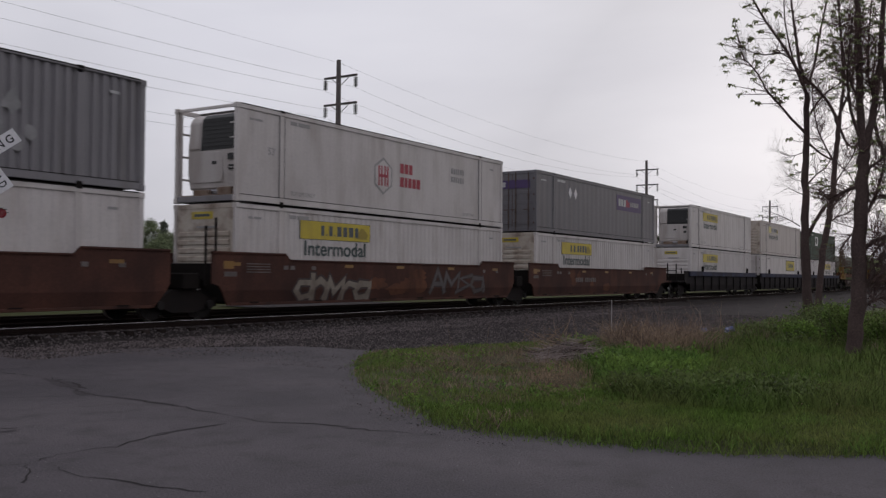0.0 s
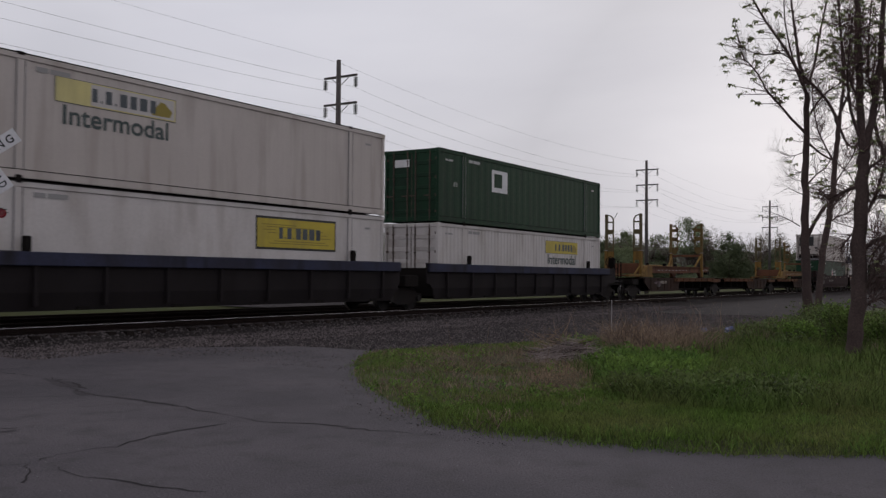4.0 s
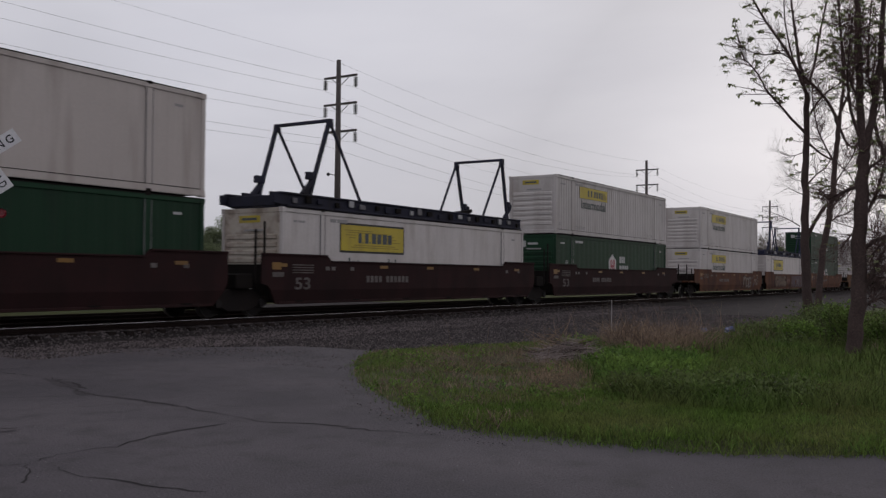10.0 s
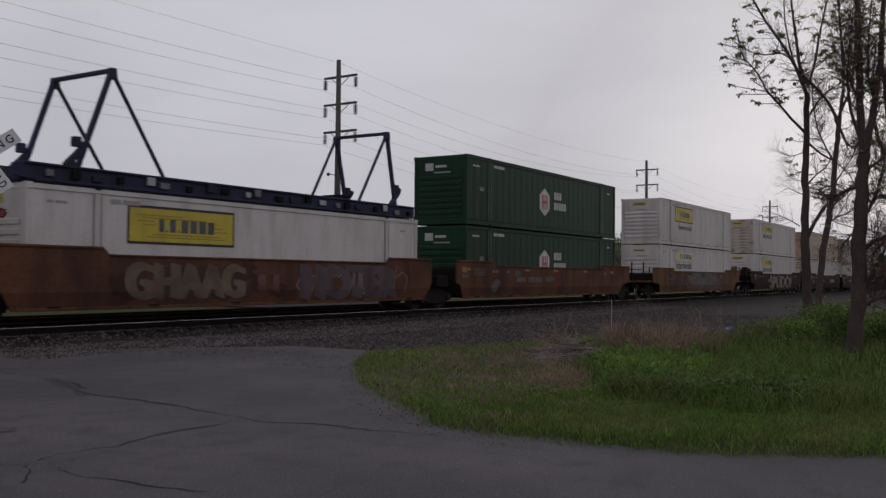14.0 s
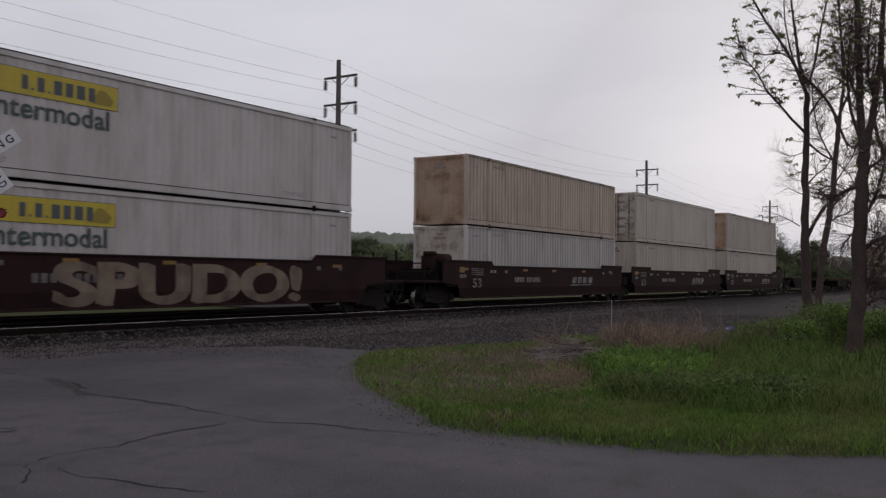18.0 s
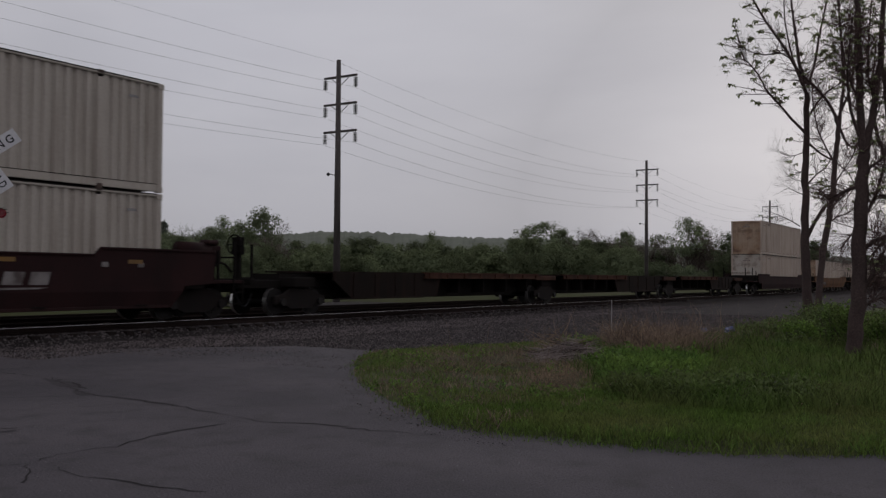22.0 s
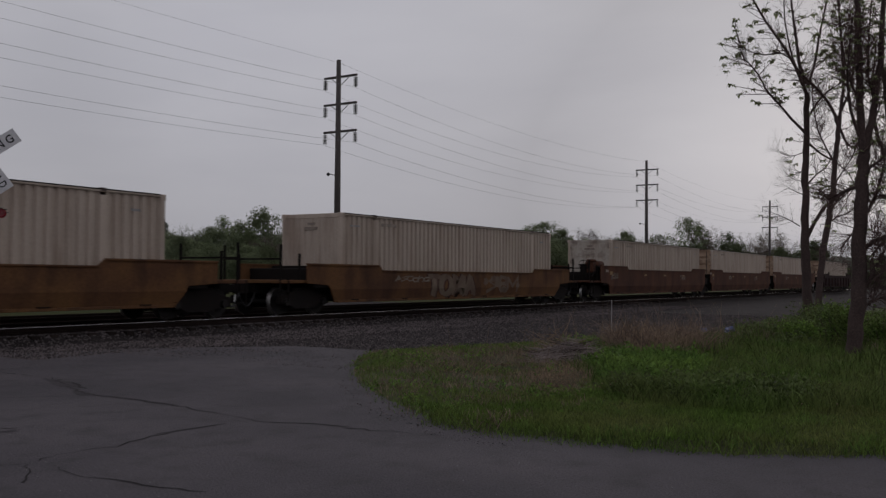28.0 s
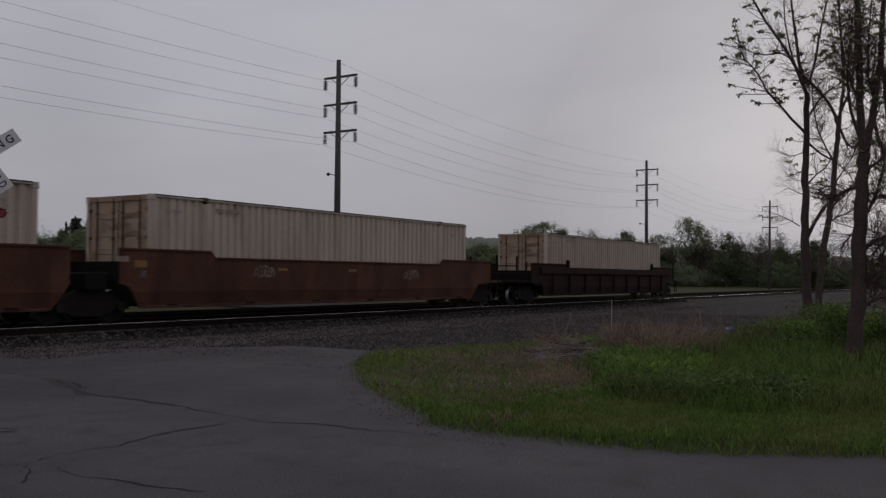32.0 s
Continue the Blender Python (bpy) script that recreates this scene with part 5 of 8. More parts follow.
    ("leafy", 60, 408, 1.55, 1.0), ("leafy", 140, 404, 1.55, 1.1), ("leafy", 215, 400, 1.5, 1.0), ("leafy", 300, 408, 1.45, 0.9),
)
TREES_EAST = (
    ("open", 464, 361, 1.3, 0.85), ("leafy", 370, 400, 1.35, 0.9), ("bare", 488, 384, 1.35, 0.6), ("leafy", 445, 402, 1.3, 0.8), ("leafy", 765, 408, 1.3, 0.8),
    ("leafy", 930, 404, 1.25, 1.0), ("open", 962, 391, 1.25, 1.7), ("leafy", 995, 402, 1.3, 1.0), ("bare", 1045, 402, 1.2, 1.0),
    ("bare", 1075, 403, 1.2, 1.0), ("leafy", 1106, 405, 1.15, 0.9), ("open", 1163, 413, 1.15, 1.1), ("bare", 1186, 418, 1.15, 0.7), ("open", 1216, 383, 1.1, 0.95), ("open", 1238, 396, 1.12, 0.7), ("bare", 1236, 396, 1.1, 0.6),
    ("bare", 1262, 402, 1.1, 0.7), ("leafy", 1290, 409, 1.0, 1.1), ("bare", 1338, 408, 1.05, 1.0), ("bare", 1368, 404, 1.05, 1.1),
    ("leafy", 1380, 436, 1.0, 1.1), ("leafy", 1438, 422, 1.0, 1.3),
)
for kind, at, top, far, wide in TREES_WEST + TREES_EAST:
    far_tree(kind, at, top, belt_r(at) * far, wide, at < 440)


# the wooded ridge far behind
def build_hill():
    verts, faces = [], []
    n = 700
    for i in range(n + 1):
        px = -200 + i * 2000 / n
        a = math.atan((px - 784) / 1648.0)
        r = 820.0
        top = float(np.interp(px, [-200, 300, 520, 560, 640, 700, 780, 850, 1000, 1200, 1800], [425, 418, 414, 410, 411, 413, 418, 421, 424, 440, 470]))
        top += 2.0 * noise.noise(Vector((px * 0.05, 0, 0))) + 3.0 * noise.noise(Vector((px * 0.23, 3, 0))) + 2.0 * noise.noise(Vector((px * 0.6, 5, 0)))
        h = (491 + 0.0071 * (px - 784) - top) / 1648.0 * r * math.cos(a) + 1.6
        b = YAW + a
        for rr, hh in ((r * 0.55, -1.0), (r * 0.75, h * 0.35), (r * 0.92, h * 0.85), (r, h), (r * 1.15, h * 0.9), (r * 1.5, -1.0)):
            verts.append((math.sin(b) * rr, math.cos(b) * rr, hh + (1.2 * noise.noise(Vector((px * 0.11, rr, 1))) if hh > 1 else 0)))
    for i in range(n):
        for k in range(5):
            faces.append((6 * i + k, 6 * i + 6 + k, 6 * i + 7 + k, 6 * i + 1 + k))
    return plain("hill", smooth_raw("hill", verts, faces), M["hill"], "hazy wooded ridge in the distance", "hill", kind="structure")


build_hill()

# ---- power line ----
POLE_X = [-10.5, 47.4, 105.1, 166.0, 219.5, 271.0]
POLE_Y = 38.0
ARMS = [14.69, 12.9, 11.1]
for i, x in enumerate(POLE_X):
    dz = -0.22 * max(0, i - 1)
    p = thing("utility_pole", pose(x, POLE_Y, dz, 0.4 if i == 3 else 0, 0.5 if i == 3 else 0), "tall weathered wooden power pole with three crossarms", "utility pole", "poles of the power line")
    part("shaft", shared("pole_shaft", lambda bm: bar(bm, (0, 0, -0.5), (0, 0, 15.75), 0.25, 14, 0.145), smooth=True), M["pole_wood"], p)
    for z in ARMS:
        arm = part("crossarm", shared("pole_arm", lambda bm: box(bm, 0.14, 0.26, -1.36, 1.36, -0.07, 0.07), 0.012), M["pole_wood"], p, at=(0, 0, z))
        for s in (-1, 1):
            part("brace", shared(("pole_brace", s), lambda bm: beam(bm, (0.17, s * 0.75, -0.06), (0.17, 0.0, -0.6), 0.03, 0.05)), M["galv"], arm)

            def string(bm):
                bar(bm, (0.2, 0, -0.05), (0.2, 0, -0.80), 0.018, 6)
                for q in range(6):
                    disc(bm, (0.2, 0, -0.17 - q * 0.105), (0, 0, 1), 0.17, 0.05, 10, 0.06)
            part("insulator", shared("insulator_string", string), M["insulator"], arm, at=(0, s * 1.25, 0))
    if i in (1, 2):
        lamp = bmesh.new()
        bar(lamp, (0, 0.1, 8.2), (0, 0.75, 8.35), 0.03, 6)
        bmesh.ops.create_uvsphere(lamp, u_segments=10, v_segments=6, radius=0.12, matrix=Matrix.Translation((0, 0.78, 8.33)))
        part("bracket", lamp, M["insulator"], p)


def wire(y, z, radius, sag):
    verts, faces = [], []
    for i in range(len(POLE_X) - 1):
        a, b = POLE_X[i], POLE_X[i + 1]
        za, zb = z - 0.22 * max(0, i - 1), z - 0.22 * max(0, i)
        pts = [Vector((a + (b - a) * k / 16, y, za + (zb - za) * k / 16 - (sag * 0.6 if i == 0 else sag * 1.15) * 4 * (k / 16) * (1 - k / 16))) for k in range(17)]
        tube(verts, faces, pts, [radius] * 17, 5)
    plain("power_cable", smooth_raw("power_cable", verts, faces), M["wire"], "thin aluminium overhead power cable", "cable", "cables of the power line")


for z in ARMS:
    for s in (-1, 1):
        wire(POLE_Y + s * 1.25, z - 0.82, 0.0075, 1.15)
wire(POLE_Y, 15.6, 0.006, 0.9)

# ---- grade crossing signal ----
TURN = -31.6
sig = thing("crossing_signal", pose(8.105, 13.335, 0.012, 0, 0, TURN), "railroad crossing signal with a white crossbuck and red lamps", "crossing signal")
part("mast", shared("signal_mast", lambda bm: bar(bm, (0, 0.09, 0), (0, 0.09, 3.95), 0.055, 14), smooth=True), M["galv"], sig)
part("base", shared("signal_base", lambda bm: [bar(bm, (0, 0.09, -0.05), (0, 0.09, 0.12), 0.3, 16, 0.26), bar(bm, (0, 0.09, 0.12), (0, 0.09, 0.75), 0.09, 12, 0.06)]), M["galv"], sig)
part("finial", shared("signal_cap", lambda bm: bar(bm, (0, 0.09, 3.95), (0, 0.09, 4.05), 0.07, 12, 0.02)), M["galv"], sig)
for words, ang, dy in ((("CROSSING",), 37, -0.012), (("RAIL", "ROAD"), -53, 0.0)):
    bl = part("blade", shared(("blade", dy), lambda bm: box(bm, -0.61, 0.61, -0.006, 0.0, -0.114, 0.114), 0.004), M["sign_white"], sig, "white reflective crossbuck blade",
              at=Matrix.Translation((0, dy, 3.40)) @ Matrix.Rotation(radians(-ang), 4, "Y"))
    if len(words) == 1:
        part("lettering", text_mesh(" ".join(words[0]), 0.120, 1.08), M["black"], bl, at=(-0.55, -0.010, -0.060))
    else:
        part("lettering", text_mesh(" ".join(words[0]), 0.120, 0.40), M["black"], bl, at=(-0.55, -0.010, -0.060))
        part("lettering", text_mesh(" ".join(words[1]), 0.120, 0.42), M["black"], bl, at=(0.13, -0.010, -0.060))
part("lamp_arm", shared("lamp_arm", lambda bm: bar(bm, (-0.3, 0.02, 2.56), (0.3, 0.02, 2.56), 0.03, 8)), M["galv"], sig)
for s in (-1, 1):
    lamp = part("lamp", shared("flasher_can", lambda bm: bar(bm, (0, 0.06, 0), (0, -0.08, 0), 0.06, 14, 0.075)), M["black"], sig, "black flasher lamp with a red lens", at=(s * 0.29, 0, 2.55))
    part("lens", shared("flasher_lens", lambda bm: bar(bm, (0, -0.08, 0), (0, -0.10, 0), 0.074, 14, 0.05)), M["red_lens"], lamp)
    part("visor", shared("flasher_visor", lambda bm: [beam(bm, (math.sin(a) * 0.078, -0.08, math.cos(a) * 0.078), (math.sin(a) * 0.078, -0.22, math.cos(a) * 0.078 - 0.01), 0.05, 0.008) for a in (-1.4, -0.7, 0, 0.7, 1.4)]), M["black"], lamp)


# ---- the train ----
RIDERS = []      # everything that travels: (thing, its first place)
WHEELS = []      # (wheelset, its place on the truck)


def travel(t):
    """Metres that the train has gone after t seconds."""
    return 17.85 * t - 0.004 * t * t


def rider(name, u, z, label, category, group=""):
    ob = thing(name, (u, TRACK_Y, z), label, category, group)
    RIDERS.append((ob, Vector((u, TRACK_Y, z))))
    return ob


NEAR = -WID / 2
FACE = NEAR + 0.030     # outer face of the side walls
PITCH = 0.285


def corrugated(bm, x0, x1, z0, z1, y, depth, pitch):
    """A folded steel side, its outer face at y, folds going in by depth."""
    n = max(1, int(round((x1 - x0) / pitch)))
    p = (x1 - x0) / n
    prof = []
    for i in range(n):
        a = x0 + i * p
        prof += [(a, 0), (a + p * 0.36, 0), (a + p * 0.52, 1), (a + p * 0.84, 1)]
    prof.append((x1, 0))
    sgn = 1 if y < 0 else -1
    lo = [bm.verts.new((x, y + sgn * d * depth, z0)) for x, d in prof]
    hi = [bm.verts.new((x, y + sgn * d * depth, z1)) for x, d in prof]
    for i in range(len(prof) - 1):
        bm.faces.new((lo[i], lo[i + 1], hi[i + 1], hi[i]))
    inner = y + sgn * (depth + 0.012)
    a, b, c, d = (bm.verts.new((x, inner, z)) for x, z in ((x0, z0), (x1, z0), (x1, z1), (x0, z1)))
    bm.faces.new((d, c, b, a))


def side_mesh(style, side, start=0.16):
    y = side * (WID / 2 - 0.03)
    spans = ((start, 1.86), (2.06, LEN - 2.06), (LEN - 1.86, LEN - 0.16))

    def build(bm):
        for a, b in spans:
            if style != "smooth":
                corrugated(bm, a, b, 0.20, HGT - (0.06 if style == "deep" else 0.13), y, 0.066 if style == "deep" else 0.022, PITCH)
            else:
                corrugated(bm, a, b, 0.20, HGT - 0.13, y, 0.006, 0.58)
    return shared(("side", style, side, start), build)


def end_rib(k):
    def build(bm):
        z = 0.0
        prof = [(0.03, z), (-0.012, z + 0.035), (-0.012, z + 0.15), (0.03, z + 0.185)]
        v = [[bm.verts.new((x, y, zz)) for x, zz in prof] for y in (-1.05, 1.05)]
        for i in range(4):
            j = (i + 1) % 4
            bm.faces.new((v[0][i], v[0][j], v[1][j], v[1][i]))
        bm.faces.new(v[0][::-1])
        bm.faces.new(v[1])
    return shared("end_rib", build)


def panel(x0, x1, z0, z1, y=FACE - 0.004, thick=0.006):
    def build(bm):
        box(bm, x0, x1, y - thick, y, z0, z1)
    return shared(("panel", round(x0, 3), round(x1, 3), round(z0, 3), round(z1, 3), round(y, 3)), build)


def end_plate(y0, y1, z0, z1, x=-0.004, thick=0.005):
    def build(bm):
        box(bm, x - thick, x, y0, y1, z0, z1)
    return shared(("endplate", round(y0, 3), round(y1, 3), round(z0, 3), round(z1, 3), round(x, 3)), build)


def lettering(words, height, x, z, material, parent, width=None, y=FACE - 0.012, label=""):
    part("lettering", text_mesh(words, height, width), material, parent, label, at=(x, y, z))


def bars(parent, x, z, widths, height, material, y=FACE - 0.010, gap=0.05, name="lettering_bar"):
    for w in widths:
        part(name, panel(0, w, 0, height, 0, 0.003), material, parent, at=(x, y, z))
        x += w + gap


CREAM = ("cream_box", "grey_cream")


def container(u, level, side=None, end="ribs", body="white_box", end_body=None, colour="white", sign=None, word=None,
              note="", sign_at=2.87, small=True, logo=None, worn=False, number=True):
    z0 = 0.89 if level == 0 else 3.822
    side = side or ("smooth" if body == "green_box" and logo else "deep" if body in CREAM or not sign else "folded")
    label = f"{colour} steel shipping container {note}".strip()
    c = rider("shipping_container", u, z0, label, "container", "containers on the train")
    bod = M[body]
    eb = M[end_body or body]
    for s, nm in ((-1, "side_panel"), (1, "side_panel")):
        part(nm, side_mesh(side, s, 0.92 if end == "reefer" and s > 0 else 0.16), bod, c)

    def roof(bm):
        corrugated(bm, 0.9 if end == "reefer" else 0.1, LEN - 0.1, -WID / 2 + 0.06, WID / 2 - 0.06, -(HGT - 0.02), 0.02, 0.5)
        for v in bm.verts:
            v.co = Vector((v.co.x, v.co.z, -v.co.y))
    part("roof_panel", shared(("roof_panel", end == "reefer"), roof), bod, c)
    part("floor_panel", shared("floor_panel", lambda bm: box(bm, 0.05, LEN - 0.05, -WID / 2 + 0.05, WID / 2 - 0.05, 0.06, 0.14)), M["under"], c)
    reefer = end == "reefer"
    for x in (0.0, LEN - 0.16):
        for s in (-1, 1):
            y0 = s * WID / 2 - (0.12 if s > 0 else 0)
            part("corner_post", shared(("corner_post", x > 1, s), lambda bm: box(bm, x, x + 0.16, y0, y0 + 0.12, 0.16, HGT - 0.16), 0.015), bod, c)
            for z in (0.0, HGT - 0.16):
                part("corner_casting", shared(("casting", x > 1, s, z > 1), lambda bm: box(bm, x - 0.004, x + 0.178, y0 - 0.006, y0 + 0.15, z, z + 0.162), 0.012), M["stained_end"] if worn else bod, c)
    for x in (1.86, LEN - 2.06):
        for s in (-1, 1):
            y0 = s * WID / 2 - (0.08 if s > 0 else 0)
            part("lift_post", shared(("lift_post", x > 5, s), lambda bm: box(bm, x, x + 0.20, y0 - 0.0, y0 + 0.08, 0.16, HGT - 0.15), 0.01), bod, c)
            part("lift_casting", shared(("lift_casting", x > 5, s), lambda bm: box(bm, x + 0.0, x + 0.19, y0 - 0.008 if s < 0 else y0 - 0.08, y0 + 0.16 if s < 0 else y0 + 0.088, HGT - 0.06, HGT + 0.028), 0.012), M["seam_rust" if body in CREAM else "under"], c)
            part("stacking_foot", shared(("stack_foot", x > 5, s), lambda bm: box(bm, x + 0.0, x + 0.19, y0 - 0.006 if s < 0 else y0 - 0.08, y0 + 0.16 if s < 0 else y0 + 0.086, -0.02, 0.10), 0.012), M["seam_rust" if body in CREAM else "under"], c)
    for s in (-1, 1):
        y0 = s * WID / 2 - (0.07 if s > 0 else 0)
        part("top_rail", shared(("top_rail", s, side == "deep"), lambda bm: box(bm, 0.16, LEN - 0.16, y0, y0 + 0.07, HGT - (0.075 if side == "deep" else 0.15), HGT - 0.01), 0.012), bod, c)
        part("bottom_rail", shared(("bottom_rail", s), lambda bm: box(bm, 0.16, LEN - 0.16, y0, y0 + 0.07, 0.02, 0.21), 0.012), bod, c)
    # dark strip painted in as the shadow line above the bottom rail
    part("rail_seam", shared("rail_seam", lambda bm: box(bm, 0.18, LEN - 0.18, NEAR - 0.003, NEAR + 0.02, 0.212, 0.228)), M["under"], c)
    part("roof_edge", shared("roof_edge", lambda bm: box(bm, 0.17, LEN - 0.17, NEAR - 0.006, NEAR + 0.03, HGT - 0.022, HGT + 0.006)), M["under"], c)
    if side == "smooth":
        for x in (1.845, 2.062, LEN - 2.077, LEN - 1.86):
            part("post_seam", shared("post_seam", lambda bm: box(bm, 0, 0.015, NEAR - 0.003, NEAR + 0.02, 0.22, HGT - 0.16)), M["faint_grey"], c, at=(x, 0, 0))
    # the rear end
    part("rear_door", shared("rear_door", lambda bm: box(bm, LEN - 0.07, LEN - 0.03, -WID / 2 + 0.13, 0.0, 0.16, HGT - 0.12), 0.01), bod, c)
    part("rear_door", shared("rear_door_b", lambda bm: box(bm, LEN - 0.07, LEN - 0.03, 0.006, WID / 2 - 0.13, 0.16, HGT - 0.12), 0.01), bod, c)
    # the front end
    if not reefer:
        part("front_sill", shared("front_sill", lambda bm: box(bm, 0.02, 0.14, -WID / 2 + 0.12, WID / 2 - 0.12, 0.02, 0.20), 0.012), eb, c)
        part("front_header", shared("front_header", lambda bm: box(bm, 0.02, 0.14, -WID / 2 + 0.12, WID / 2 - 0.12, HGT - 0.16, HGT - 0.01), 0.012), eb, c)
    if end == "ribs":
        part("front_wall", shared("front_wall", lambda bm: box(bm, 0.03, 0.07, -WID / 2 + 0.12, WID / 2 - 0.12, 0.20, HGT - 0.16)), eb, c)
        for i in range(7):
            part("rib", end_rib(0), eb, c, at=(0.012, 0, 0.42 + i * 0.245))
        if body == "green_box":
            part("sign_plate", end_plate(0.35, 0.75, HGT - 0.62, HGT - 0.3, 0.026), M["white_ink"], c, "small white mark")
            part("lettering_bar", end_plate(-0.3, 0.25, HGT - 0.5, HGT - 0.4, 0.024), M["white_ink"], c)
        else:
            part("sign_plate", end_plate(-0.35, 0.55, HGT - 0.46, HGT - 0.24, 0.026), M["faded_yellow" if worn else "yellow"], c, "yellow plate with dark bars")
            part("lettering_bar", end_plate(-0.22, 0.42, HGT - 0.39, HGT - 0.31, 0.020), M["ink"], c)
        part("lettering_bar", end_plate(-0.5, 0.3, 2.16, 2.22, 0.0), M["faint_ink"], c)
    elif end == "folds":
        def folds(bm):
            corrugated(bm, -WID / 2 + 0.12, WID / 2 - 0.12, 0.20, HGT - 0.16, -0.02, 0.035, 0.3)
            for v in bm.verts:
                v.co = Vector((-v.co.y * -1 + 0.04, v.co.x, v.co.z))
        part("front_wall", shared("front_folds", folds), eb, c)
        part("lettering_bar", end_plate(-0.30, 0.30, HGT - 0.56, HGT - 0.46, 0.012), M["smudge"], c)
        part("logo", end_plate(-0.20, 0.14, HGT - 0.40, HGT - 0.31, 0.012), M["smudge"], c)
    elif end == "doors":
        for s in (-1, 1):
            y0, y1 = (-WID / 2 + 0.13, -0.006) if s < 0 else (0.006, WID / 2 - 0.13)
            door = part("door", shared(("door", s), lambda bm: box(bm, 0.05, 0.09, y0, y1, 0.18, HGT - 0.15), 0.01), eb, c)
            for k in range(5):
                part("door_rib", shared(("door_rib", s), lambda bm: box(bm, 0.034, 0.06, y0 + 0.06, y1 - 0.06, 0, 0.16), 0.02), eb, door, at=(0, 0, 0.34 + k * 0.48))
            for k in (0.26, 0.84) if s < 0 else (0.16, 0.74):
                y = y0 + (y1 - y0) * k
                part("lock_rod", shared(("lock_rod", s, k), lambda bm: bar(bm, (0.03, y, 0.06), (0.03, y, HGT - 0.06), 0.026)), M["seam_rust"], door)
                part("lock_handle", shared(("lock_handle", s, k), lambda bm: box(bm, 0.0, 0.02, y - 0.02, y + 0.26, 1.02, 1.06)), M["seam_rust"], door)
                for z in (0.42, 0.9, 1.7, 2.4):
                    part("rod_bracket", shared(("rod_bracket", s, k), lambda bm: box(bm, -0.004, 0.05, y - 0.05, y + 0.05, 0, 0.05), 0.008), M["seam_rust"], door, at=(0, 0, z))
            for z in (0.36, 1.0, 1.7, 2.45):
                ye = y0 if s < 0 else y1
                part("hinge", shared(("door_hinge", s), lambda bm: box(bm, 0.005, 0.06, ye - 0.05, ye + 0.05, 0, 0.10), 0.01), M["seam_rust"], door, at=(0, 0, z))
        part("door_gasket", shared("door_gasket", lambda bm: [box(bm, 0.04, 0.08, -0.012, 0.012, 0.18, HGT - 0.15), box(bm, 0.03, 0.08, -WID / 2 + 0.12, WID / 2 - 0.12, HGT - 0.15, HGT - 0.135), box(bm, 0.03, 0.08, -WID / 2 + 0.12, WID / 2 - 0.12, 0.165, 0.18)]), M["seam_rust"], c, "dark perished door seal")
    elif reefer:
        # an open steel guard frame with the cooling unit set back in it
        part("front_wall", shared("reefer_wall", lambda bm: box(bm, 0.92, 0.98, -WID / 2 + 0.07, WID / 2 - 0.07, 0.16, HGT - 0.12)), eb, c)
        part("front_sill", shared("reefer_sill", lambda bm: box(bm, 0.02, 0.95, -WID / 2 + 0.02, WID / 2 - 0.02, 0.02, 0.20), 0.012), M["grey_box"], c)
        part("guard_bar", shared("guard_top", lambda bm: box(bm, 0.03, 0.11, -WID / 2 + 0.12, WID / 2 - 0.12, HGT - 0.12, HGT - 0.03), 0.012), bod, c)
        for s in (-1, 1):
            y = s * (WID / 2 - 0.16)
            part("guard_bar", shared(("guard_post", s), lambda bm: beam(bm, (0.12, y, 0.2), (0.12, y, HGT - 0.12), 0.06, 0.06)), bod, c)
            for z in (0.75, 1.45, 2.15) if s > 0 and body != "reefer_grey" else ():
                part("guard_rung", shared(("guard_rung", s), lambda bm: box(bm, 0.05, 0.9, y + s * 0.1 - 0.02, y + s * 0.1 + 0.02, -0.03, 0.03)), bod, c, at=(0, 0, z))
        unit = part("cooling_unit", shared("cooling_unit", lambda bm: prism(bm, [(0.93, 0.42), (0.34, 0.42), (0.30, 0.9), (0.30, 1.7), (0.36, 2.55), (0.60, 2.74), (0.93, 2.74)], -1.02, 1.02), 0.05), M["white_box" if body != "reefer_grey" else "reefer_grey"], c, "white enamel cooling unit with a black grille")
        dusty = body == "reefer_grey"
        g0, g1 = (-0.50, 1.0) if dusty else (-0.98, 0.46)
        part("grille", shared(("unit_grille", dusty), lambda bm: prism(bm, [(0.285, 1.60), (0.285, 1.72), (0.345, 2.56), (0.50, 2.69), (0.60, 2.70), (0.40, 2.5), (0.33, 1.60)], g0, g1)), M["black"], unit)
        for k in range(7):
            part("grille_slat", shared(("grille_slat", dusty), lambda bm: box(bm, 0, 0.010, g0 + 0.04, g1 - 0.04, 0, 0.012)), M["black"], unit, at=(0.272 + k * 0.009, 0, 1.70 + k * 0.125))
        part("housing", shared(("unit_housing", dusty), lambda bm: prism(bm, [(0.24, 1.62), (0.30, 2.46), (0.48, 2.66), (0.60, 2.66), (0.60, 1.62)], -0.98 if dusty else 0.50, -0.56 if dusty else 0.98), 0.04), bod, unit)
        part("control_box", shared("control_box", lambda bm: box(bm, 0.26, 0.30, -0.92, -0.66, 1.28, 1.46), 0.01), M["black"], unit)
        part("control_box", shared("control_box_b", lambda bm: box(bm, 0.26, 0.30, -0.90, -0.70, 0.98, 1.12), 0.01), M["black"], unit)
        part("latch", shared("unit_latch", lambda bm: box(bm, 0.27, 0.30, -0.2, 0.0, 1.16, 1.26), 0.01), M["black"], unit)
        if dusty:
            part("drain_tray", shared("drain_shelf", lambda bm: [box(bm, 0.06, 0.9, -1.1, 1.1, 0.20, 0.24), box(bm, 0.26, 0.9, -0.95, 1.05, 0.60, 0.68)], 0.015), M["under"], c, "soot-black shelf under the cooling unit")
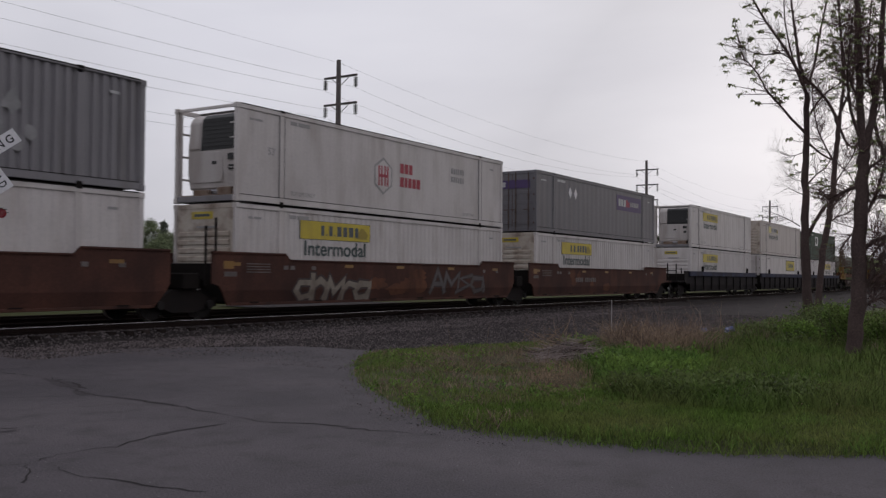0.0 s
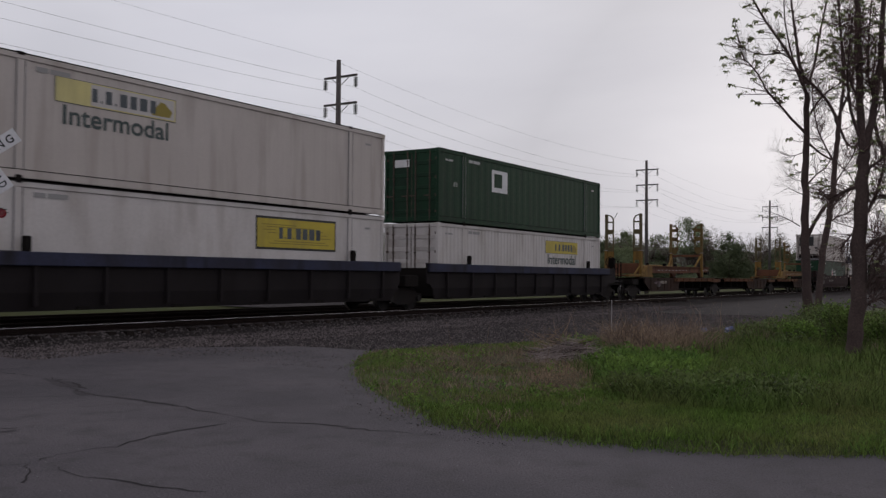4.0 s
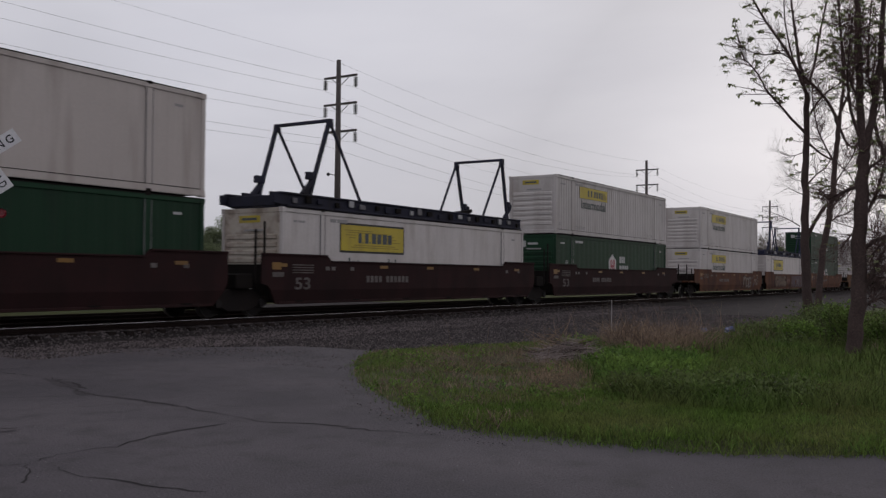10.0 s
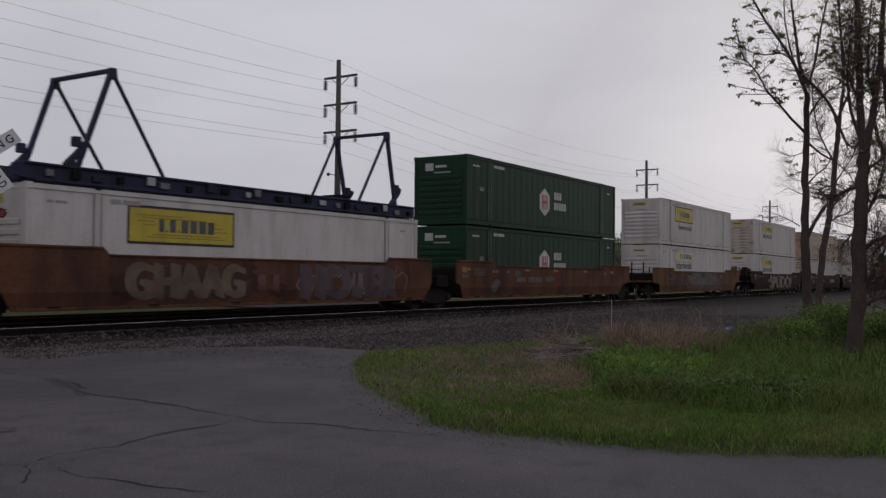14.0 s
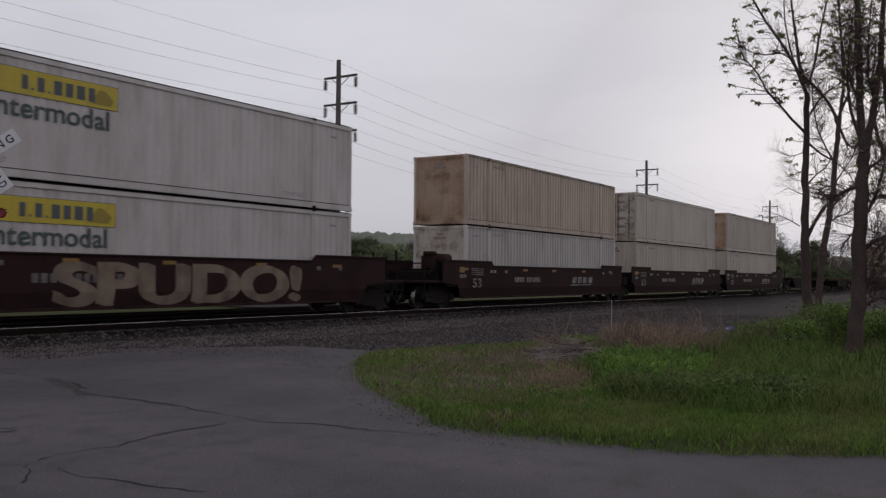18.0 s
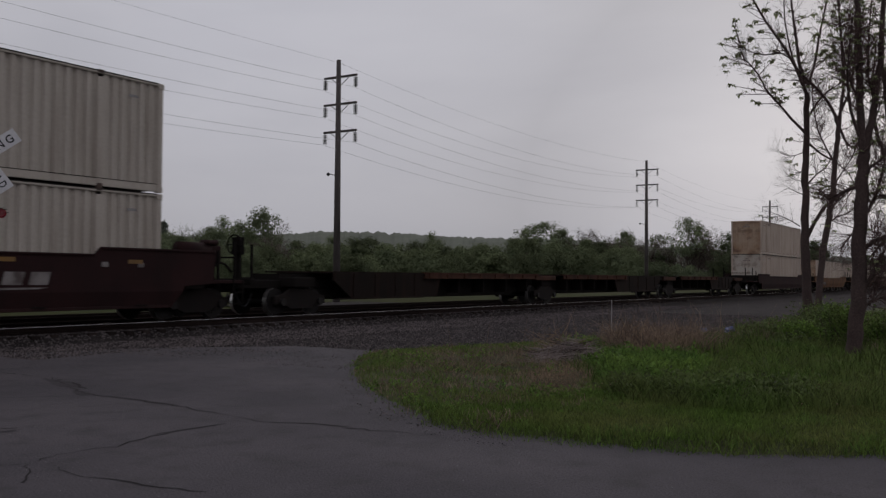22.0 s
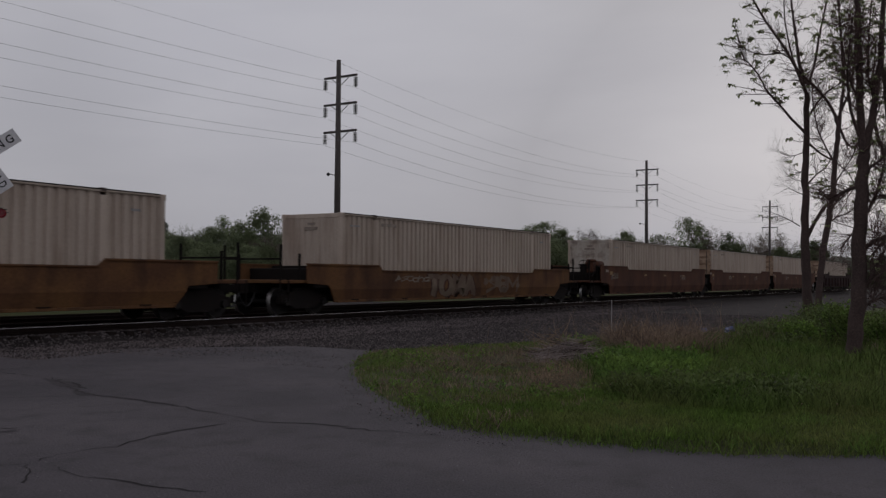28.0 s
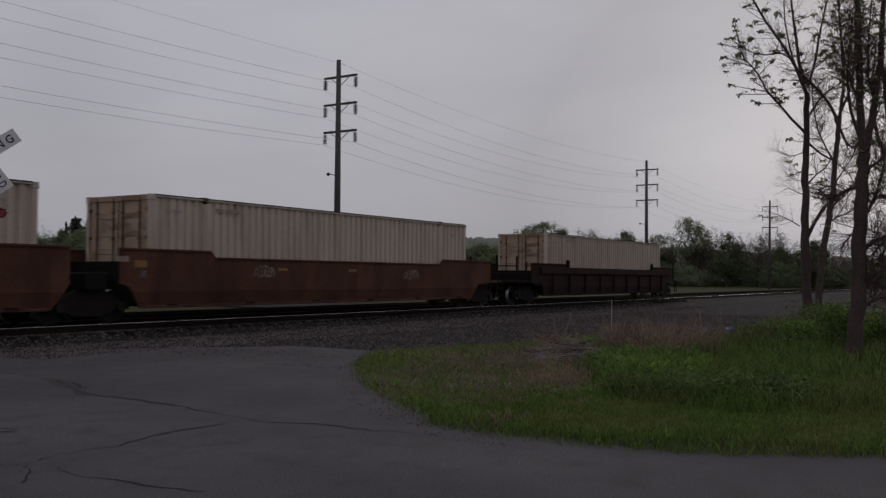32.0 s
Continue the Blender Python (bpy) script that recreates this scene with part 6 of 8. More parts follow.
            for k, (ya, yb, z) in enumerate(((-0.95, -0.45, 0.30), (-0.35, 0.15, 0.26), (0.3, 1.05, 0.30))):
                part("compressor_part", shared(("compressor_part", k), lambda bm: bar(bm, (0.34, ya, z + 0.13), (0.34, yb, z + 0.13), 0.15, 12)), M["truck_steel"], c)
            for k, (p, q) in enumerate((((0.06, 1.17, 0.22), (0.06, 0.98, 1.42)), ((0.06, 0.98, 1.42), (0.06, 1.17, HGT - 0.14)), ((0.06, 1.0, 1.42), (0.06, 1.2, 1.42)))):
                part("guard_brace", shared(("guard_brace", k), lambda bm: beam(bm, p, q, 0.035, 0.035)), M["under"], c)
            for k, (xa, z, h) in enumerate(((0.20, 0.4, 1.0), (0.23, 1.7, 0.75), (1.80, 0.5, 0.9), (1.79, 1.6, 1.1))):
                part("rust_streak", panel(xa, xa + 0.03 + 0.006 * k, z, z + h, NEAR + 0.026), M["reefer_rust"], c, "rust run down the corner")
        else:
            part("drain_tray", shared("drain_tray", lambda bm: [box(bm, 0.10, 0.9, -1.1, 1.1, 0.20, 0.24), box(bm, 0.22, 0.5, -0.9, -0.3, 0.24, 0.46), box(bm, 0.22, 0.5, 0.1, 0.7, 0.24, 0.40)], 0.015), M["reefer_rust"], c, "rust-stained drip tray")
        for k in range(5):
            part("ladder_rung", shared("ladder_rung", lambda bm: box(bm, 0.0, 0.03, NEAR + 0.10, NEAR + 0.34, 0, 0.03)), bod, c, at=(0.06, 0, 0.55 + k * 0.44))
        part("access_panel", shared("access_panel", lambda bm: box(bm, 0.285, 0.298, -0.45, 0.75, 0.62, 1.55), 0.008), bod, unit)
        part("fuel_tank", shared("fuel_tank", lambda bm: bar(bm, (0.55, -0.9, 0.36), (0.55, 0.9, 0.36), 0.17, 14)), M["galv"], c)
    # writing and signs on the near side
    if number:
        bars(c, 0.55, HGT - 0.45, (0.18, 0.32), 0.07, M["faint_ink"] if body in CREAM + ("white_box", "reefer_grey") else M["white_ink"], y=FACE - 0.002)
        bars(c, LEN - 1.1, HGT - 0.5, (0.3,), 0.07, M["faint_ink"] if body in CREAM + ("white_box", "reefer_grey") else M["white_ink"], y=FACE - 0.002)
        bars(c, 2.35, HGT - 0.36, (0.32, 0.55), 0.12, M["smudge"] if body in CREAM else M["faint_ink"] if body in ("white_box", "reefer_grey") else M["white_ink"], y=FACE - 0.006)
    if small and body == "white_box":
        lettering("TOP LIFT ONLY", 0.13, 2.4, 0.34, M["faint_ink"], c, 1.15, y=FACE - 0.006)
        lettering("TOP LIFT ONLY", 0.11, LEN - 3.4, 0.34, M["faint_ink"], c, 1.0, y=FACE - 0.006)
    if reefer:
        lettering("53'", 0.22, 1.35, 0.42 if body == "reefer_grey" else 1.5, M["faint_ink"], c, 0.34, y=FACE - 0.006)
    elif body == "green_box":
        lettering("53", 0.16, 1.15, 1.47, M["white_ink"], c, 0.3, y=FACE - 0.006)
    elif body in CREAM + ("white_box",):
        lettering("53", 0.14, 0.38, 0.42, M["faint_ink"], c, 0.24, y=FACE - 0.006)
    yy = FACE - 0.008
    if sign == "wide":
        sg = part("sign_panel", panel(sign_at, sign_at + 3.66, 1.95, 2.53, yy + 0.004), M["faded_yellow" if worn else "yellow"], c, "yellow company sign with dark bars for its name")
        part("border", panel(sign_at - 0.02, sign_at + 3.68, 1.935, 2.545, yy + 0.008, 0.004), M["ink"], sg)
        x = sign_at + 1.02
        for w in (0.15, 0.05, 0.18, 0.05, 0.22, 0.20, 0.24, 0.18):
            part("lettering_bar", panel(0, w, 0, 0.33 if w > 0.1 else 0.06, 0, 0.003), M["ink"], sg, at=(x, yy - 0.005, 2.075))
            x += w + 0.10
        part("flourish", shared("sign_wing", lambda bm: prism(bm, [(0, 0), (0.62, 0.0), (0.70, 0.16), (0.45, 0.36), (0.30, 0.38), (0.12, 0.2)], -0.003, 0)), M["dark_yellow"], sg, at=(sign_at + 2.85, yy - 0.003, 2.03))
        if worn:
            part("bleached_panel", panel(sign_at + 0.98, sign_at + 3.62, 1.98, 2.50, yy - 0.0025, 0.002), M["white_box"], sg, "bleached white patch of the sign")
    elif sign == "framed":
        sg = part("sign_panel", panel(sign_at + 0.06, sign_at + 3.72, 1.63, 2.50, yy + 0.004), M["yellow"], c, "yellow company sign in a dark frame")
        part("border", panel(sign_at, sign_at + 3.78, 1.56, 2.57, yy + 0.008, 0.004), M["black"], sg)
        x = sign_at + 1.02
        for w in (0.17, 0.05, 0.2, 0.05, 0.24, 0.24, 0.26, 0.22):
            part("lettering_bar", panel(0, w, 0, 0.34 if w > 0.1 else 0.06, 0, 0.003), M["ink"], sg, at=(x, yy - 0.003, 1.9))
            x += w + 0.075
        for a, b, z in ((0.25, 1.8, 2.31), (0.45, 2.7, 2.24), (0.6, 3.4, 1.74), (0.8, 3.2, 1.81), (2.9, 3.5, 1.95), (2.75, 3.3, 2.05), (2.8, 3.1, 2.16), (0.3, 0.85, 2.15), (0.5, 0.9, 2.06)):
            part("flourish", panel(0, b - a, 0, 0.028, 0, 0.003), M["dark_yellow"], sg, at=(sign_at + a, yy - 0.003, z))
    if word:
        lettering("Intermodal", 0.46 if sign != "framed" else 0.34, word[0], word[1], M["word_ink"], c, word[2], y=FACE - 0.006)
    if logo == "hex":
        ink = M["white_ink"]
        hexa = [(math.sin(a) * 0.62, math.cos(a) * 0.67) for a in (math.pi / 3 * k for k in range(6))]
        lg = part("logo", shared("logo_hex", lambda bm: prism(bm, hexa, -0.004, 0)), ink if body == "green_box" else M["faint_ink"], c, "pale hexagon with red bars", at=(7.3, FACE - 0.006, 1.42))
        part("logo_field", shared("logo_hex_in", lambda bm: prism(bm, [(a * 0.86, b * 0.86) for a, b in hexa], -0.008, -0.004)), M["white_box"], lg)
        for dx in (-0.26, -0.10, 0.10, 0.26):
            part("logo_bar", panel(dx - 0.045, dx + 0.045, -0.36, 0.36, -0.008, 0.003), M["red_ink"], lg)
        part("logo_bar", panel(-0.26, 0.26, -0.05, 0.05, -0.009, 0.003), M["red_ink"], lg)
        for row, ws in ((1.62, (0.24, 0.22, 0.22)), (1.12, (0.25, 0.16, 0.22, 0.22, 0.24))):
            bars(c, 8.35, row, ws, 0.36, M["red_ink"] if body != "green_box" else ink, y=FACE - 0.004, gap=0.06)
    return c


def side_plate(bm, length, first, last, drop=0.0):
    """The side of a well car: raised over both trucks, cut away underneath at the ends."""
    a, b = -1.85 if first else -1.05, length + (1.75 if last else 0.75)
    top, mid, low = (2.33 if drop >= 0 else 2.17) - RAIL - max(drop, 0), 2.15 - RAIL - max(drop, 0), 0.79 - RAIL
    bend = 1.22 - RAIL
    out = [(a, 1.42 - RAIL), (a, top), (2.0, top), (2.2, mid), (length - 2.2, mid), (length - 2.0, top), (b, top), (b, 1.42 - RAIL),
           (length + 0.70, 1.36 - RAIL), (length + 0.62, bend), (-0.67, bend), (-0.8, 1.36 - RAIL)]
    prism(bm, out, -1.47, -1.42)
    # below the bend the plate leans in towards the bottom chord
    skin = [bm.verts.new(v) for v in ((-0.67, -1.47, bend), (length + 0.62, -1.47, bend), (length + 0.30, -1.37, low), (-0.35, -1.37, low))]
    back = [bm.verts.new((v.co.x, v.co.y + 0.05, v.co.z)) for v in skin]
    bm.faces.new(skin)
    bm.faces.new(back[::-1])
    for i in range(1, 4):
        j = (i + 1) % 4
        bm.faces.new((skin[j], skin[i], back[i], back[j]))
    bmesh.ops.remove_doubles(bm, verts=bm.verts, dist=0.0005)


def side_flanges(sp, m, s, length, first, last, drop):
    """The proud steel edges along the top of a side plate."""
    a, b = -1.85 if first else -1.05, length + (1.75 if last else 0.75)
    top, mid = (2.33 if drop >= 0 else 2.17) - RAIL - max(drop, 0), 2.15 - RAIL - max(drop, 0)
    y0, y1 = (-1.51, -1.40) if s < 0 else (1.40, 1.51)
    for k, (xa, xb, z, h) in enumerate(((a, 2.0, top, 0.06), (2.2, length - 2.2, mid, 0.05), (length - 2.0, b, top, 0.06))):
        part("top_flange", shared(("top_flange", k, s, first, last, drop), lambda bm: box(bm, xa, xb, y0, y1, z - h + 0.003, z + 0.003), 0.008), m, sp)


def mirrored(bm):
    for v in bm.verts:
        v.co.y = -v.co.y


def wheel_build(bm):
    for s in (-1, 1):
        disc(bm, (0, s * 0.72, 0), (0, 1, 0), 0.42, 0.10, 24)
        disc(bm, (0, s * 0.655, 0), (0, 1, 0), 0.445, 0.03, 24)
        disc(bm, (0, s * 0.79, 0), (0, 1, 0), 0.17, 0.06, 12)
        for k in range(3):
            a = k * 2.094
            disc(bm, (0.27 * math.cos(a), s * 0.772, 0.27 * math.sin(a)), (0, 1, 0), 0.05, 0.012, 8)
    bar(bm, (0, -0.95, 0), (0, 0.95, 0), 0.075, 10)
    # the running treads are bare bright steel
    bm.normal_update()
    for f in bm.faces:
        c = f.calc_center_median()
        if abs(f.normal.y) < 0.3 and math.hypot(c.x, c.z) > 0.4:
            f.material_index = 1


def truck(parent, x):
    """A two-axle truck under a car, its centre at x."""
    frame_mesh = shared("truck_frame", lambda bm: [prism(bm, [(-1.2, 0.36), (-1.2, 0.62), (-0.75, 0.66), (-0.45, 0.86), (0.45, 0.86), (0.75, 0.66), (1.2, 0.62), (1.2, 0.36), (0.8, 0.40), (0.45, 0.20), (-0.45, 0.20), (-0.8, 0.40)], s * 0.99 - 0.07, s * 0.99 + 0.07) for s in (-1, 1)] and box(bm, -0.22, 0.22, -0.95, 0.95, 0.45, 0.80), 0.02)
    tr = part("truck", frame_mesh, M["truck_steel"], parent, "grimy cast steel two-axle truck", at=(x, 0, 0))
    for s in (-1, 1):
        for k in (-0.16, 0.0, 0.16):
            part("spring", shared("spring", lambda bm: bar(bm, (0, 0, 0.27), (0, 0, 0.55), 0.06, 8)), M["wheel_steel"], tr, at=(k, s * 1.0, 0))
        for d in (-0.89, 0.89):
            part("bearing_cap", shared("bearing_cap", lambda bm: disc(bm, (0, 0, 0), (0, 1, 0), 0.12, 0.1, 12)), M["wheel_steel"], tr, at=(d, s * 1.1, 0.43))
    for d in (-0.89, 0.89):
        ws = part("wheelset", shared("wheelset", wheel_build), M["wheel_steel"], tr, at=(d, 0, 0.445))
        if len(ws.data.materials) < 2:
            ws.data.materials.append(M["tread"])
        WHEELS.append((ws, Vector((d, 0, 0.445))))
    return tr


def coupler(parent, x, way):
    """Draft gear and knuckle coupler that reach out from the car's end."""
    cp = part("coupler", shared(("coupler", way), lambda bm: [box(bm, min(0, way * 1.15), max(0, way * 1.15), -0.11, 0.11, -0.12, 0.12), box(bm, min(way * 1.0, way * 1.42), max(way * 1.0, way * 1.42), -0.19, 0.17, -0.17, 0.17)], 0.02), M["under"], parent, at=(x, 0, 0.86))
    hose = ([], [])
    pts = [Vector((x + way * (0.75 + 0.09 * k), -0.35, 0.72 - 0.42 * math.sin(math.pi * k / 8))) for k in range(9)]
    tube(hose[0], hose[1], pts, [0.025] * 9, 6)
    part("air_hose", raw("air_hose", *hose), M["black"], parent, "black rubber air hose")
    return cp


def end_platform(parent, x, way, material, brake=False, housing=True):
    """The deck over an end truck with its posts, steps and hand brake."""
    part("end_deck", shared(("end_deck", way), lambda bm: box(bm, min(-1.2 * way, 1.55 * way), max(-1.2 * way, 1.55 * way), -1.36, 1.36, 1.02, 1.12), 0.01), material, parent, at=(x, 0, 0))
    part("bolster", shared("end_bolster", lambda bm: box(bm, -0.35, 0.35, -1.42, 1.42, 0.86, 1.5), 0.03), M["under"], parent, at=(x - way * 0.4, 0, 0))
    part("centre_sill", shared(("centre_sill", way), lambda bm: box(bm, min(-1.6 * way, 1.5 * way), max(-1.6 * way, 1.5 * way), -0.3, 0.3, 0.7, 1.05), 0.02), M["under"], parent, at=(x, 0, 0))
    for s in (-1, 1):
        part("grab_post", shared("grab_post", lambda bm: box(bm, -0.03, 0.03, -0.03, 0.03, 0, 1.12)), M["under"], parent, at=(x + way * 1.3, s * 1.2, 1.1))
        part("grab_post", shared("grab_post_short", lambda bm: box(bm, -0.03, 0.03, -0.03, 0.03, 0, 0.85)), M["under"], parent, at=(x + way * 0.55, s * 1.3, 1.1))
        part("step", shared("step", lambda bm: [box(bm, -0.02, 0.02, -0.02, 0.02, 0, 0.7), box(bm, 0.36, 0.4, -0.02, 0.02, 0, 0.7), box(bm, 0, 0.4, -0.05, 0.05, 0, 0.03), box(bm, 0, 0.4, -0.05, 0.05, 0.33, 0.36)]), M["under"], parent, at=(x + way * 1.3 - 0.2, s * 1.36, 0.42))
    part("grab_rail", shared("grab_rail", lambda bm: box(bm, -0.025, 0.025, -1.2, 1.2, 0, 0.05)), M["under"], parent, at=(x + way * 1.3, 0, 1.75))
    if brake:
        hb = bmesh.new()
        n = 16
        ring = [Vector((x + way * 0.9, -0.7 + 0.26 * math.cos(2 * math.pi * i / n), 1.95 + 0.26 * math.sin(2 * math.pi * i / n))) for i in range(n)]
        for i in range(n):
            bar(hb, ring[i], ring[(i + 1) % n], 0.02, 5)
        for i in range(0, n, 4):
            bar(hb, ring[i], (x + way * 0.9, -0.7, 1.95), 0.015, 5)
        box(hb, x + way * 0.9 - 0.1, x + way * 0.9 + 0.1, -0.85, -0.55, 1.3, 2.0)
        part("hand_brake", hb, M["under"], parent, "dark iron hand brake wheel")
        if not housing:
            return
        end_gear(parent, x, way, material)


def end_gear(parent, x, way, material):
    """Air reservoir, valves and pipes heaped over an end truck."""
    part("air_reservoir", shared("gear_tank", lambda bm: bar(bm, (-0.55, 0, 0), (0.55, 0, 0), 0.20, 14), smooth=True), material, parent, at=(x - way * 0.15, -1.02, 1.98))
    part("gear_box", shared("gear_box", lambda bm: [box(bm, -0.25, 0.25, -0.25, 0.25, 0, 0.55), box(bm, -0.35, 0.1, -0.32, 0.1, 0.55, 0.70)], 0.05), material, parent, at=(x + way * 0.55, -0.95, 1.55))
    part("valve", shared("gear_valve", lambda bm: [disc(bm, (0, 0, 0), (1, 0, 0), 0.15, 0.3, 12), box(bm, -0.12, 0.12, -0.1, 0.1, -0.4, 0)], 0.02), M["under"], parent, at=(x + way * 0.1, -1.2, 1.75))
    pipe = ([], [])
    tube(pipe[0], pipe[1], [Vector((x + way * (1.1 - 0.25 * k), -1.28, 1.35 + 0.28 * math.sin(k * 0.9))) for k in range(8)], [0.035] * 8, 8)
    part("pipe", raw("pipe", *pipe), M["under"], parent)


def well_car(u, paint, colour, first, last, note="", ribbed=False, sill=None, marks=(), brake=False, drop=0.0, posts=False, gear=0):
    """A double-stack well unit for a container whose front is at u; first and last: whether its ends carry couplers."""
    car = rider("well_car", u, RAIL, f"{colour} steel container well car {note}".strip(), "rail car", "well cars of the train")
    m = M[paint]
    for s in (-1, 1):
        def build(bm):
            side_plate(bm, LEN, first, last, drop)
            if s > 0:
                mirrored(bm)
        sp = part("side_sill", shared(("side_sill", s, first, last, drop), build), m, car)
        side_flanges(sp, m, s, LEN, first, last, drop)
        if ribbed:
            n = 9
            for i in range(n):
                x = 0.35 + i * (LEN - 0.7) / (n - 1)
                part("stiffener", shared("stiffener", lambda bm: box(bm, -0.05, 0.05, -0.05, 0.05, 0.50, 1.44), 0.01), m, sp, at=(x, s * 1.51, 0))
            for x in (2.05, LEN - 2.05):
                part("guide_post", shared("guide_post", lambda bm: box(bm, -0.09, 0.09, -0.07, 0.07, 1.76, 2.12), 0.02), M["under"], sp, at=(x, s * 1.50, 0))
            part("top_chord", shared("top_chord", lambda bm: box(bm, -1.0, LEN + 0.7, -0.08, 0.08, 1.44, 1.76), 0.015), M[sill or paint], sp, at=(0, s * 1.50, 0))
        else:
            part("bottom_chord", shared("bottom_chord", lambda bm: box(bm, -0.25, LEN + 0.2, -0.03, 0.03, 0.38, 0.46), 0.01), m, sp, at=(0, s * 1.39, 0))
    for k in range(6):
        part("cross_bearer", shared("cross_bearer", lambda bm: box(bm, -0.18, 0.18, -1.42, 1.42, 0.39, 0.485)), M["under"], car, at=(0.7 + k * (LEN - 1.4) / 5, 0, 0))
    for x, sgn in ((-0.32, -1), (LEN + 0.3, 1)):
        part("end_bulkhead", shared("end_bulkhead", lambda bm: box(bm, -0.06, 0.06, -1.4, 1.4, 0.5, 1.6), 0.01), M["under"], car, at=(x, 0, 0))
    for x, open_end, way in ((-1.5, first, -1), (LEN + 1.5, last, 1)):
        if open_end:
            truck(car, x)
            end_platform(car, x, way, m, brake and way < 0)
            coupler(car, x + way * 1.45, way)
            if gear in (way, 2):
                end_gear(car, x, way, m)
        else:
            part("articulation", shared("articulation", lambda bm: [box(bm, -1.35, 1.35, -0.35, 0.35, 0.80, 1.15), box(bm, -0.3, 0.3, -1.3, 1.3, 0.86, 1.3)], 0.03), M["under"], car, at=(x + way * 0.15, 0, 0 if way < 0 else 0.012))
            if way < 0 and posts == 2:
                # two tall end plates and a rail post over the shared truck
                for k, px0 in enumerate((-2.54, -1.84)):
                    part("end_plate", shared(("end_post", k), lambda bm: [box(bm, 0, 0.46, -0.04, 0.04, 0.9, 1.9), box(bm, 0, 0.46 if k == 0 else 0.14, -0.04, 0.04, 1.9, 2.82), box(bm, 0.30, 0.46, -0.04, 0.04, 1.9, 2.86)], 0.01), m, car, at=(px0, -0.3, 0))
                part("grab_post", shared("rail_post", lambda bm: [box(bm, -0.03, 0.03, -0.03, 0.03, 0.9, 2.9), box(bm, -0.80, -0.76, -0.02, 0.02, 0.9, 2.95), box(bm, -0.80, -0.68, -0.02, 0.02, 2.95, 2.99)], 0.008), M["truck_steel"], car, at=(-1.1, -0.32, 0))
            elif way < 0 and posts:
                for post_x, hh in ((-0.62, 1.95), (-1.0, 1.7)):
                    part("grab_post", shared(("tall_post", hh), lambda bm: box(bm, -0.03, 0.03, -0.03, 0.03, 0, hh), 0.008), M["truck_steel"], car, at=(post_x, -1.15, 0.95))
            if way > 0:
                truck(car, LEN + 1.63)
    for f in marks:
        f(car)
    return car


def flat_unit(u, length, paint, colour, first, last, deck=1.31, web="flat_web"):
    """One unit of an articulated flat car between truck centres u and u + length: a deep web at one end, an overhanging deck channel on the rest."""
    car = rider("flat_car", u, RAIL, f"{colour} empty articulated flat car with a deep centre beam in shade-dark paint", "rail car", "flat cars of the train")
    if first:
        c0, c1, w0, w1 = 6.9, length - 1.4, 2.0, 6.9
    else:
        c0, c1, w0, w1 = 1.4, 9.9, 9.9, length - 2.9
    key = (round(length, 2), first, round(deck, 2))
    for s in (-1, 1):
        def channel(bm):
            y0, y1 = s * 1.42, s * 1.20
            for za, zb, ya, yb in ((-0.045, 0.0, y0, y1), (-0.235, -0.205, y0, y1), (-0.205, -0.045, s * 1.385, s * 1.345)):
                box(bm, c0, c1, min(ya, yb), max(ya, yb), deck + za, deck + zb)
        ch = part("deck_channel", shared(("flat_channel", s) + key, channel), M[paint], car)
        n = int((c1 - c0) / 1.15)
        for k in range(n):
            part("stake_pocket", shared(("stake_pocket", s), lambda bm: box(bm, -0.06, 0.06, min(s * 1.35, s * 1.45), max(s * 1.35, s * 1.45), -0.21, -0.02), 0.006), M[paint], ch, at=(c0 + 0.3 + k * (c1 - c0 - 0.6) / (n - 1), 0, deck))

        def end_web(bm):
            a, b = (w0 - 0.5, w1 + 1.2) if first else (w0 - 1.6, w1 + 0.4)
            prism(bm, [(a, deck - 0.30), (a + 0.05, deck - 0.03), (b, deck - 0.03), (b, deck - 0.30), (w1 + (0.9 if first else -0.5), 0.50), (w0 + (0.5 if first else -1.2), 0.50)], s * 1.26 - 0.03, s * 1.26 + 0.03)
        wb = part("side_web", shared(("flat_web", s) + key, end_web), M[web], car, "grimy brown steel web plate")
        for k in range(4):
            x = w0 + 0.6 + k * (w1 - w0 - 1.2) / 3
            part("web_stiffener", shared(("web_stiffener", s, round(deck, 2)), lambda bm: box(bm, -0.03, 0.03, min(s * 1.28, s * 1.32), max(s * 1.28, s * 1.32), 0.56, deck - 0.08), 0.006), M[web], wb, at=(x, 0, 0))
        part("web_flange", shared(("web_flange", s) + key, lambda bm: box(bm, w0 - 0.3, w1 - 0.1, min(s * 1.20, s * 1.36), max(s * 1.20, s * 1.36), 0.47, 0.52), 0.006), M[web], wb)
        part("end_plate", shared(("flat_end_plate", s), lambda bm: box(bm, -1.55, 0.85, min(s * 1.12, s * 1.26), max(s * 1.12, s * 1.26), -0.24, -0.02), 0.012), M[paint], car, at=(length - 0.1, 0, deck - 0.05))
    part("deck", shared(("flat_deck",) + key, lambda bm: box(bm, 0.9, length - 0.6, -1.20, 1.20, deck - 0.06, deck - 0.01)), M[web], car)
    # sill and bearers near-black: shade below the deck is in their colour
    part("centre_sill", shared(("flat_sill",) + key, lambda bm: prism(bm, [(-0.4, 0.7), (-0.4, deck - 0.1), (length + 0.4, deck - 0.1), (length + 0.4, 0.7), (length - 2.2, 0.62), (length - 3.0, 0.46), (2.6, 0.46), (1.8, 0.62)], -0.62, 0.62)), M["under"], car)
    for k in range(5):
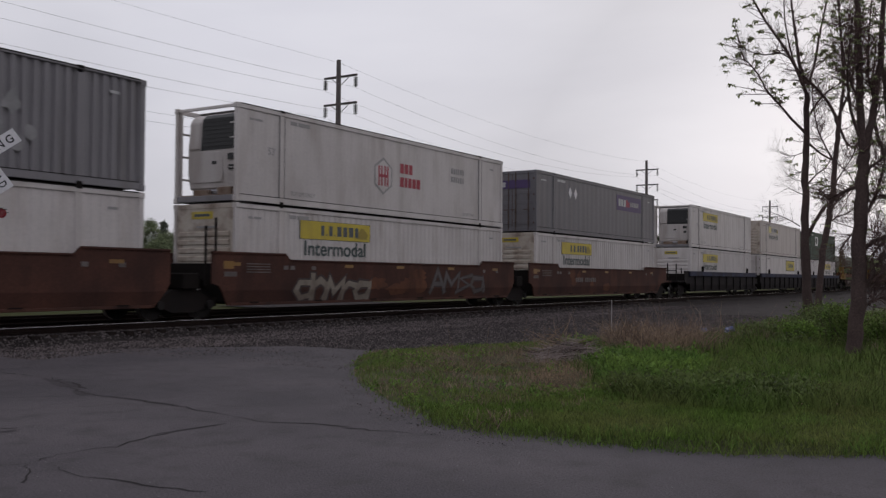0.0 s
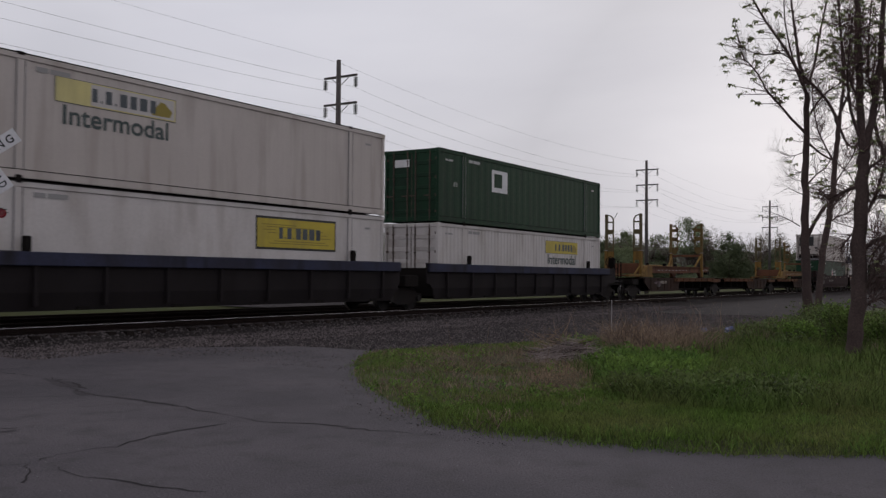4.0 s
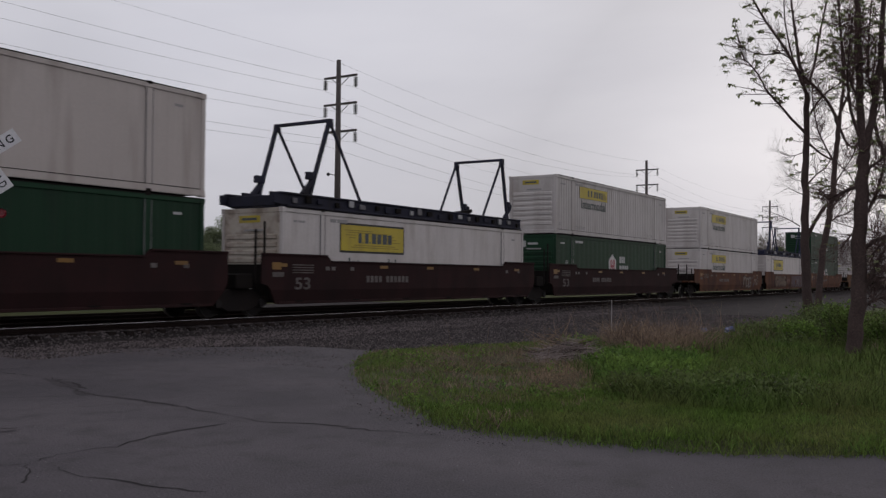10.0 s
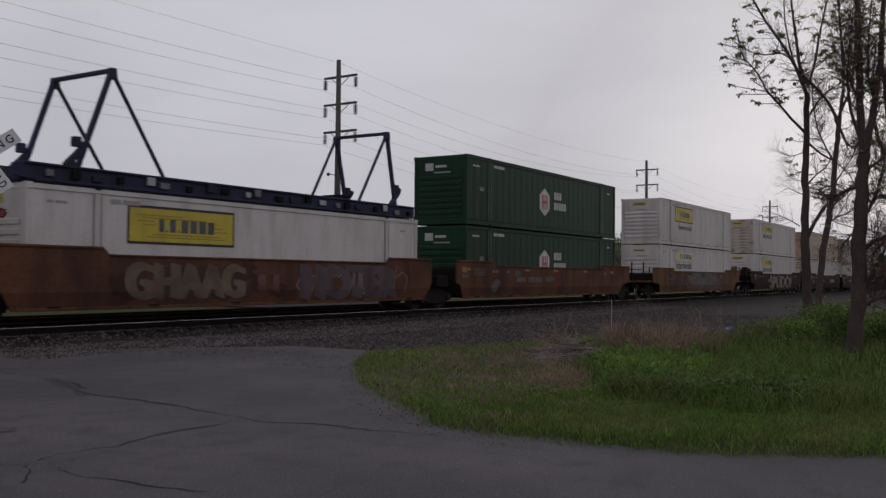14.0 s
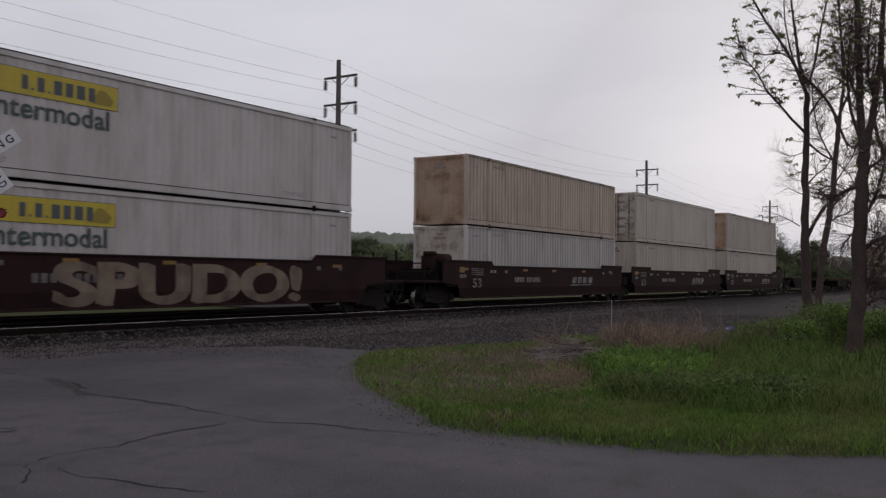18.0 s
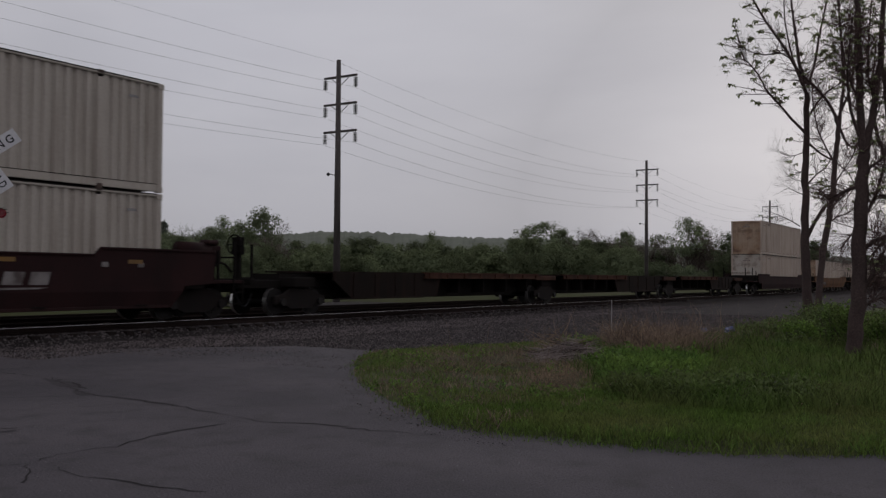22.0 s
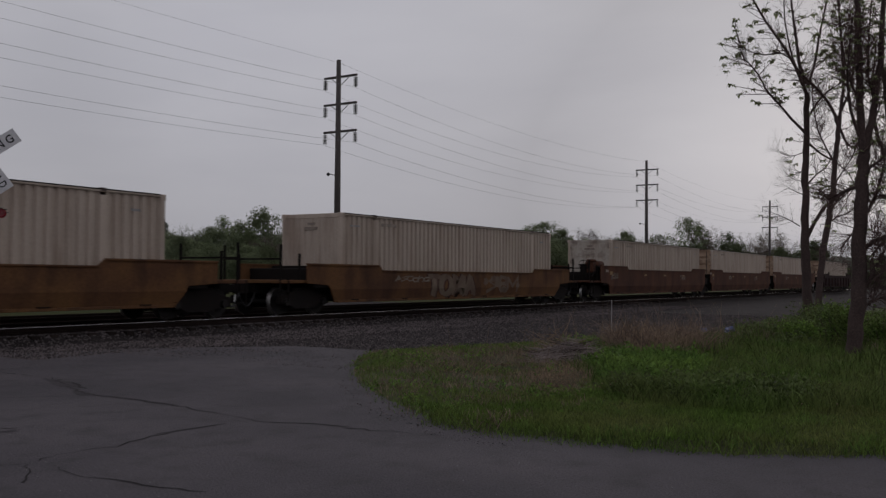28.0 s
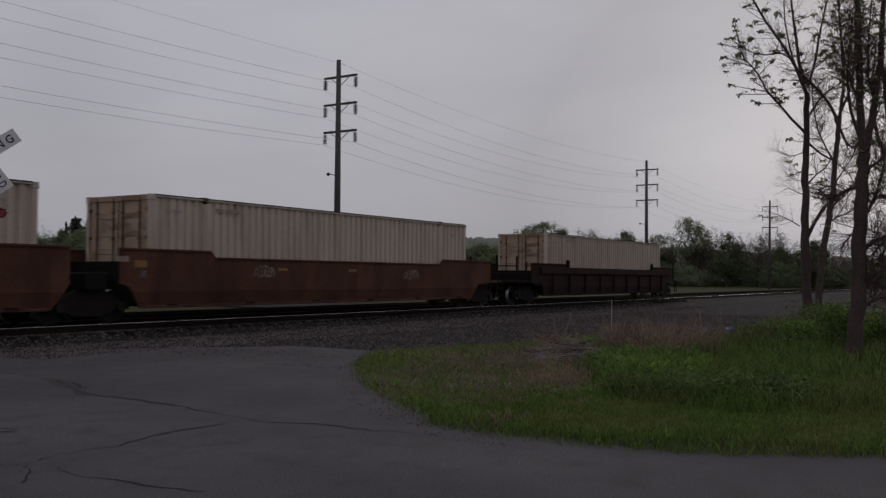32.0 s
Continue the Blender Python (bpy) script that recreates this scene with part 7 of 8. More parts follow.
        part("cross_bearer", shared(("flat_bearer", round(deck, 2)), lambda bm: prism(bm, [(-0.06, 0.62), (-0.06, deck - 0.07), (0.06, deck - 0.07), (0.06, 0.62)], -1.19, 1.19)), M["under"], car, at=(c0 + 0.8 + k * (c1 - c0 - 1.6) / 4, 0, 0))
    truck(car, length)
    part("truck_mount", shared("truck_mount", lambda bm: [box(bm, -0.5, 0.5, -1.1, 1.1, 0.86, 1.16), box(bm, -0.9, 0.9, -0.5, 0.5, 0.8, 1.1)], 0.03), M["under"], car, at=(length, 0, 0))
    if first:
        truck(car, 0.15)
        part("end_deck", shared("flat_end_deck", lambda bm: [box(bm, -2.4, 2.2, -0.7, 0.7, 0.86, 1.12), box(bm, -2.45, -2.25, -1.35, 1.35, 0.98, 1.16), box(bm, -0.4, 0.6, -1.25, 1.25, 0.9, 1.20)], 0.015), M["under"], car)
        brake_stand(car, -2.35, -0.75, 1.12)
        for y in (-1.3, 1.3):
            part("grab_post", shared("flat_grab_post", lambda bm: box(bm, -0.03, 0.03, -0.03, 0.03, 0, 1.05)), M["under"], car, at=(-2.35, y, 1.12))
        coupler(car, -1.6, -1)
    if last:
        part("end_deck", shared("flat_end_deck_rear", lambda bm: [box(bm, -2.2, 1.6, -0.7, 0.7, 0.86, 1.12), box(bm, 1.45, 1.62, -1.35, 1.35, 0.98, 1.16)], 0.015), M["under"], car, at=(length, 0, 0))
        for y in (-1.3, 1.3):
            part("grab_post", shared("flat_grab_post", lambda bm: None), M["under"], car, at=(length + 1.5, y, 1.12))
        coupler(car, length + 1.45, 1)
    return car


def brake_stand(car, x, y, z):
    """A hand brake: a spoked wheel on a gear box at the head of a post."""
    n = 18
    wheel = bmesh.new()
    ring = [Vector((x - 0.16, y + 0.29 * math.cos(2 * math.pi * i / n), z + 1.05 + 0.29 * math.sin(2 * math.pi * i / n))) for i in range(n)]
    for i in range(n):
        bar(wheel, ring[i], ring[(i + 1) % n], 0.022, 6)
    for i in range(0, n, 3):
        bar(wheel, ring[i], (x - 0.16, y, z + 1.05), 0.016, 5)
    stand = part("brake_post", shared("brake_post", lambda bm: [box(bm, -0.07, 0.07, -0.09, 0.09, 0, 0.8), box(bm, -0.10, 0.10, -0.17, 0.17, 0.75, 1.28)], 0.02), M["under"], car, at=(x, y, z))
    ob = part("brake_wheel", wheel, M["under"], car, "dark iron spoked hand brake wheel")
    return stand, ob


def rack_post(bm, s, z0, z1):
    """A ladder-like upright: a heavy outer post and a thin inner one joined by plates."""
    o, i = s * 1.02, s * 0.62
    box(bm, -0.09, 0.09, min(o, o + s * 0.14), max(o, o + s * 0.14), z0, z1)
    box(bm, -0.04, 0.04, min(i, i + s * 0.07), max(i, i + s * 0.07), z0, z1 - 0.30)
    beam(bm, (0, i + s * 0.03, z1 - 0.32), (0, i + s * 0.18, z1 - 0.10), 0.07, 0.06)
    beam(bm, (0, i + s * 0.16, z1 - 0.11), (0, o, z1 - 0.04), 0.07, 0.06)
    for a, b in ((z0, z0 + 0.22), (z0 + (z1 - z0) * 0.46, z0 + (z1 - z0) * 0.46 + 0.26), (z1 - 0.52, z1 - 0.44)):
        box(bm, -0.03, 0.03, min(i, o), max(i, o), a, b)
    for k in (0.16, 0.21, 0.58):
        zz = z0 + (z1 - z0) * k
        bar(bm, (0, i, zz), (0, o, zz), 0.02, 6)


def plate_across(bm, outline, x0, x1):
    """An outline in y and z, given depth from x0 to x1."""
    a = [bm.verts.new((x0, y, z)) for y, z in outline]
    b = [bm.verts.new((x1, y, z)) for y, z in outline]
    n = len(outline)
    bm.faces.new(a)
    bm.faces.new(b[::-1])
    for i in range(n):
        j = (i + 1) % n
        bm.faces.new((a[j], a[i], b[i], b[j]))


def rear_post(bm, s, z0, z1):
    """An upright with a plate cut into windows, a chamfered head and foot and small hooks on its inner edge."""
    o, i = s * 1.04, s * 0.60
    box(bm, -0.10, 0.10, min(o, o + s * 0.15), max(o, o + s * 0.15), z0, z1)
    h = z1 - z0
    plate_across(bm, [(o, z1 - 0.10), (o, z1 - 0.16), (i + s * 0.20, z1 - 0.20), (i + s * 0.16, z1 - 0.08)], -0.02, 0.02)
    plate_across(bm, [(o, z1 - 0.36), (o, z1 - 0.58), (i, z1 - 0.58), (i, z1 - 0.30), (i + s * 0.16, z1 - 0.10), (i + s * 0.22, z1 - 0.16), (i + s * 0.13, z1 - 0.34)], -0.02, 0.02)
    for a, b in ((0.43, 0.56), (0.17, 0.22)):
        box(bm, -0.02, 0.02, min(i, o), max(i, o), z0 + h * a, z0 + h * b)
    plate_across(bm, [(o, z0), (o, z0 + h * 0.19), (i, z0 + h * 0.19), (i, z0 + 0.26), (i + s * 0.18, z0)], -0.02, 0.02)
    box(bm, -0.03, 0.03, min(i, i + s * 0.06), max(i, i + s * 0.06), z0 + 0.2, z1 - 0.3)
    for k in (0.30, 0.36):
        bar(bm, (0, i, z0 + h * k), (0, o, z0 + h * k), 0.018, 6)
    for k in (0.42, 0.60, 0.80):
        plate_across(bm, [(i, z0 + h * k), (i - s * 0.12, z0 + h * k - 0.04), (i - s * 0.13, z0 + h * k + 0.02), (i, z0 + h * k + 0.12)], -0.03, 0.03)


def steel_rack(u, beam_paint):
    """A yellow cradle with two portals that stands on a flat car; u is its front portal."""
    r = rider("steel_rack", u, RAIL + 1.42, "yellow and rust-brown steel loading rack standing on a flat car", "rack", "racks on the flat cars")
    low = -0.06
    red, white, bp = M["tag_red"], M["faint_ink"], M[beam_paint]
    for s in (-1, 1):
        lb = part("long_beam", shared(("rack_long", s), lambda bm: [
            prism(bm, [(1.75, 0.22), (1.75, 0.58), (14.1, 0.63), (14.1, 0.36), (8.0, 0.22)], s * 0.98 - 0.02, s * 0.98 + 0.02),
            prism(bm, [(1.75, 0.56), (1.75, 0.61), (14.15, 0.66), (14.15, 0.61)], s * 0.98 - 0.11, s * 0.98 + 0.11),
            prism(bm, [(1.75, 0.19), (1.75, 0.24), (8.0, 0.24), (14.15, 0.38), (14.15, 0.33), (8.0, 0.19)], s * 0.98 - 0.11, s * 0.98 + 0.11)]), bp, r)
        for k in range(20):
            x = 3.1 + k * 0.345 if k < 19 else 12.9
            part("reflector", shared(("rack_reflector", s), lambda bm: box(bm, -0.115, 0.115, min(s * 1.003, s * 1.012), max(s * 1.003, s * 1.012), -0.03, 0.03)), white if k % 2 else red, lb, at=(x, 0, 0.34 + 0.010 * (x - 3)))
        for x in (12.6, 13.3, 13.75):
            part("reflector", shared(("rack_reflector", s), lambda bm: None), white, lb, at=(x, 0, 0.46))
        part("pedestal", shared(("rack_pedestal", s), lambda bm: prism(bm, [(0.55, 0.02), (0.55, 0.14), (1.05, 0.55), (1.35, 0.66), (1.9, 0.60), (2.0, 0.16), (1.8, 0.02)], s * 1.0 - 0.12, s * 1.0 + 0.12), 0.012), M["rack_yellow"], r)
        part("pedestal_knob", shared(("rack_knob", s), lambda bm: box(bm, 1.3, 1.5, s * 1.0 - 0.08, s * 1.0 + 0.08, 0.66, 0.78), 0.02), M["under"], r)
        for x in (4.7, 6.77):
            part("stub", shared(("rack_stub", s), lambda bm: box(bm, -0.11, 0.11, s * 0.95 - 0.10, s * 0.95 + 0.10, 0.60, 0.80), 0.015), M["under"], r, at=(x, 0, 0))
        part("foot_block", shared(("rack_foot_block", s), lambda bm: box(bm, 13.45, 14.05, s * 0.98 - 0.13, s * 0.98 + 0.13, 0.13, 0.36), 0.015), M["under"], r)
        part("foot_block", shared(("rack_lug", s), lambda bm: prism(bm, [(11.6, 0.30), (12.6, 0.32), (12.45, 0.0), (12.2, -0.10), (11.9, 0.0)], s * 0.98 - 0.10, s * 0.98 + 0.10), 0.015), bp, r)
        part("foot_beam", shared(("rack_foot", s), lambda bm: prism(bm, [(-2.1, low), (-2.1, low + 0.13), (0.9, low + 0.18), (2.0, low + 0.12), (2.0, low)], s * 1.05 - 0.09, s * 1.05 + 0.09)), M["rack_yellow"], r)
        part("shoe", shared(("rack_shoe", s), lambda bm: box(bm, -0.35, 0.35, s * 1.0 - 0.14, s * 1.0 + 0.14, -0.11, low), 0.01), M["under"], r)
        part("shoe", shared(("rack_shoe", s), lambda bm: None), M["under"], r, at=(12.15, 0, 0))
        part("tube", shared(("rack_tube", s), lambda bm: bar(bm, (3.0, s * 0.5, 0.66), (8.8, s * 0.5, 0.62), 0.06, 10)), M["rack_yellow"], r)
        # front portal
        part("lower_post", shared(("rack_lower", s), lambda bm: [box(bm, -0.13, 0.13, min(s * 1.02, s * 1.18), max(s * 1.02, s * 1.18), -0.05, 1.50), box(bm, -0.03, 0.03, min(s * 0.62, s * 1.05), max(s * 0.62, s * 1.05), 0.95, 1.46), box(bm, -0.04, 0.04, min(s * 0.62, s * 0.70), max(s * 0.62, s * 0.70), 0.5, 1.46)], 0.010), M["rack_yellow"], r)
        part("cap", shared(("rack_cap", s), lambda bm: box(bm, -0.16, 0.16, min(s * 0.98, s * 1.22), max(s * 0.98, s * 1.22), 1.50, 1.54), 0.008), M["faint_grey"], r)
        part("brace", shared(("rack_brace", s), lambda bm: beam(bm, (-0.85, s * 1.0, low + 0.12), (-0.05, s * 1.06, 0.60), 0.07, 0.09)), M["rack_yellow"], r)
        part("upper_post", shared(("rack_upper", s), lambda bm: rack_post(bm, s, 1.46, 3.72)), M["rack_grey"], r)
        # rear portal
        part("lower_post", shared(("rack_lower_rear", s), lambda bm: box(bm, -0.12, 0.12, min(s * 1.03, s * 1.18), max(s * 1.03, s * 1.18), -0.05, 1.64), 0.012), M["rack_yellow"], r, at=(12.15, 0, 0))
        part("cap", shared(("rack_cap_rear", s), lambda bm: box(bm, -0.15, 0.15, min(s * 1.0, s * 1.22), max(s * 1.0, s * 1.22), 1.64, 1.68), 0.008), M["faint_grey"], r, at=(12.15, 0, 0))
        part("brace", shared(("rack_brace_rear", s), lambda bm: beam(bm, (-1.15, s * 0.95, 0.62), (-0.05, s * 1.05, 1.42), 0.09, 0.11)), M["rack_yellow"], r, at=(12.15, 0, 0))
        part("upper_post", shared(("rack_upper_rear", s), lambda bm: rear_post(bm, s, 1.6, 3.76)), M["rack_olive"], r, at=(12.15, 0, 0))
    part("rod", shared("rack_rod", lambda bm: bar(bm, (0, 0.62, 3.45), (0.1, 0.40, 3.85), 0.018, 6)), M["under"], r)
    part("cross_plate", shared("rack_cross", lambda bm: [box(bm, -0.06, 0.06, -1.02, 1.02, 0.12, 0.74), box(bm, -0.9, 0.1, -1.0, 1.0, low + 0.02, low + 0.10)], 0.02), M["rack_brown"], r)
    for x in (2.6, 6.8, 9.2, 13.4):
        part("cross_plate", shared("rack_cross_low", lambda bm: box(bm, -0.12, 0.12, -0.96, 0.96, 0.40, 0.58), 0.02), M["rack_brown"], r, at=(x, 0, 0))
    part("cross_beam", shared("rack_portal_beam", lambda bm: box(bm, -0.07, 0.07, -1.02, 1.02, 1.38, 1.54), 0.012), M["rack_brown"], r, at=(12.15, 0, 0))
    return r


def folded_rack(u, paint="rack_blue"):
    """A dark folded lifting frame stacked on top of a container whose front is at u."""
    rnd = random.Random(int(u))
    r = rider("lifting_frame", u, 0.89 + HGT + 0.022, "dark blue-black steel frame with two portals stacked on a container", "rack", "frames stacked on containers")
    for s in (-1, 1):
        part("long_beam", shared(("fold_long", s), lambda bm: [prism(bm, [(-0.25, 0.10), (-0.25, 0.40), (0.3, 0.46), (LEN - 0.05, 0.40), (LEN - 0.05, 0.05), (0.4, 0.05)], s * 1.12 - 0.05, s * 1.12 + 0.05), box(bm, 0.0, LEN - 0.1, s * 1.12 - 0.11, s * 1.12 + 0.11, 0.40, 0.46), box(bm, 0.3, LEN - 0.1, s * 1.12 - 0.11, s * 1.12 + 0.11, 0.02, 0.08), box(bm, 0.2, LEN - 0.4, s * 0.6 - 0.06, s * 0.6 + 0.06, 0.10, 0.5)], 0.01), M[paint], r)
        for k in range(22):
            part("side_bracket", shared(("fold_bracket", k % 3), lambda bm: box(bm, -0.10 - 0.06 * (k % 3), 0.10, -0.03, 0.03, 0, 0.16 + 0.06 * (k % 2)), 0.008), M[("slate_box", "under", "rack_blue", "under", "galv")[k % 5]], r, at=(0.7 + k * 0.71 + rnd.uniform(-0.15, 0.15), s * 1.225, 0.10 + rnd.uniform(0, 0.1)))
        for x, xt, xb in ((1.42, 2.40, 4.25), (14.95, 14.3, 12.65)):
            part("leg", shared(("fold_leg", s, x), lambda bm: beam(bm, (x, s * 1.12, 0.3), (xt, s * 1.16, 3.02), 0.12, 0.11)), M[paint], r)
            part("brace", shared(("fold_brace", s, x), lambda bm: beam(bm, (xb, s * 1.12, 0.3), (xt, s * 1.16, 2.98), 0.075, 0.075)), M[paint], r)
            part("hinge", shared(("fold_hinge", s, x), lambda bm: [disc(bm, (x - 0.16, s * 1.12, 0.55), (0, 1, 0), 0.11, 0.18, 10), beam(bm, (x - 0.3, s * 1.12, 0.45), (x + 0.22, s * 1.12, 0.98), 0.16, 0.14), disc(bm, (x + 0.22, s * 1.10, 1.02), (0, 1, 0), 0.09, 0.16, 10), box(bm, x - 0.1, x + 0.12, s * 1.12 - 0.09, s * 1.12 + 0.09, 0.95, 1.2)], 0.02), M[paint], r)
            part("gusset", shared(("fold_gusset", s, x), lambda bm: prism(bm, [(xt - 0.12, 2.78), (xt + 0.14, 2.78), (xt + 0.10, 3.06), (xt - 0.08, 3.06)], s * 1.16 - 0.08, s * 1.16 + 0.08), 0.01), M[paint], r)
    for x in (2.40, 14.3):
        part("cross_beam", shared("fold_top", lambda bm: box(bm, -0.06, 0.06, -1.24, 1.24, 2.95, 3.06), 0.015), M[paint], r, at=(x, 0, 0))
    for k in range(8):
        part("cross_beam", shared("fold_cross", lambda bm: box(bm, -0.12, 0.12, -1.02, 1.02, 0.03, 0.36), 0.01), M[paint], r, at=(0.1 + k * (LEN - 0.5) / 7, 0, 0))
    for k in range(3):
        part("folded_arm", shared(("fold_arm", k), lambda bm: beam(bm, (0, -0.5 + 0.3 * k, 0.52), (0.9, -0.45 + 0.3 * k, 0.62 + 0.08 * k), 0.12, 0.14)), M["under"], r, at=(11.6 + 0.7 * k, 0, 0))
    return r


# ---- marks painted on the cars ----
SIDE = -1.476


def car_plate(car, x0, x1, z0, z1, material, name="lettering_bar", y=SIDE):
    part(name, panel(x0, x1, z0 - RAIL, z1 - RAIL, y, 0.003), material, car)


def stencils(number=True, logo=False, big=False, dots=True):
    """Data plates, reflectors and stencilled lines."""
    ink = M["car_ink" if logo else "stencil"]

    def draw(car):
        for x in (-0.4, 4.9, 7.9, 11.4, LEN - 1.2):
            car_plate(car, x, x + 0.45, 1.93, 2.03, M["reflector"], "reflector")
        car_plate(car, -0.62, -0.22, 1.84, 2.06, M["reflector"], "reflector")
        car_plate(car, -0.6, -0.1, 1.62, 1.76, ink)
        for k in range(4):
            car_plate(car, 0.3, 1.3, 1.98 - k * 0.08, 2.01 - k * 0.08, ink)
        for x in (1.9, 2.2, 3.2, LEN - 2.0, LEN - 0.9):
            car_plate(car, x, x + 0.2, 1.84, 1.96, ink)
        if number:
            x = 4.1
            for w in (0.2, 0.2, 0.2, 0.2, 0.0, 0.2, 0.2, 0.2, 0.2, 0.2, 0.2):
                if w:
                    car_plate(car, x, x + w * 0.85, 1.45, 1.67, ink)
                x += w + 0.04 if w else 0.2
        if big:
            part("lettering", text_mesh("53", 0.36, 0.72), ink, car, at=(0.42, SIDE - 0.004, 1.24 - RAIL))
        if logo:
            prism_bm = bmesh.new()
            for k in range(4):
                x = 10.2 + k * 0.66
                prism(prism_bm, [(x, 1.40 - RAIL), (x + 0.5, 1.40 - RAIL), (x + 0.58, 1.70 - RAIL), (x + 0.08, 1.70 - RAIL)], SIDE - 0.003, SIDE)
            prism(prism_bm, [(9.9, 1.27 - RAIL), (12.4, 1.30 - RAIL), (12.7, 1.34 - RAIL), (10.1, 1.33 - RAIL)], SIDE - 0.003, SIDE)
            part("logo", prism_bm, ink, car, "pale slanted company mark")
    return draw


def bend_in(bm):
    """Lay marks onto the side plate, which leans in below its bend."""
    z = 1.22 - RAIL
    bmesh.ops.bisect_plane(bm, geom=bm.verts[:] + bm.edges[:] + bm.faces[:], plane_co=(0, 0, z), plane_no=(0, 0, 1))
    for v in bm.verts:
        if v.co.z < z:
            v.co.y += (z - v.co.z) / 0.43 * 0.10
    return bm


# strokes that sprayed letter forms are made of, in a unit square
STROKES = (
    (((0.0, 0.0), (0.1, 1.0)), ((0.1, 0.55), (0.5, 0.78), (0.8, 0.55), (0.75, 0.0))),
    (((0.8, 0.7), (0.2, 0.72), (0.0, 0.35), (0.3, 0.0), (0.75, 0.12), (0.85, 0.75), (0.9, 0.0)),),
    (((0.05, 0.0), (0.08, 0.8)), ((0.08, 0.45), (0.4, 0.85), (0.85, 0.72))),
    (((0.85, 0.95), (0.1, 0.78), (0.75, 0.42), (0.0, 0.02)),),
    (((0.0, 0.0), (0.42, 1.0), (0.85, 0.0)), ((0.2, 0.38), (0.68, 0.38))),
    (((0.85, 0.85), (0.3, 1.0), (0.0, 0.5), (0.3, 0.0), (0.85, 0.15), (0.85, 0.5), (0.5, 0.5)),),
    (((0.0, 0.05), (0.05, 0.9), (0.45, 0.35), (0.85, 0.95), (0.9, 0.0)),))


def stroke_band(bm, pts, width, y, rnd):
    """One sprayed stroke as a flat band with a mitred, slightly uneven edge."""
    n = len(pts)
    left, right = [], []
    for i, q in enumerate(pts):
        d0 = (q - pts[i - 1]).normalized() if i else (pts[1] - q).normalized()
        d1 = (pts[i + 1] - q).normalized() if i < n - 1 else d0
        d = (d0 + d1).normalized() if (d0 + d1).length > 0.2 else d0
        k = width * rnd.uniform(0.8, 1.15) / 2 / max(0.55, abs(d.dot(d0)))
        e = q + d * (width * 0.3 if i == n - 1 else -width * 0.3 if i == 0 else 0)
        for side, sgn in ((left, 1), (right, -1)):
            side.append(bm.verts.new((e.x - d.y * k * sgn, y, min(2.13, max(0.80, e.y + d.x * k * sgn)) - RAIL)))
    for i in range(n - 1):
        bm.faces.new((left[i], left[i + 1], right[i + 1], right[i]))


def scrawl(x0, x1, z0, z1, letters, material, seed, fat=0.12, edge=True):
    """A sprayed tag: crowded, leaning strokes with a dark outline and a worn fill; no real letters."""
    def draw(car):
        rnd = random.Random(seed)
        w, h = (x1 - x0) / letters, z1 - z0
        for k in range(letters):
            form = rnd.choice(STROKES)
            lean, lift, tall = rnd.uniform(-0.1, 0.3), rnd.uniform(-0.06, 0.06) * h, rnd.uniform(0.8, 1.05)
            layers = ((fat * 1.7, "tag_dark", 0.0006), (fat, material, 0.0022)) if edge and fat > 0.07 else ((fat, material, 0.001),)
            for width, paint, off in layers:
                bm = bmesh.new()
                for n, line in enumerate(form):
                    pts = [Vector((x0 + w * (k - 0.05 + a * 1.2) + lean * (b - 0.5) * h, z0 + lift + (0.08 + 0.84 * b) * h * tall)) for a, b in line]
                    stroke_band(bm, pts, width, SIDE - off - 0.0003 * n - 0.0002 * (k % 4), random.Random(seed + k))
                part("graffiti", bend_in(bm), M[paint], car, "sprayed graffiti stroke")
    return draw


def reflectors(car):
    """Two plates over the truck and small yellow reflectors along the side."""
    car_plate(car, -0.62, -0.22, 1.84, 2.02, M["reflector"], "reflector")
    car_plate(car, -0.42, -0.24, 1.58, 1.76, M["stencil"])
    car_plate(car, -1.2, -0.8, 1.98, 2.12, M["smudge"])
    for x in (4.75, 8.2, 11.9):
        car_plate(car, x, x + 0.42, 1.80, 1.89, M["reflector"], "reflector")


def blotches(x0, x1, count, material, seed, z0=0.95, z1=2.05, size=0.6):
    """Patches of sprayed or faded paint with ragged edges."""
    def draw(car):
        rnd = random.Random(seed)
        for k in range(count):
            bm = bmesh.new()
            cx, cz = rnd.uniform(x0, x1), rnd.uniform(z0 + 0.2, z1 - 0.2)
            n = 18
            w, h = size * rnd.uniform(0.6, 1.5), size * rnd.uniform(0.3, 0.7)
            vs = []
            for i in range(n):
                a = 2 * math.pi * i / n
                q = rnd.uniform(0.65, 1.1)
                vs.append(bm.verts.new((cx + math.cos(a) * w * q, SIDE - 0.0004 - 0.0004 * (k % 7), min(2.1, max(0.87, cz + math.sin(a) * h * q)) - RAIL)))
            bm.faces.new(vs)
            part("paint_patch", bend_in(bm), M[material], car, "patchy sprayed paint")
    return draw


def tag_word(words, x, z, height, width, material, edge=None):
    """Big sprayed letters, fattened, with an optional dark edge."""
    def draw(car):
        layers = [(0.0, 0.0, 0.004), (0.10, -0.03, 0.0035), (-0.10, 0.03, 0.0030)]
        if edge:
            layers += [(0.19, -0.06, 0.0016), (-0.19, 0.05, 0.0012)]
        for dx, dz, off in layers:
            bm = bmesh.new()
            bm.from_mesh(text_mesh(words, height, width))
            for v in bm.verts:
                v.co += Vector((x + dx, SIDE - off, z + dz - RAIL))
            part("graffiti", bend_in(bm), M[edge if edge and abs(dx) > 0.15 else material], car, "large sprayed letters")
    return draw


# ---- the consist, front to rear ----
W = (3.08, 1.43, 3.22)      # place and width of the word under a wide sign
# rust-brown three-unit car
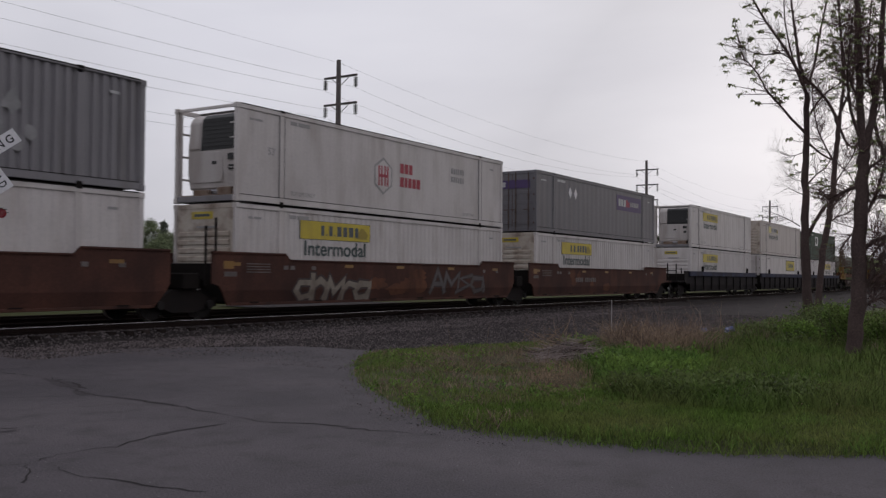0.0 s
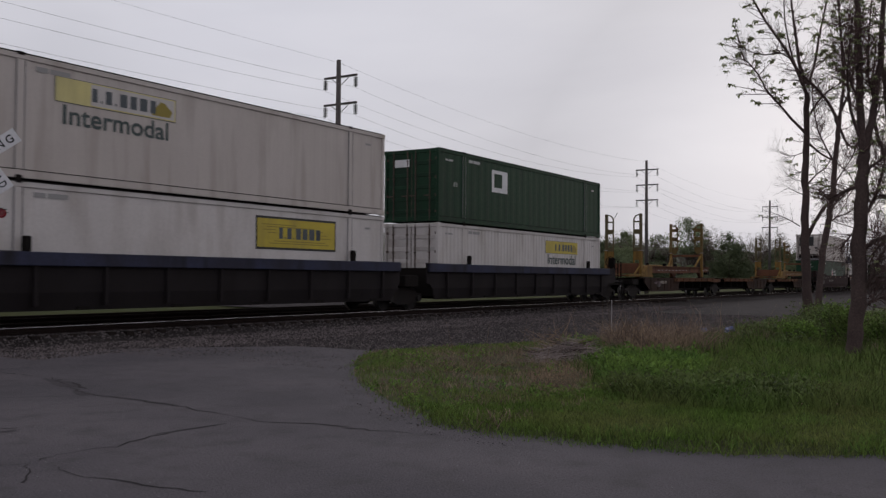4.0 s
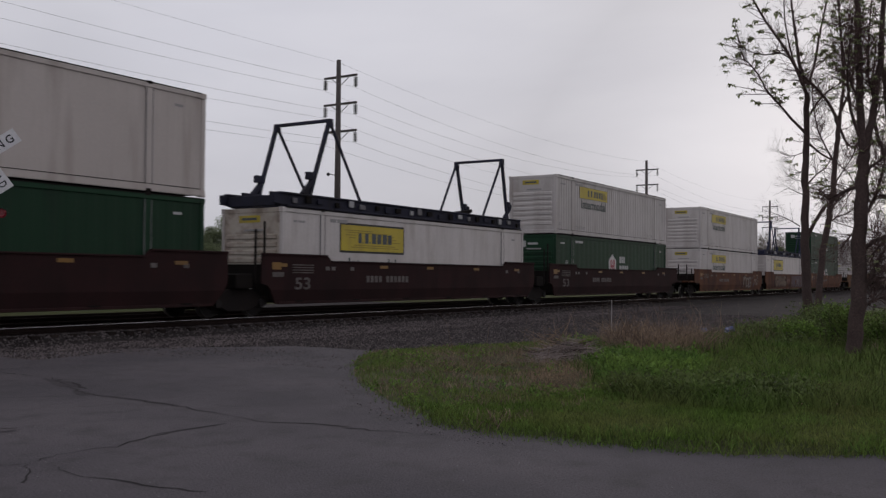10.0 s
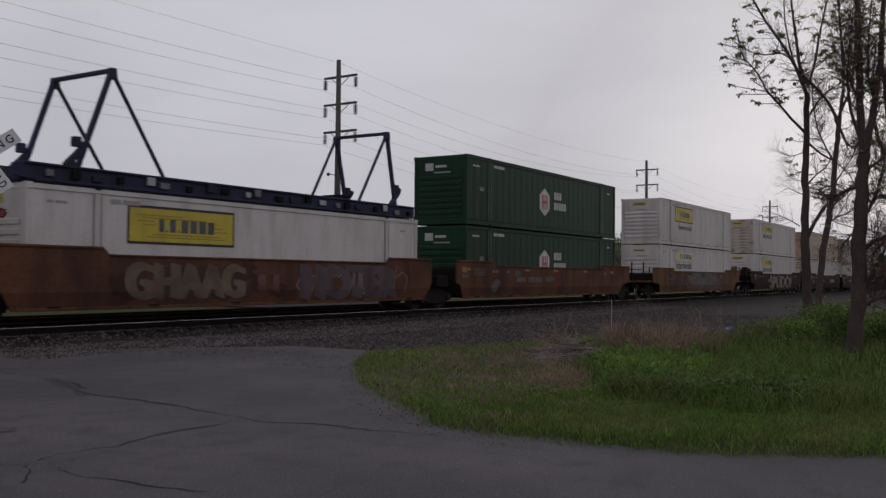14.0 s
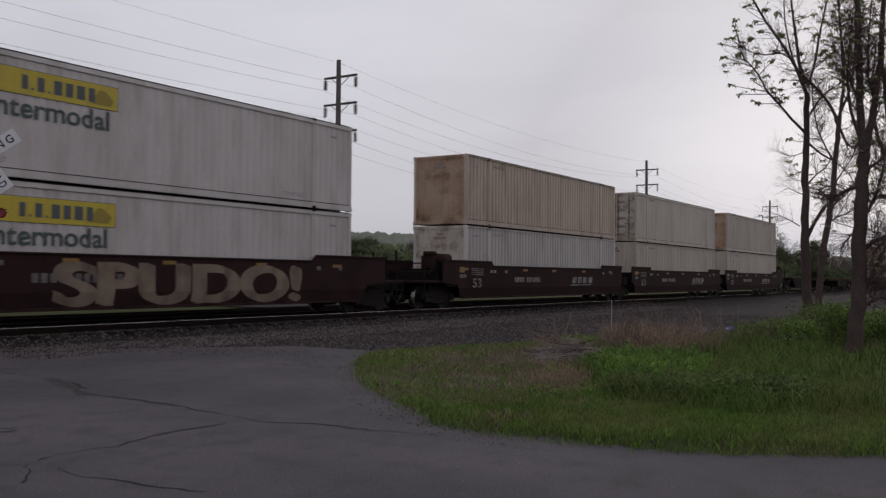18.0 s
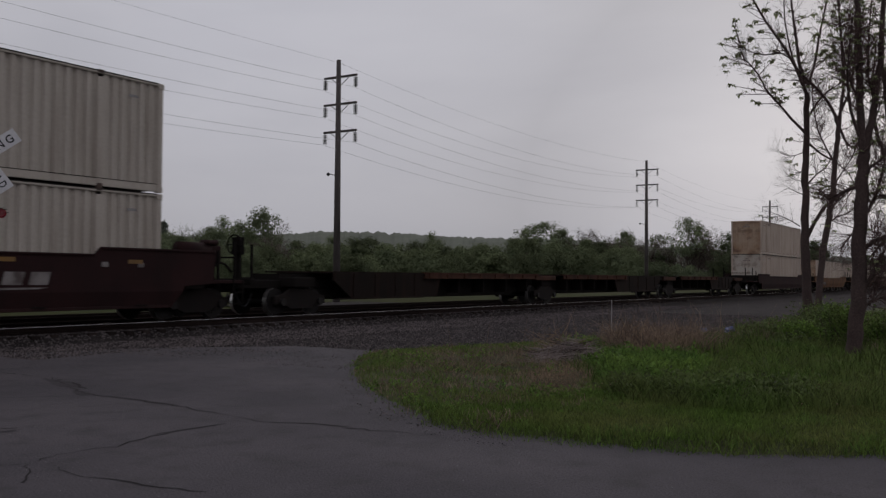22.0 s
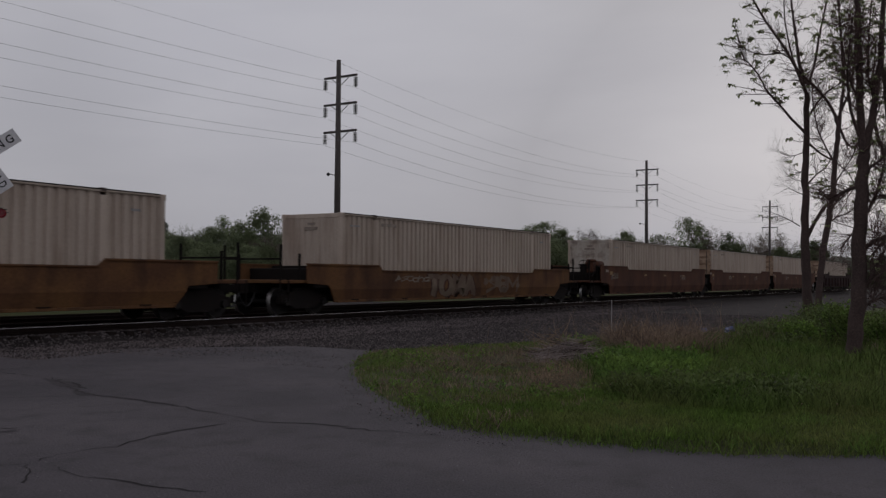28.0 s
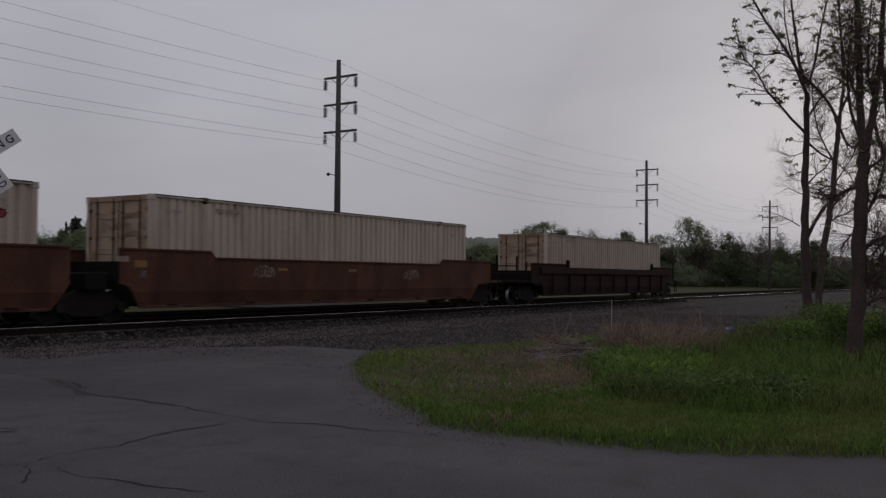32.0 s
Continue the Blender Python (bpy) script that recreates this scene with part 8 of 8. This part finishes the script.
well_car(0.15, "brown_car", "rust-brown", True, False, "with sprayed paint on its side", marks=(stencils(),))
container(0.15, 0, note="with folded sides and yellow signs", sign="wide", word=W)
u0 = container(0.15, 1, body="grey_box", end="folds", colour="dark grey", note="with folded sides")
for bx, bz, bs in ((11.6, 1.9, 0.35), (12.4, 1.75, 0.3), (12.0, 1.2, 0.22), (12.5, 0.8, 0.25), (11.7, 0.7, 0.3), (12.9, 1.1, 0.2)):
    bb = bmesh.new()
    prism(bb, [(bx + math.cos(a) * bs * q, bz + math.sin(a) * bs * q) for a, q in ((2 * math.pi * i / 12, random.uniform(0.6, 1.1)) for i in range(12))], FACE - 0.006, FACE - 0.003)
    part("bare_patch", bb, M["faint_grey"], u0, "patch of peeled paint")
well_car(19.6, "brown_car", "rust-brown", False, False, "with pale graffiti", posts=True,
         marks=(stencils(False), scrawl(2.5, 6.3, 0.88, 1.75, 5, "tag_pale", 4, 0.2), scrawl(10.2, 14.2, 1.0, 2.05, 4, "tag_grey", 5, 0.14), blotches(6.6, 10.0, 5, "orange_car", 6)))
container(19.6, 0, note="with a wide yellow sign", sign="wide", word=W, end_body="stained_end")
hx = container(19.6, 1, side="smooth", end="reefer", note="with a cooling unit, hexagonal mark", logo="hex")
for z in (1.95, 1.62):
    bars(hx, 11.9, z, (0.13, 0.1, 0.12, 0.1, 0.12, 0.1), 0.22, M["faint_ink"], y=FACE - 0.006, gap=0.06)
well_car(39.05, "brown_car", "rust-brown", False, True, "with dirty orange patches", marks=(stencils(), blotches(2, 9, 6, "orange_car", 8, size=0.4)))
container(39.05, 0, note="with a wide yellow sign", sign="wide", word=W, end_body="stained_end")
fx = container(39.05, 1, side="smooth", end="doors", body="slate_box", colour="slate grey", note="with purple sign, double doors")
pl = part("sign_panel", panel(10.07, 13.87, 1.66, 2.52), M["purple"], fx, "purple company sign")
for k, w in enumerate((0.3, 0.3, 0.34)):
    part("lettering_bar", panel(0, w, 0, 0.4, 0, 0.003), M["white_ink"], pl, at=(10.35 + k * 0.38, FACE - 0.011, 1.9))
for k, w in enumerate((0.24, 0.2)):
    part("lettering_bar", panel(0, w, 0, 0.4 - 0.1 * k, 0, 0.003), M["red_ink"], pl, at=(11.5 + k * 0.3, FACE - 0.011, 1.9))
bars(pl, 12.15, 1.95, (0.22, 0.2, 0.24, 0.22, 0.2), 0.26, M["faint_ink"], y=FACE - 0.011)
part("sign_plate", end_plate(-0.95, 0.95, 2.05, 2.45, 0.02), M["purple"], fx, "purple company sign")
part("lettering_bar", end_plate(0.35, 0.8, 2.13, 2.36, 0.012), M["white_ink"], fx)
for x in (3.85, 4.5):
    dm = bmesh.new()
    prism(dm, [(x - 0.2, 2.1), (x, 1.82), (x + 0.2, 2.1), (x, 2.38)], FACE - 0.008, FACE - 0.003)
    part("placard", dm, M["sign_white"], fx, "blank white diamond placard")
# slate-coloured three-unit car with ribbed sides
well_car(62.5, "slate_car", "dark slate", True, False, "with ribbed sides, blue edge", True, "blue_sill", drop=-1)
container(62.5, 0, note="with folded sides and a yellow sign", sign="wide", word=W)
container(62.5, 1, side="smooth", end="reefer", note="with cooling unit, yellow sign", sign="wide", word=W)
well_car(82.1, "slate_car", "dark slate", False, False, "with ribbed sides, blue edge", True, "blue_sill", drop=-1)
container(82.1, 0, side="smooth", end="doors", note="with a framed yellow sign", sign="framed", sign_at=9.68)
container(82.1, 1, body="reefer_grey", end_body="stained_end", worn=True, side="smooth", colour="off-white", note="with worn paint, faded sign", sign="wide", word=W)
well_car(101.85, "slate_car", "dark slate", False, True, "with ribbed sides, blue edge", True, "blue_sill", drop=-1)
container(101.85, 0, note="with a yellow sign near its rear", sign="wide", sign_at=9.58, word=(9.8, 1.43, 3.22), end="doors")
em = container(101.85, 1, body="green_box", side="smooth", end="doors", colour="dark green", note="with folded sides, small white mark")
part("logo", panel(4.3, 5.7, 1.5, 2.45), M["sign_white"], em, "small white square mark")
part("logo", panel(4.5, 5.2, 1.7, 2.3, FACE - 0.011), M["green_box"], em)
part("sign_plate", end_plate(0.1, 0.8, 2.2, 2.5, 0.02), M["sign_white"], em)
# articulated flat car that carries racks
fc = flat_unit(123.35, 17.0, "flat_rust", "rust-brown", True, False)
for x0, x1, z0, z1, paint in ((3.1, 4.9, 0.86, 1.10, "tag_mauve"), (4.2, 5.6, 0.92, 1.14, "tag_pale"), (3.6, 4.4, 0.72, 0.92, "tag_grey")):
    bb = bmesh.new()
    prism(bb, [((x0 + x1) / 2 + math.cos(a) * (x1 - x0) / 2 * q, (z0 + z1) / 2 + math.sin(a) * (z1 - z0) / 2 * q) for a, q in ((2 * math.pi * i / 14, random.uniform(0.7, 1.1)) for i in range(14))], -1.296 - 0.001 * z0, -1.293)
    part("paint_patch", bb, M[paint], fc, "faded sprayed patch")
flat_unit(140.35, 17.55, "flat_rust", "rust-brown", False, False)
flat_unit(157.9, 16.5, "flat_rust", "rust-brown", False, True)
steel_rack(124.75, "rack_brown")
steel_rack(161.55, "rack_rust")
# maroon three-unit car
well_car(180.35, "maroon_car", "dark maroon", True, False, "with stencilled lettering", marks=(stencils(big=True),), brake=True)
container(180.35, 0, body="green_box", colour="dark green", note="with a pale hexagonal mark", logo="hex")
container(180.35, 1, body="reefer_grey", side="smooth", end="reefer", colour="dusty grey-white", note="with a cooling unit")
well_car(199.7, "maroon_car", "dark maroon", False, False, "with stencilled lettering", posts=True, marks=(stencils(big=True),))
container(199.7, 0, side="smooth", note="with a framed yellow sign", sign="framed", end_body="stained_end", word=(3.35, 1.05, 2.8))
folded_rack(199.7)
well_car(219.3, "maroon_car", "dark maroon", False, True, "with stencilled lettering", posts=True, marks=(stencils(big=True),))
container(219.3, 0, body="green_box", colour="dark green", note="with a pale hexagonal mark", logo="hex")
container(219.3, 1, note="with a wide yellow sign", sign="wide", word=W)
# orange-brown three-unit car
well_car(242.8, "orange_car", "orange-brown", True, False, "with worn paint and pale graffiti",
         marks=(stencils(), blotches(11.3, 14.5, 5, "tag_mauve", 12, size=0.3), blotches(8, 11, 3, "brown_car", 2), scrawl(10.9, 13.2, 0.95, 2.0, 3, "tag_pale", 13, 0.14), scrawl(14.3, 15.5, 1.15, 1.85, 3, "tag_pale", 14, 0.07)))
container(242.8, 0, note="with a wide yellow sign", sign="wide", word=W)
container(242.8, 1, note="with a wide yellow sign", sign="wide", word=W)
well_car(262.05, "orange_car", "orange-brown", False, False, "with large pale graffiti letters",
         marks=(blotches(2.6, 8.6, 10, "brown_car", 19, 0.95, 2.0, 0.5), tag_word("GHAAG", 2.75, 1.06, 0.88, 4.1, "tag_bone", "tag_dark"), tag_word("TT", 7.3, 1.2, 0.6, 1.2, "tag_red"), blotches(9.6, 14.6, 9, "orange_car", 24, 0.95, 2.0, 0.45), tag_word("HOTER", 9.5, 0.98, 1.0, 5.0, "tag_mauve", "tag_grey"), scrawl(9.2, 15.3, 0.98, 2.05, 7, "tag_pale", 22, 0.045)))
container(262.05, 0, side="smooth", note="with a framed yellow sign", sign="framed")
folded_rack(262.05, "rack_navy")
well_car(281.8, "orange_car", "orange-brown", False, True, "with faded graffiti", marks=(stencils(), blotches(2, 8, 5, "tag_grey", 31, size=0.4)))
container(281.8, 0, body="green_box", colour="dark green", note="with a pale hexagonal mark", logo="hex")
container(281.8, 1, body="green_box", colour="dark green", note="with a pale hexagonal mark", logo="hex")
# single cars
well_car(305.5, "ochre_car", "ochre-orange", True, True, "covered in grey and pink graffiti", gear=1, marks=(
    lambda car: [car_plate(car, a, b, c, d, M["tag_dark"], "paint_patch", SIDE - 0.0002) for a, b, c, d in ((2.9, 3.5, 1.24, 1.62), (3.3, 4.2, 1.24, 1.45), (3.9, 4.9, 1.42, 1.85), (5.0, 5.9, 1.85, 2.1), (8.1, 8.7, 1.75, 2.1), (11.6, 12.5, 1.7, 2.1), (12.6, 13.8, 1.24, 1.45))],
    blotches(5.6, 12.4, 20, "tag_grey", 41, 0.85, 2.12, 0.8), blotches(5.6, 12.4, 9, "tag_mauve", 44, 0.85, 2.12, 0.35), scrawl(4.6, 12.4, 0.92, 2.08, 7, "tag_pink", 42, 0.075), scrawl(5.2, 12.0, 1.0, 2.0, 6, "tag_pale", 43, 0.04), scrawl(0.0, 2.6, 1.2, 2.05, 3, "tag_mauve", 45, 0.06)))
container(305.5, 0, note="with a faded yellow sign", sign="wide", word=W, worn=True)
container(305.5, 1, side="smooth", note="with a framed yellow sign", sign="framed", word=(3.6, 1.08, 2.75))
well_car(328.9, "maroon_car", "dull brown", True, True, "with large cream sprayed letters", gear=-1, marks=(stencils(), tag_word("SPUDO!", 4.75, 0.93, 1.0, 8.6, "tag_cream")))
container(328.9, 0, note="with a wide yellow sign", sign="wide", word=W)
container(328.9, 1, note="with a rust-streaked ribbed end", sign="wide", word=W, end_body="stained_end")
# dark maroon three-unit car
for k, (u, f, l) in enumerate(((352.5, True, False), (372.05, False, False), (391.5, False, True))):
    well_car(u, "maroon_car", "dark maroon", f, l, "with white stencilled lettering", marks=(stencils(logo=True, big=True),), brake=False, posts=0 if f else 2, gear=-1 if f else 1 if l else 0)
container(352.65, 0, end="folds", end_body="stained_end", colour="dirty white", note="with folded sides", small=False)
container(352.65, 1, body="cream_box", end="folds", end_body="rusty_end", colour="cream", note="with a rusty folded end", small=False)
container(372.05, 0, body="grey_cream", end="folds", colour="pale cream", note="with dark streaks", small=False)
container(372.05, 1, body="grey_cream", side="folded", end="doors", end_body="stained_end", colour="grey-cream", note="with rusty double doors", small=False, worn=True)
container(391.5, 0, body="grey_cream", end="folds", colour="cream", note="with folded sides", small=False)
container(391.5, 1, body="grey_cream", end="folds", end_body="rusty_end", colour="cream", note="with a rusty folded end", small=False)
# dark articulated flat car
flat_unit(413.4, 17.9, "flat_brown", "dark brown", True, False, deck=1.42, web="flat_web_dark")
flat_unit(431.3, 18.2, "flat_brown", "dark brown", False, False, deck=1.42, web="flat_web_dark")
flat_unit(449.5, 16.6, "flat_brown", "dark brown", False, True, deck=1.42, web="flat_web_dark")
# single cars and a last three-unit car
well_car(473.1, "maroon_car", "dark brown", True, True, "with a stencilled number", drop=0.22, marks=())
container(473.1, 0, body="cream_box", end="folds", end_body="stained_end", colour="cream", note="with folded sides", small=False)
container(473.1, 1, body="cream_box", end="folds", end_body="rusty_end", colour="cream", note="with a rusty folded end", small=False)
well_car(497.5, "ochre_car", "ochre-brown", True, True, "with streaked paint", drop=0.28, marks=(blotches(0, 8, 5, "tag_grey", 51, size=0.4),))
container(497.5, 0, body="cream_box", end="folds", end_body="rusty_end", colour="cream", note="with a rusty folded end", small=False)
well_car(521.1, "ochre_car", "ochre-brown", True, True, "with faded graffiti", drop=0.28, marks=(blotches(9.0, 12.6, 9, "tag_bone", 61, 0.9, 1.8, 0.3), tag_word("TOMA", 5.2, 0.94, 0.80, 3.5, "tag_bone", "brown_car"), scrawl(9.7, 12.4, 0.98, 1.72, 3, "tag_bone", 64, 0.16, False), scrawl(3.0, 5.2, 1.46, 1.72, 6, "tag_pale", 62, 0.05)))
container(521.1, 0, body="cream_box", end="folds", colour="cream", note="with folded sides", small=False)
for k, (u, f, l) in enumerate(((544.9, True, False), (564.2, False, False), (583.6, False, True))):
    well_car(u, "umber_car", "rust-brown", f, l, "with small pale tags", marks=(reflectors, scrawl(3.75 if k else -0.3, 4.6 if k else 0.6, 1.60, 2.0, 6, "tag_pale", 70 + k, 0.035), scrawl(11.5, 12.4, 1.55, 1.95, 6, "tag_pale", 80 + k, 0.035)), brake=f)
container(544.9, 0, body="cream_box", end="folds", end_body="stained_end", colour="cream", note="with folded sides", small=False)
container(564.2, 0, body="cream_box", end="doors", end_body="rusty_end", colour="cream", note="with rusty double doors", small=False, worn=True)
container(583.6, 0, body="cream_box", end="doors", end_body="rusty_end", colour="cream", note="with rusty double doors", small=False, worn=True)
well_car(607.2, "maroon_car", "dark brown", True, True, "with ribbed sides", True, "maroon_car")
container(607.2, 0, body="cream_box", end="doors", end_body="rusty_end", colour="cream", note="with rusty double doors", small=False, worn=True)


# ---- what moves ----
def motions():
    times = [0, 8, 16, 24, 32]
    for ob, p in RIDERS:
        walk(ob, [(t, pose(p.x - travel(t), p.y, p.z)) for t in times])
    # the wheels roll on their 0.42 m treads
    rows = [(k / FPS, travel(k / FPS) / 0.42) for k in range(32 * FPS + 1)]
    for ob, p in WHEELS:
        walk(ob, [(t, Matrix.LocRotScale(p, Euler((0, -a, 0)), None)) for t, a in rows])


motions()
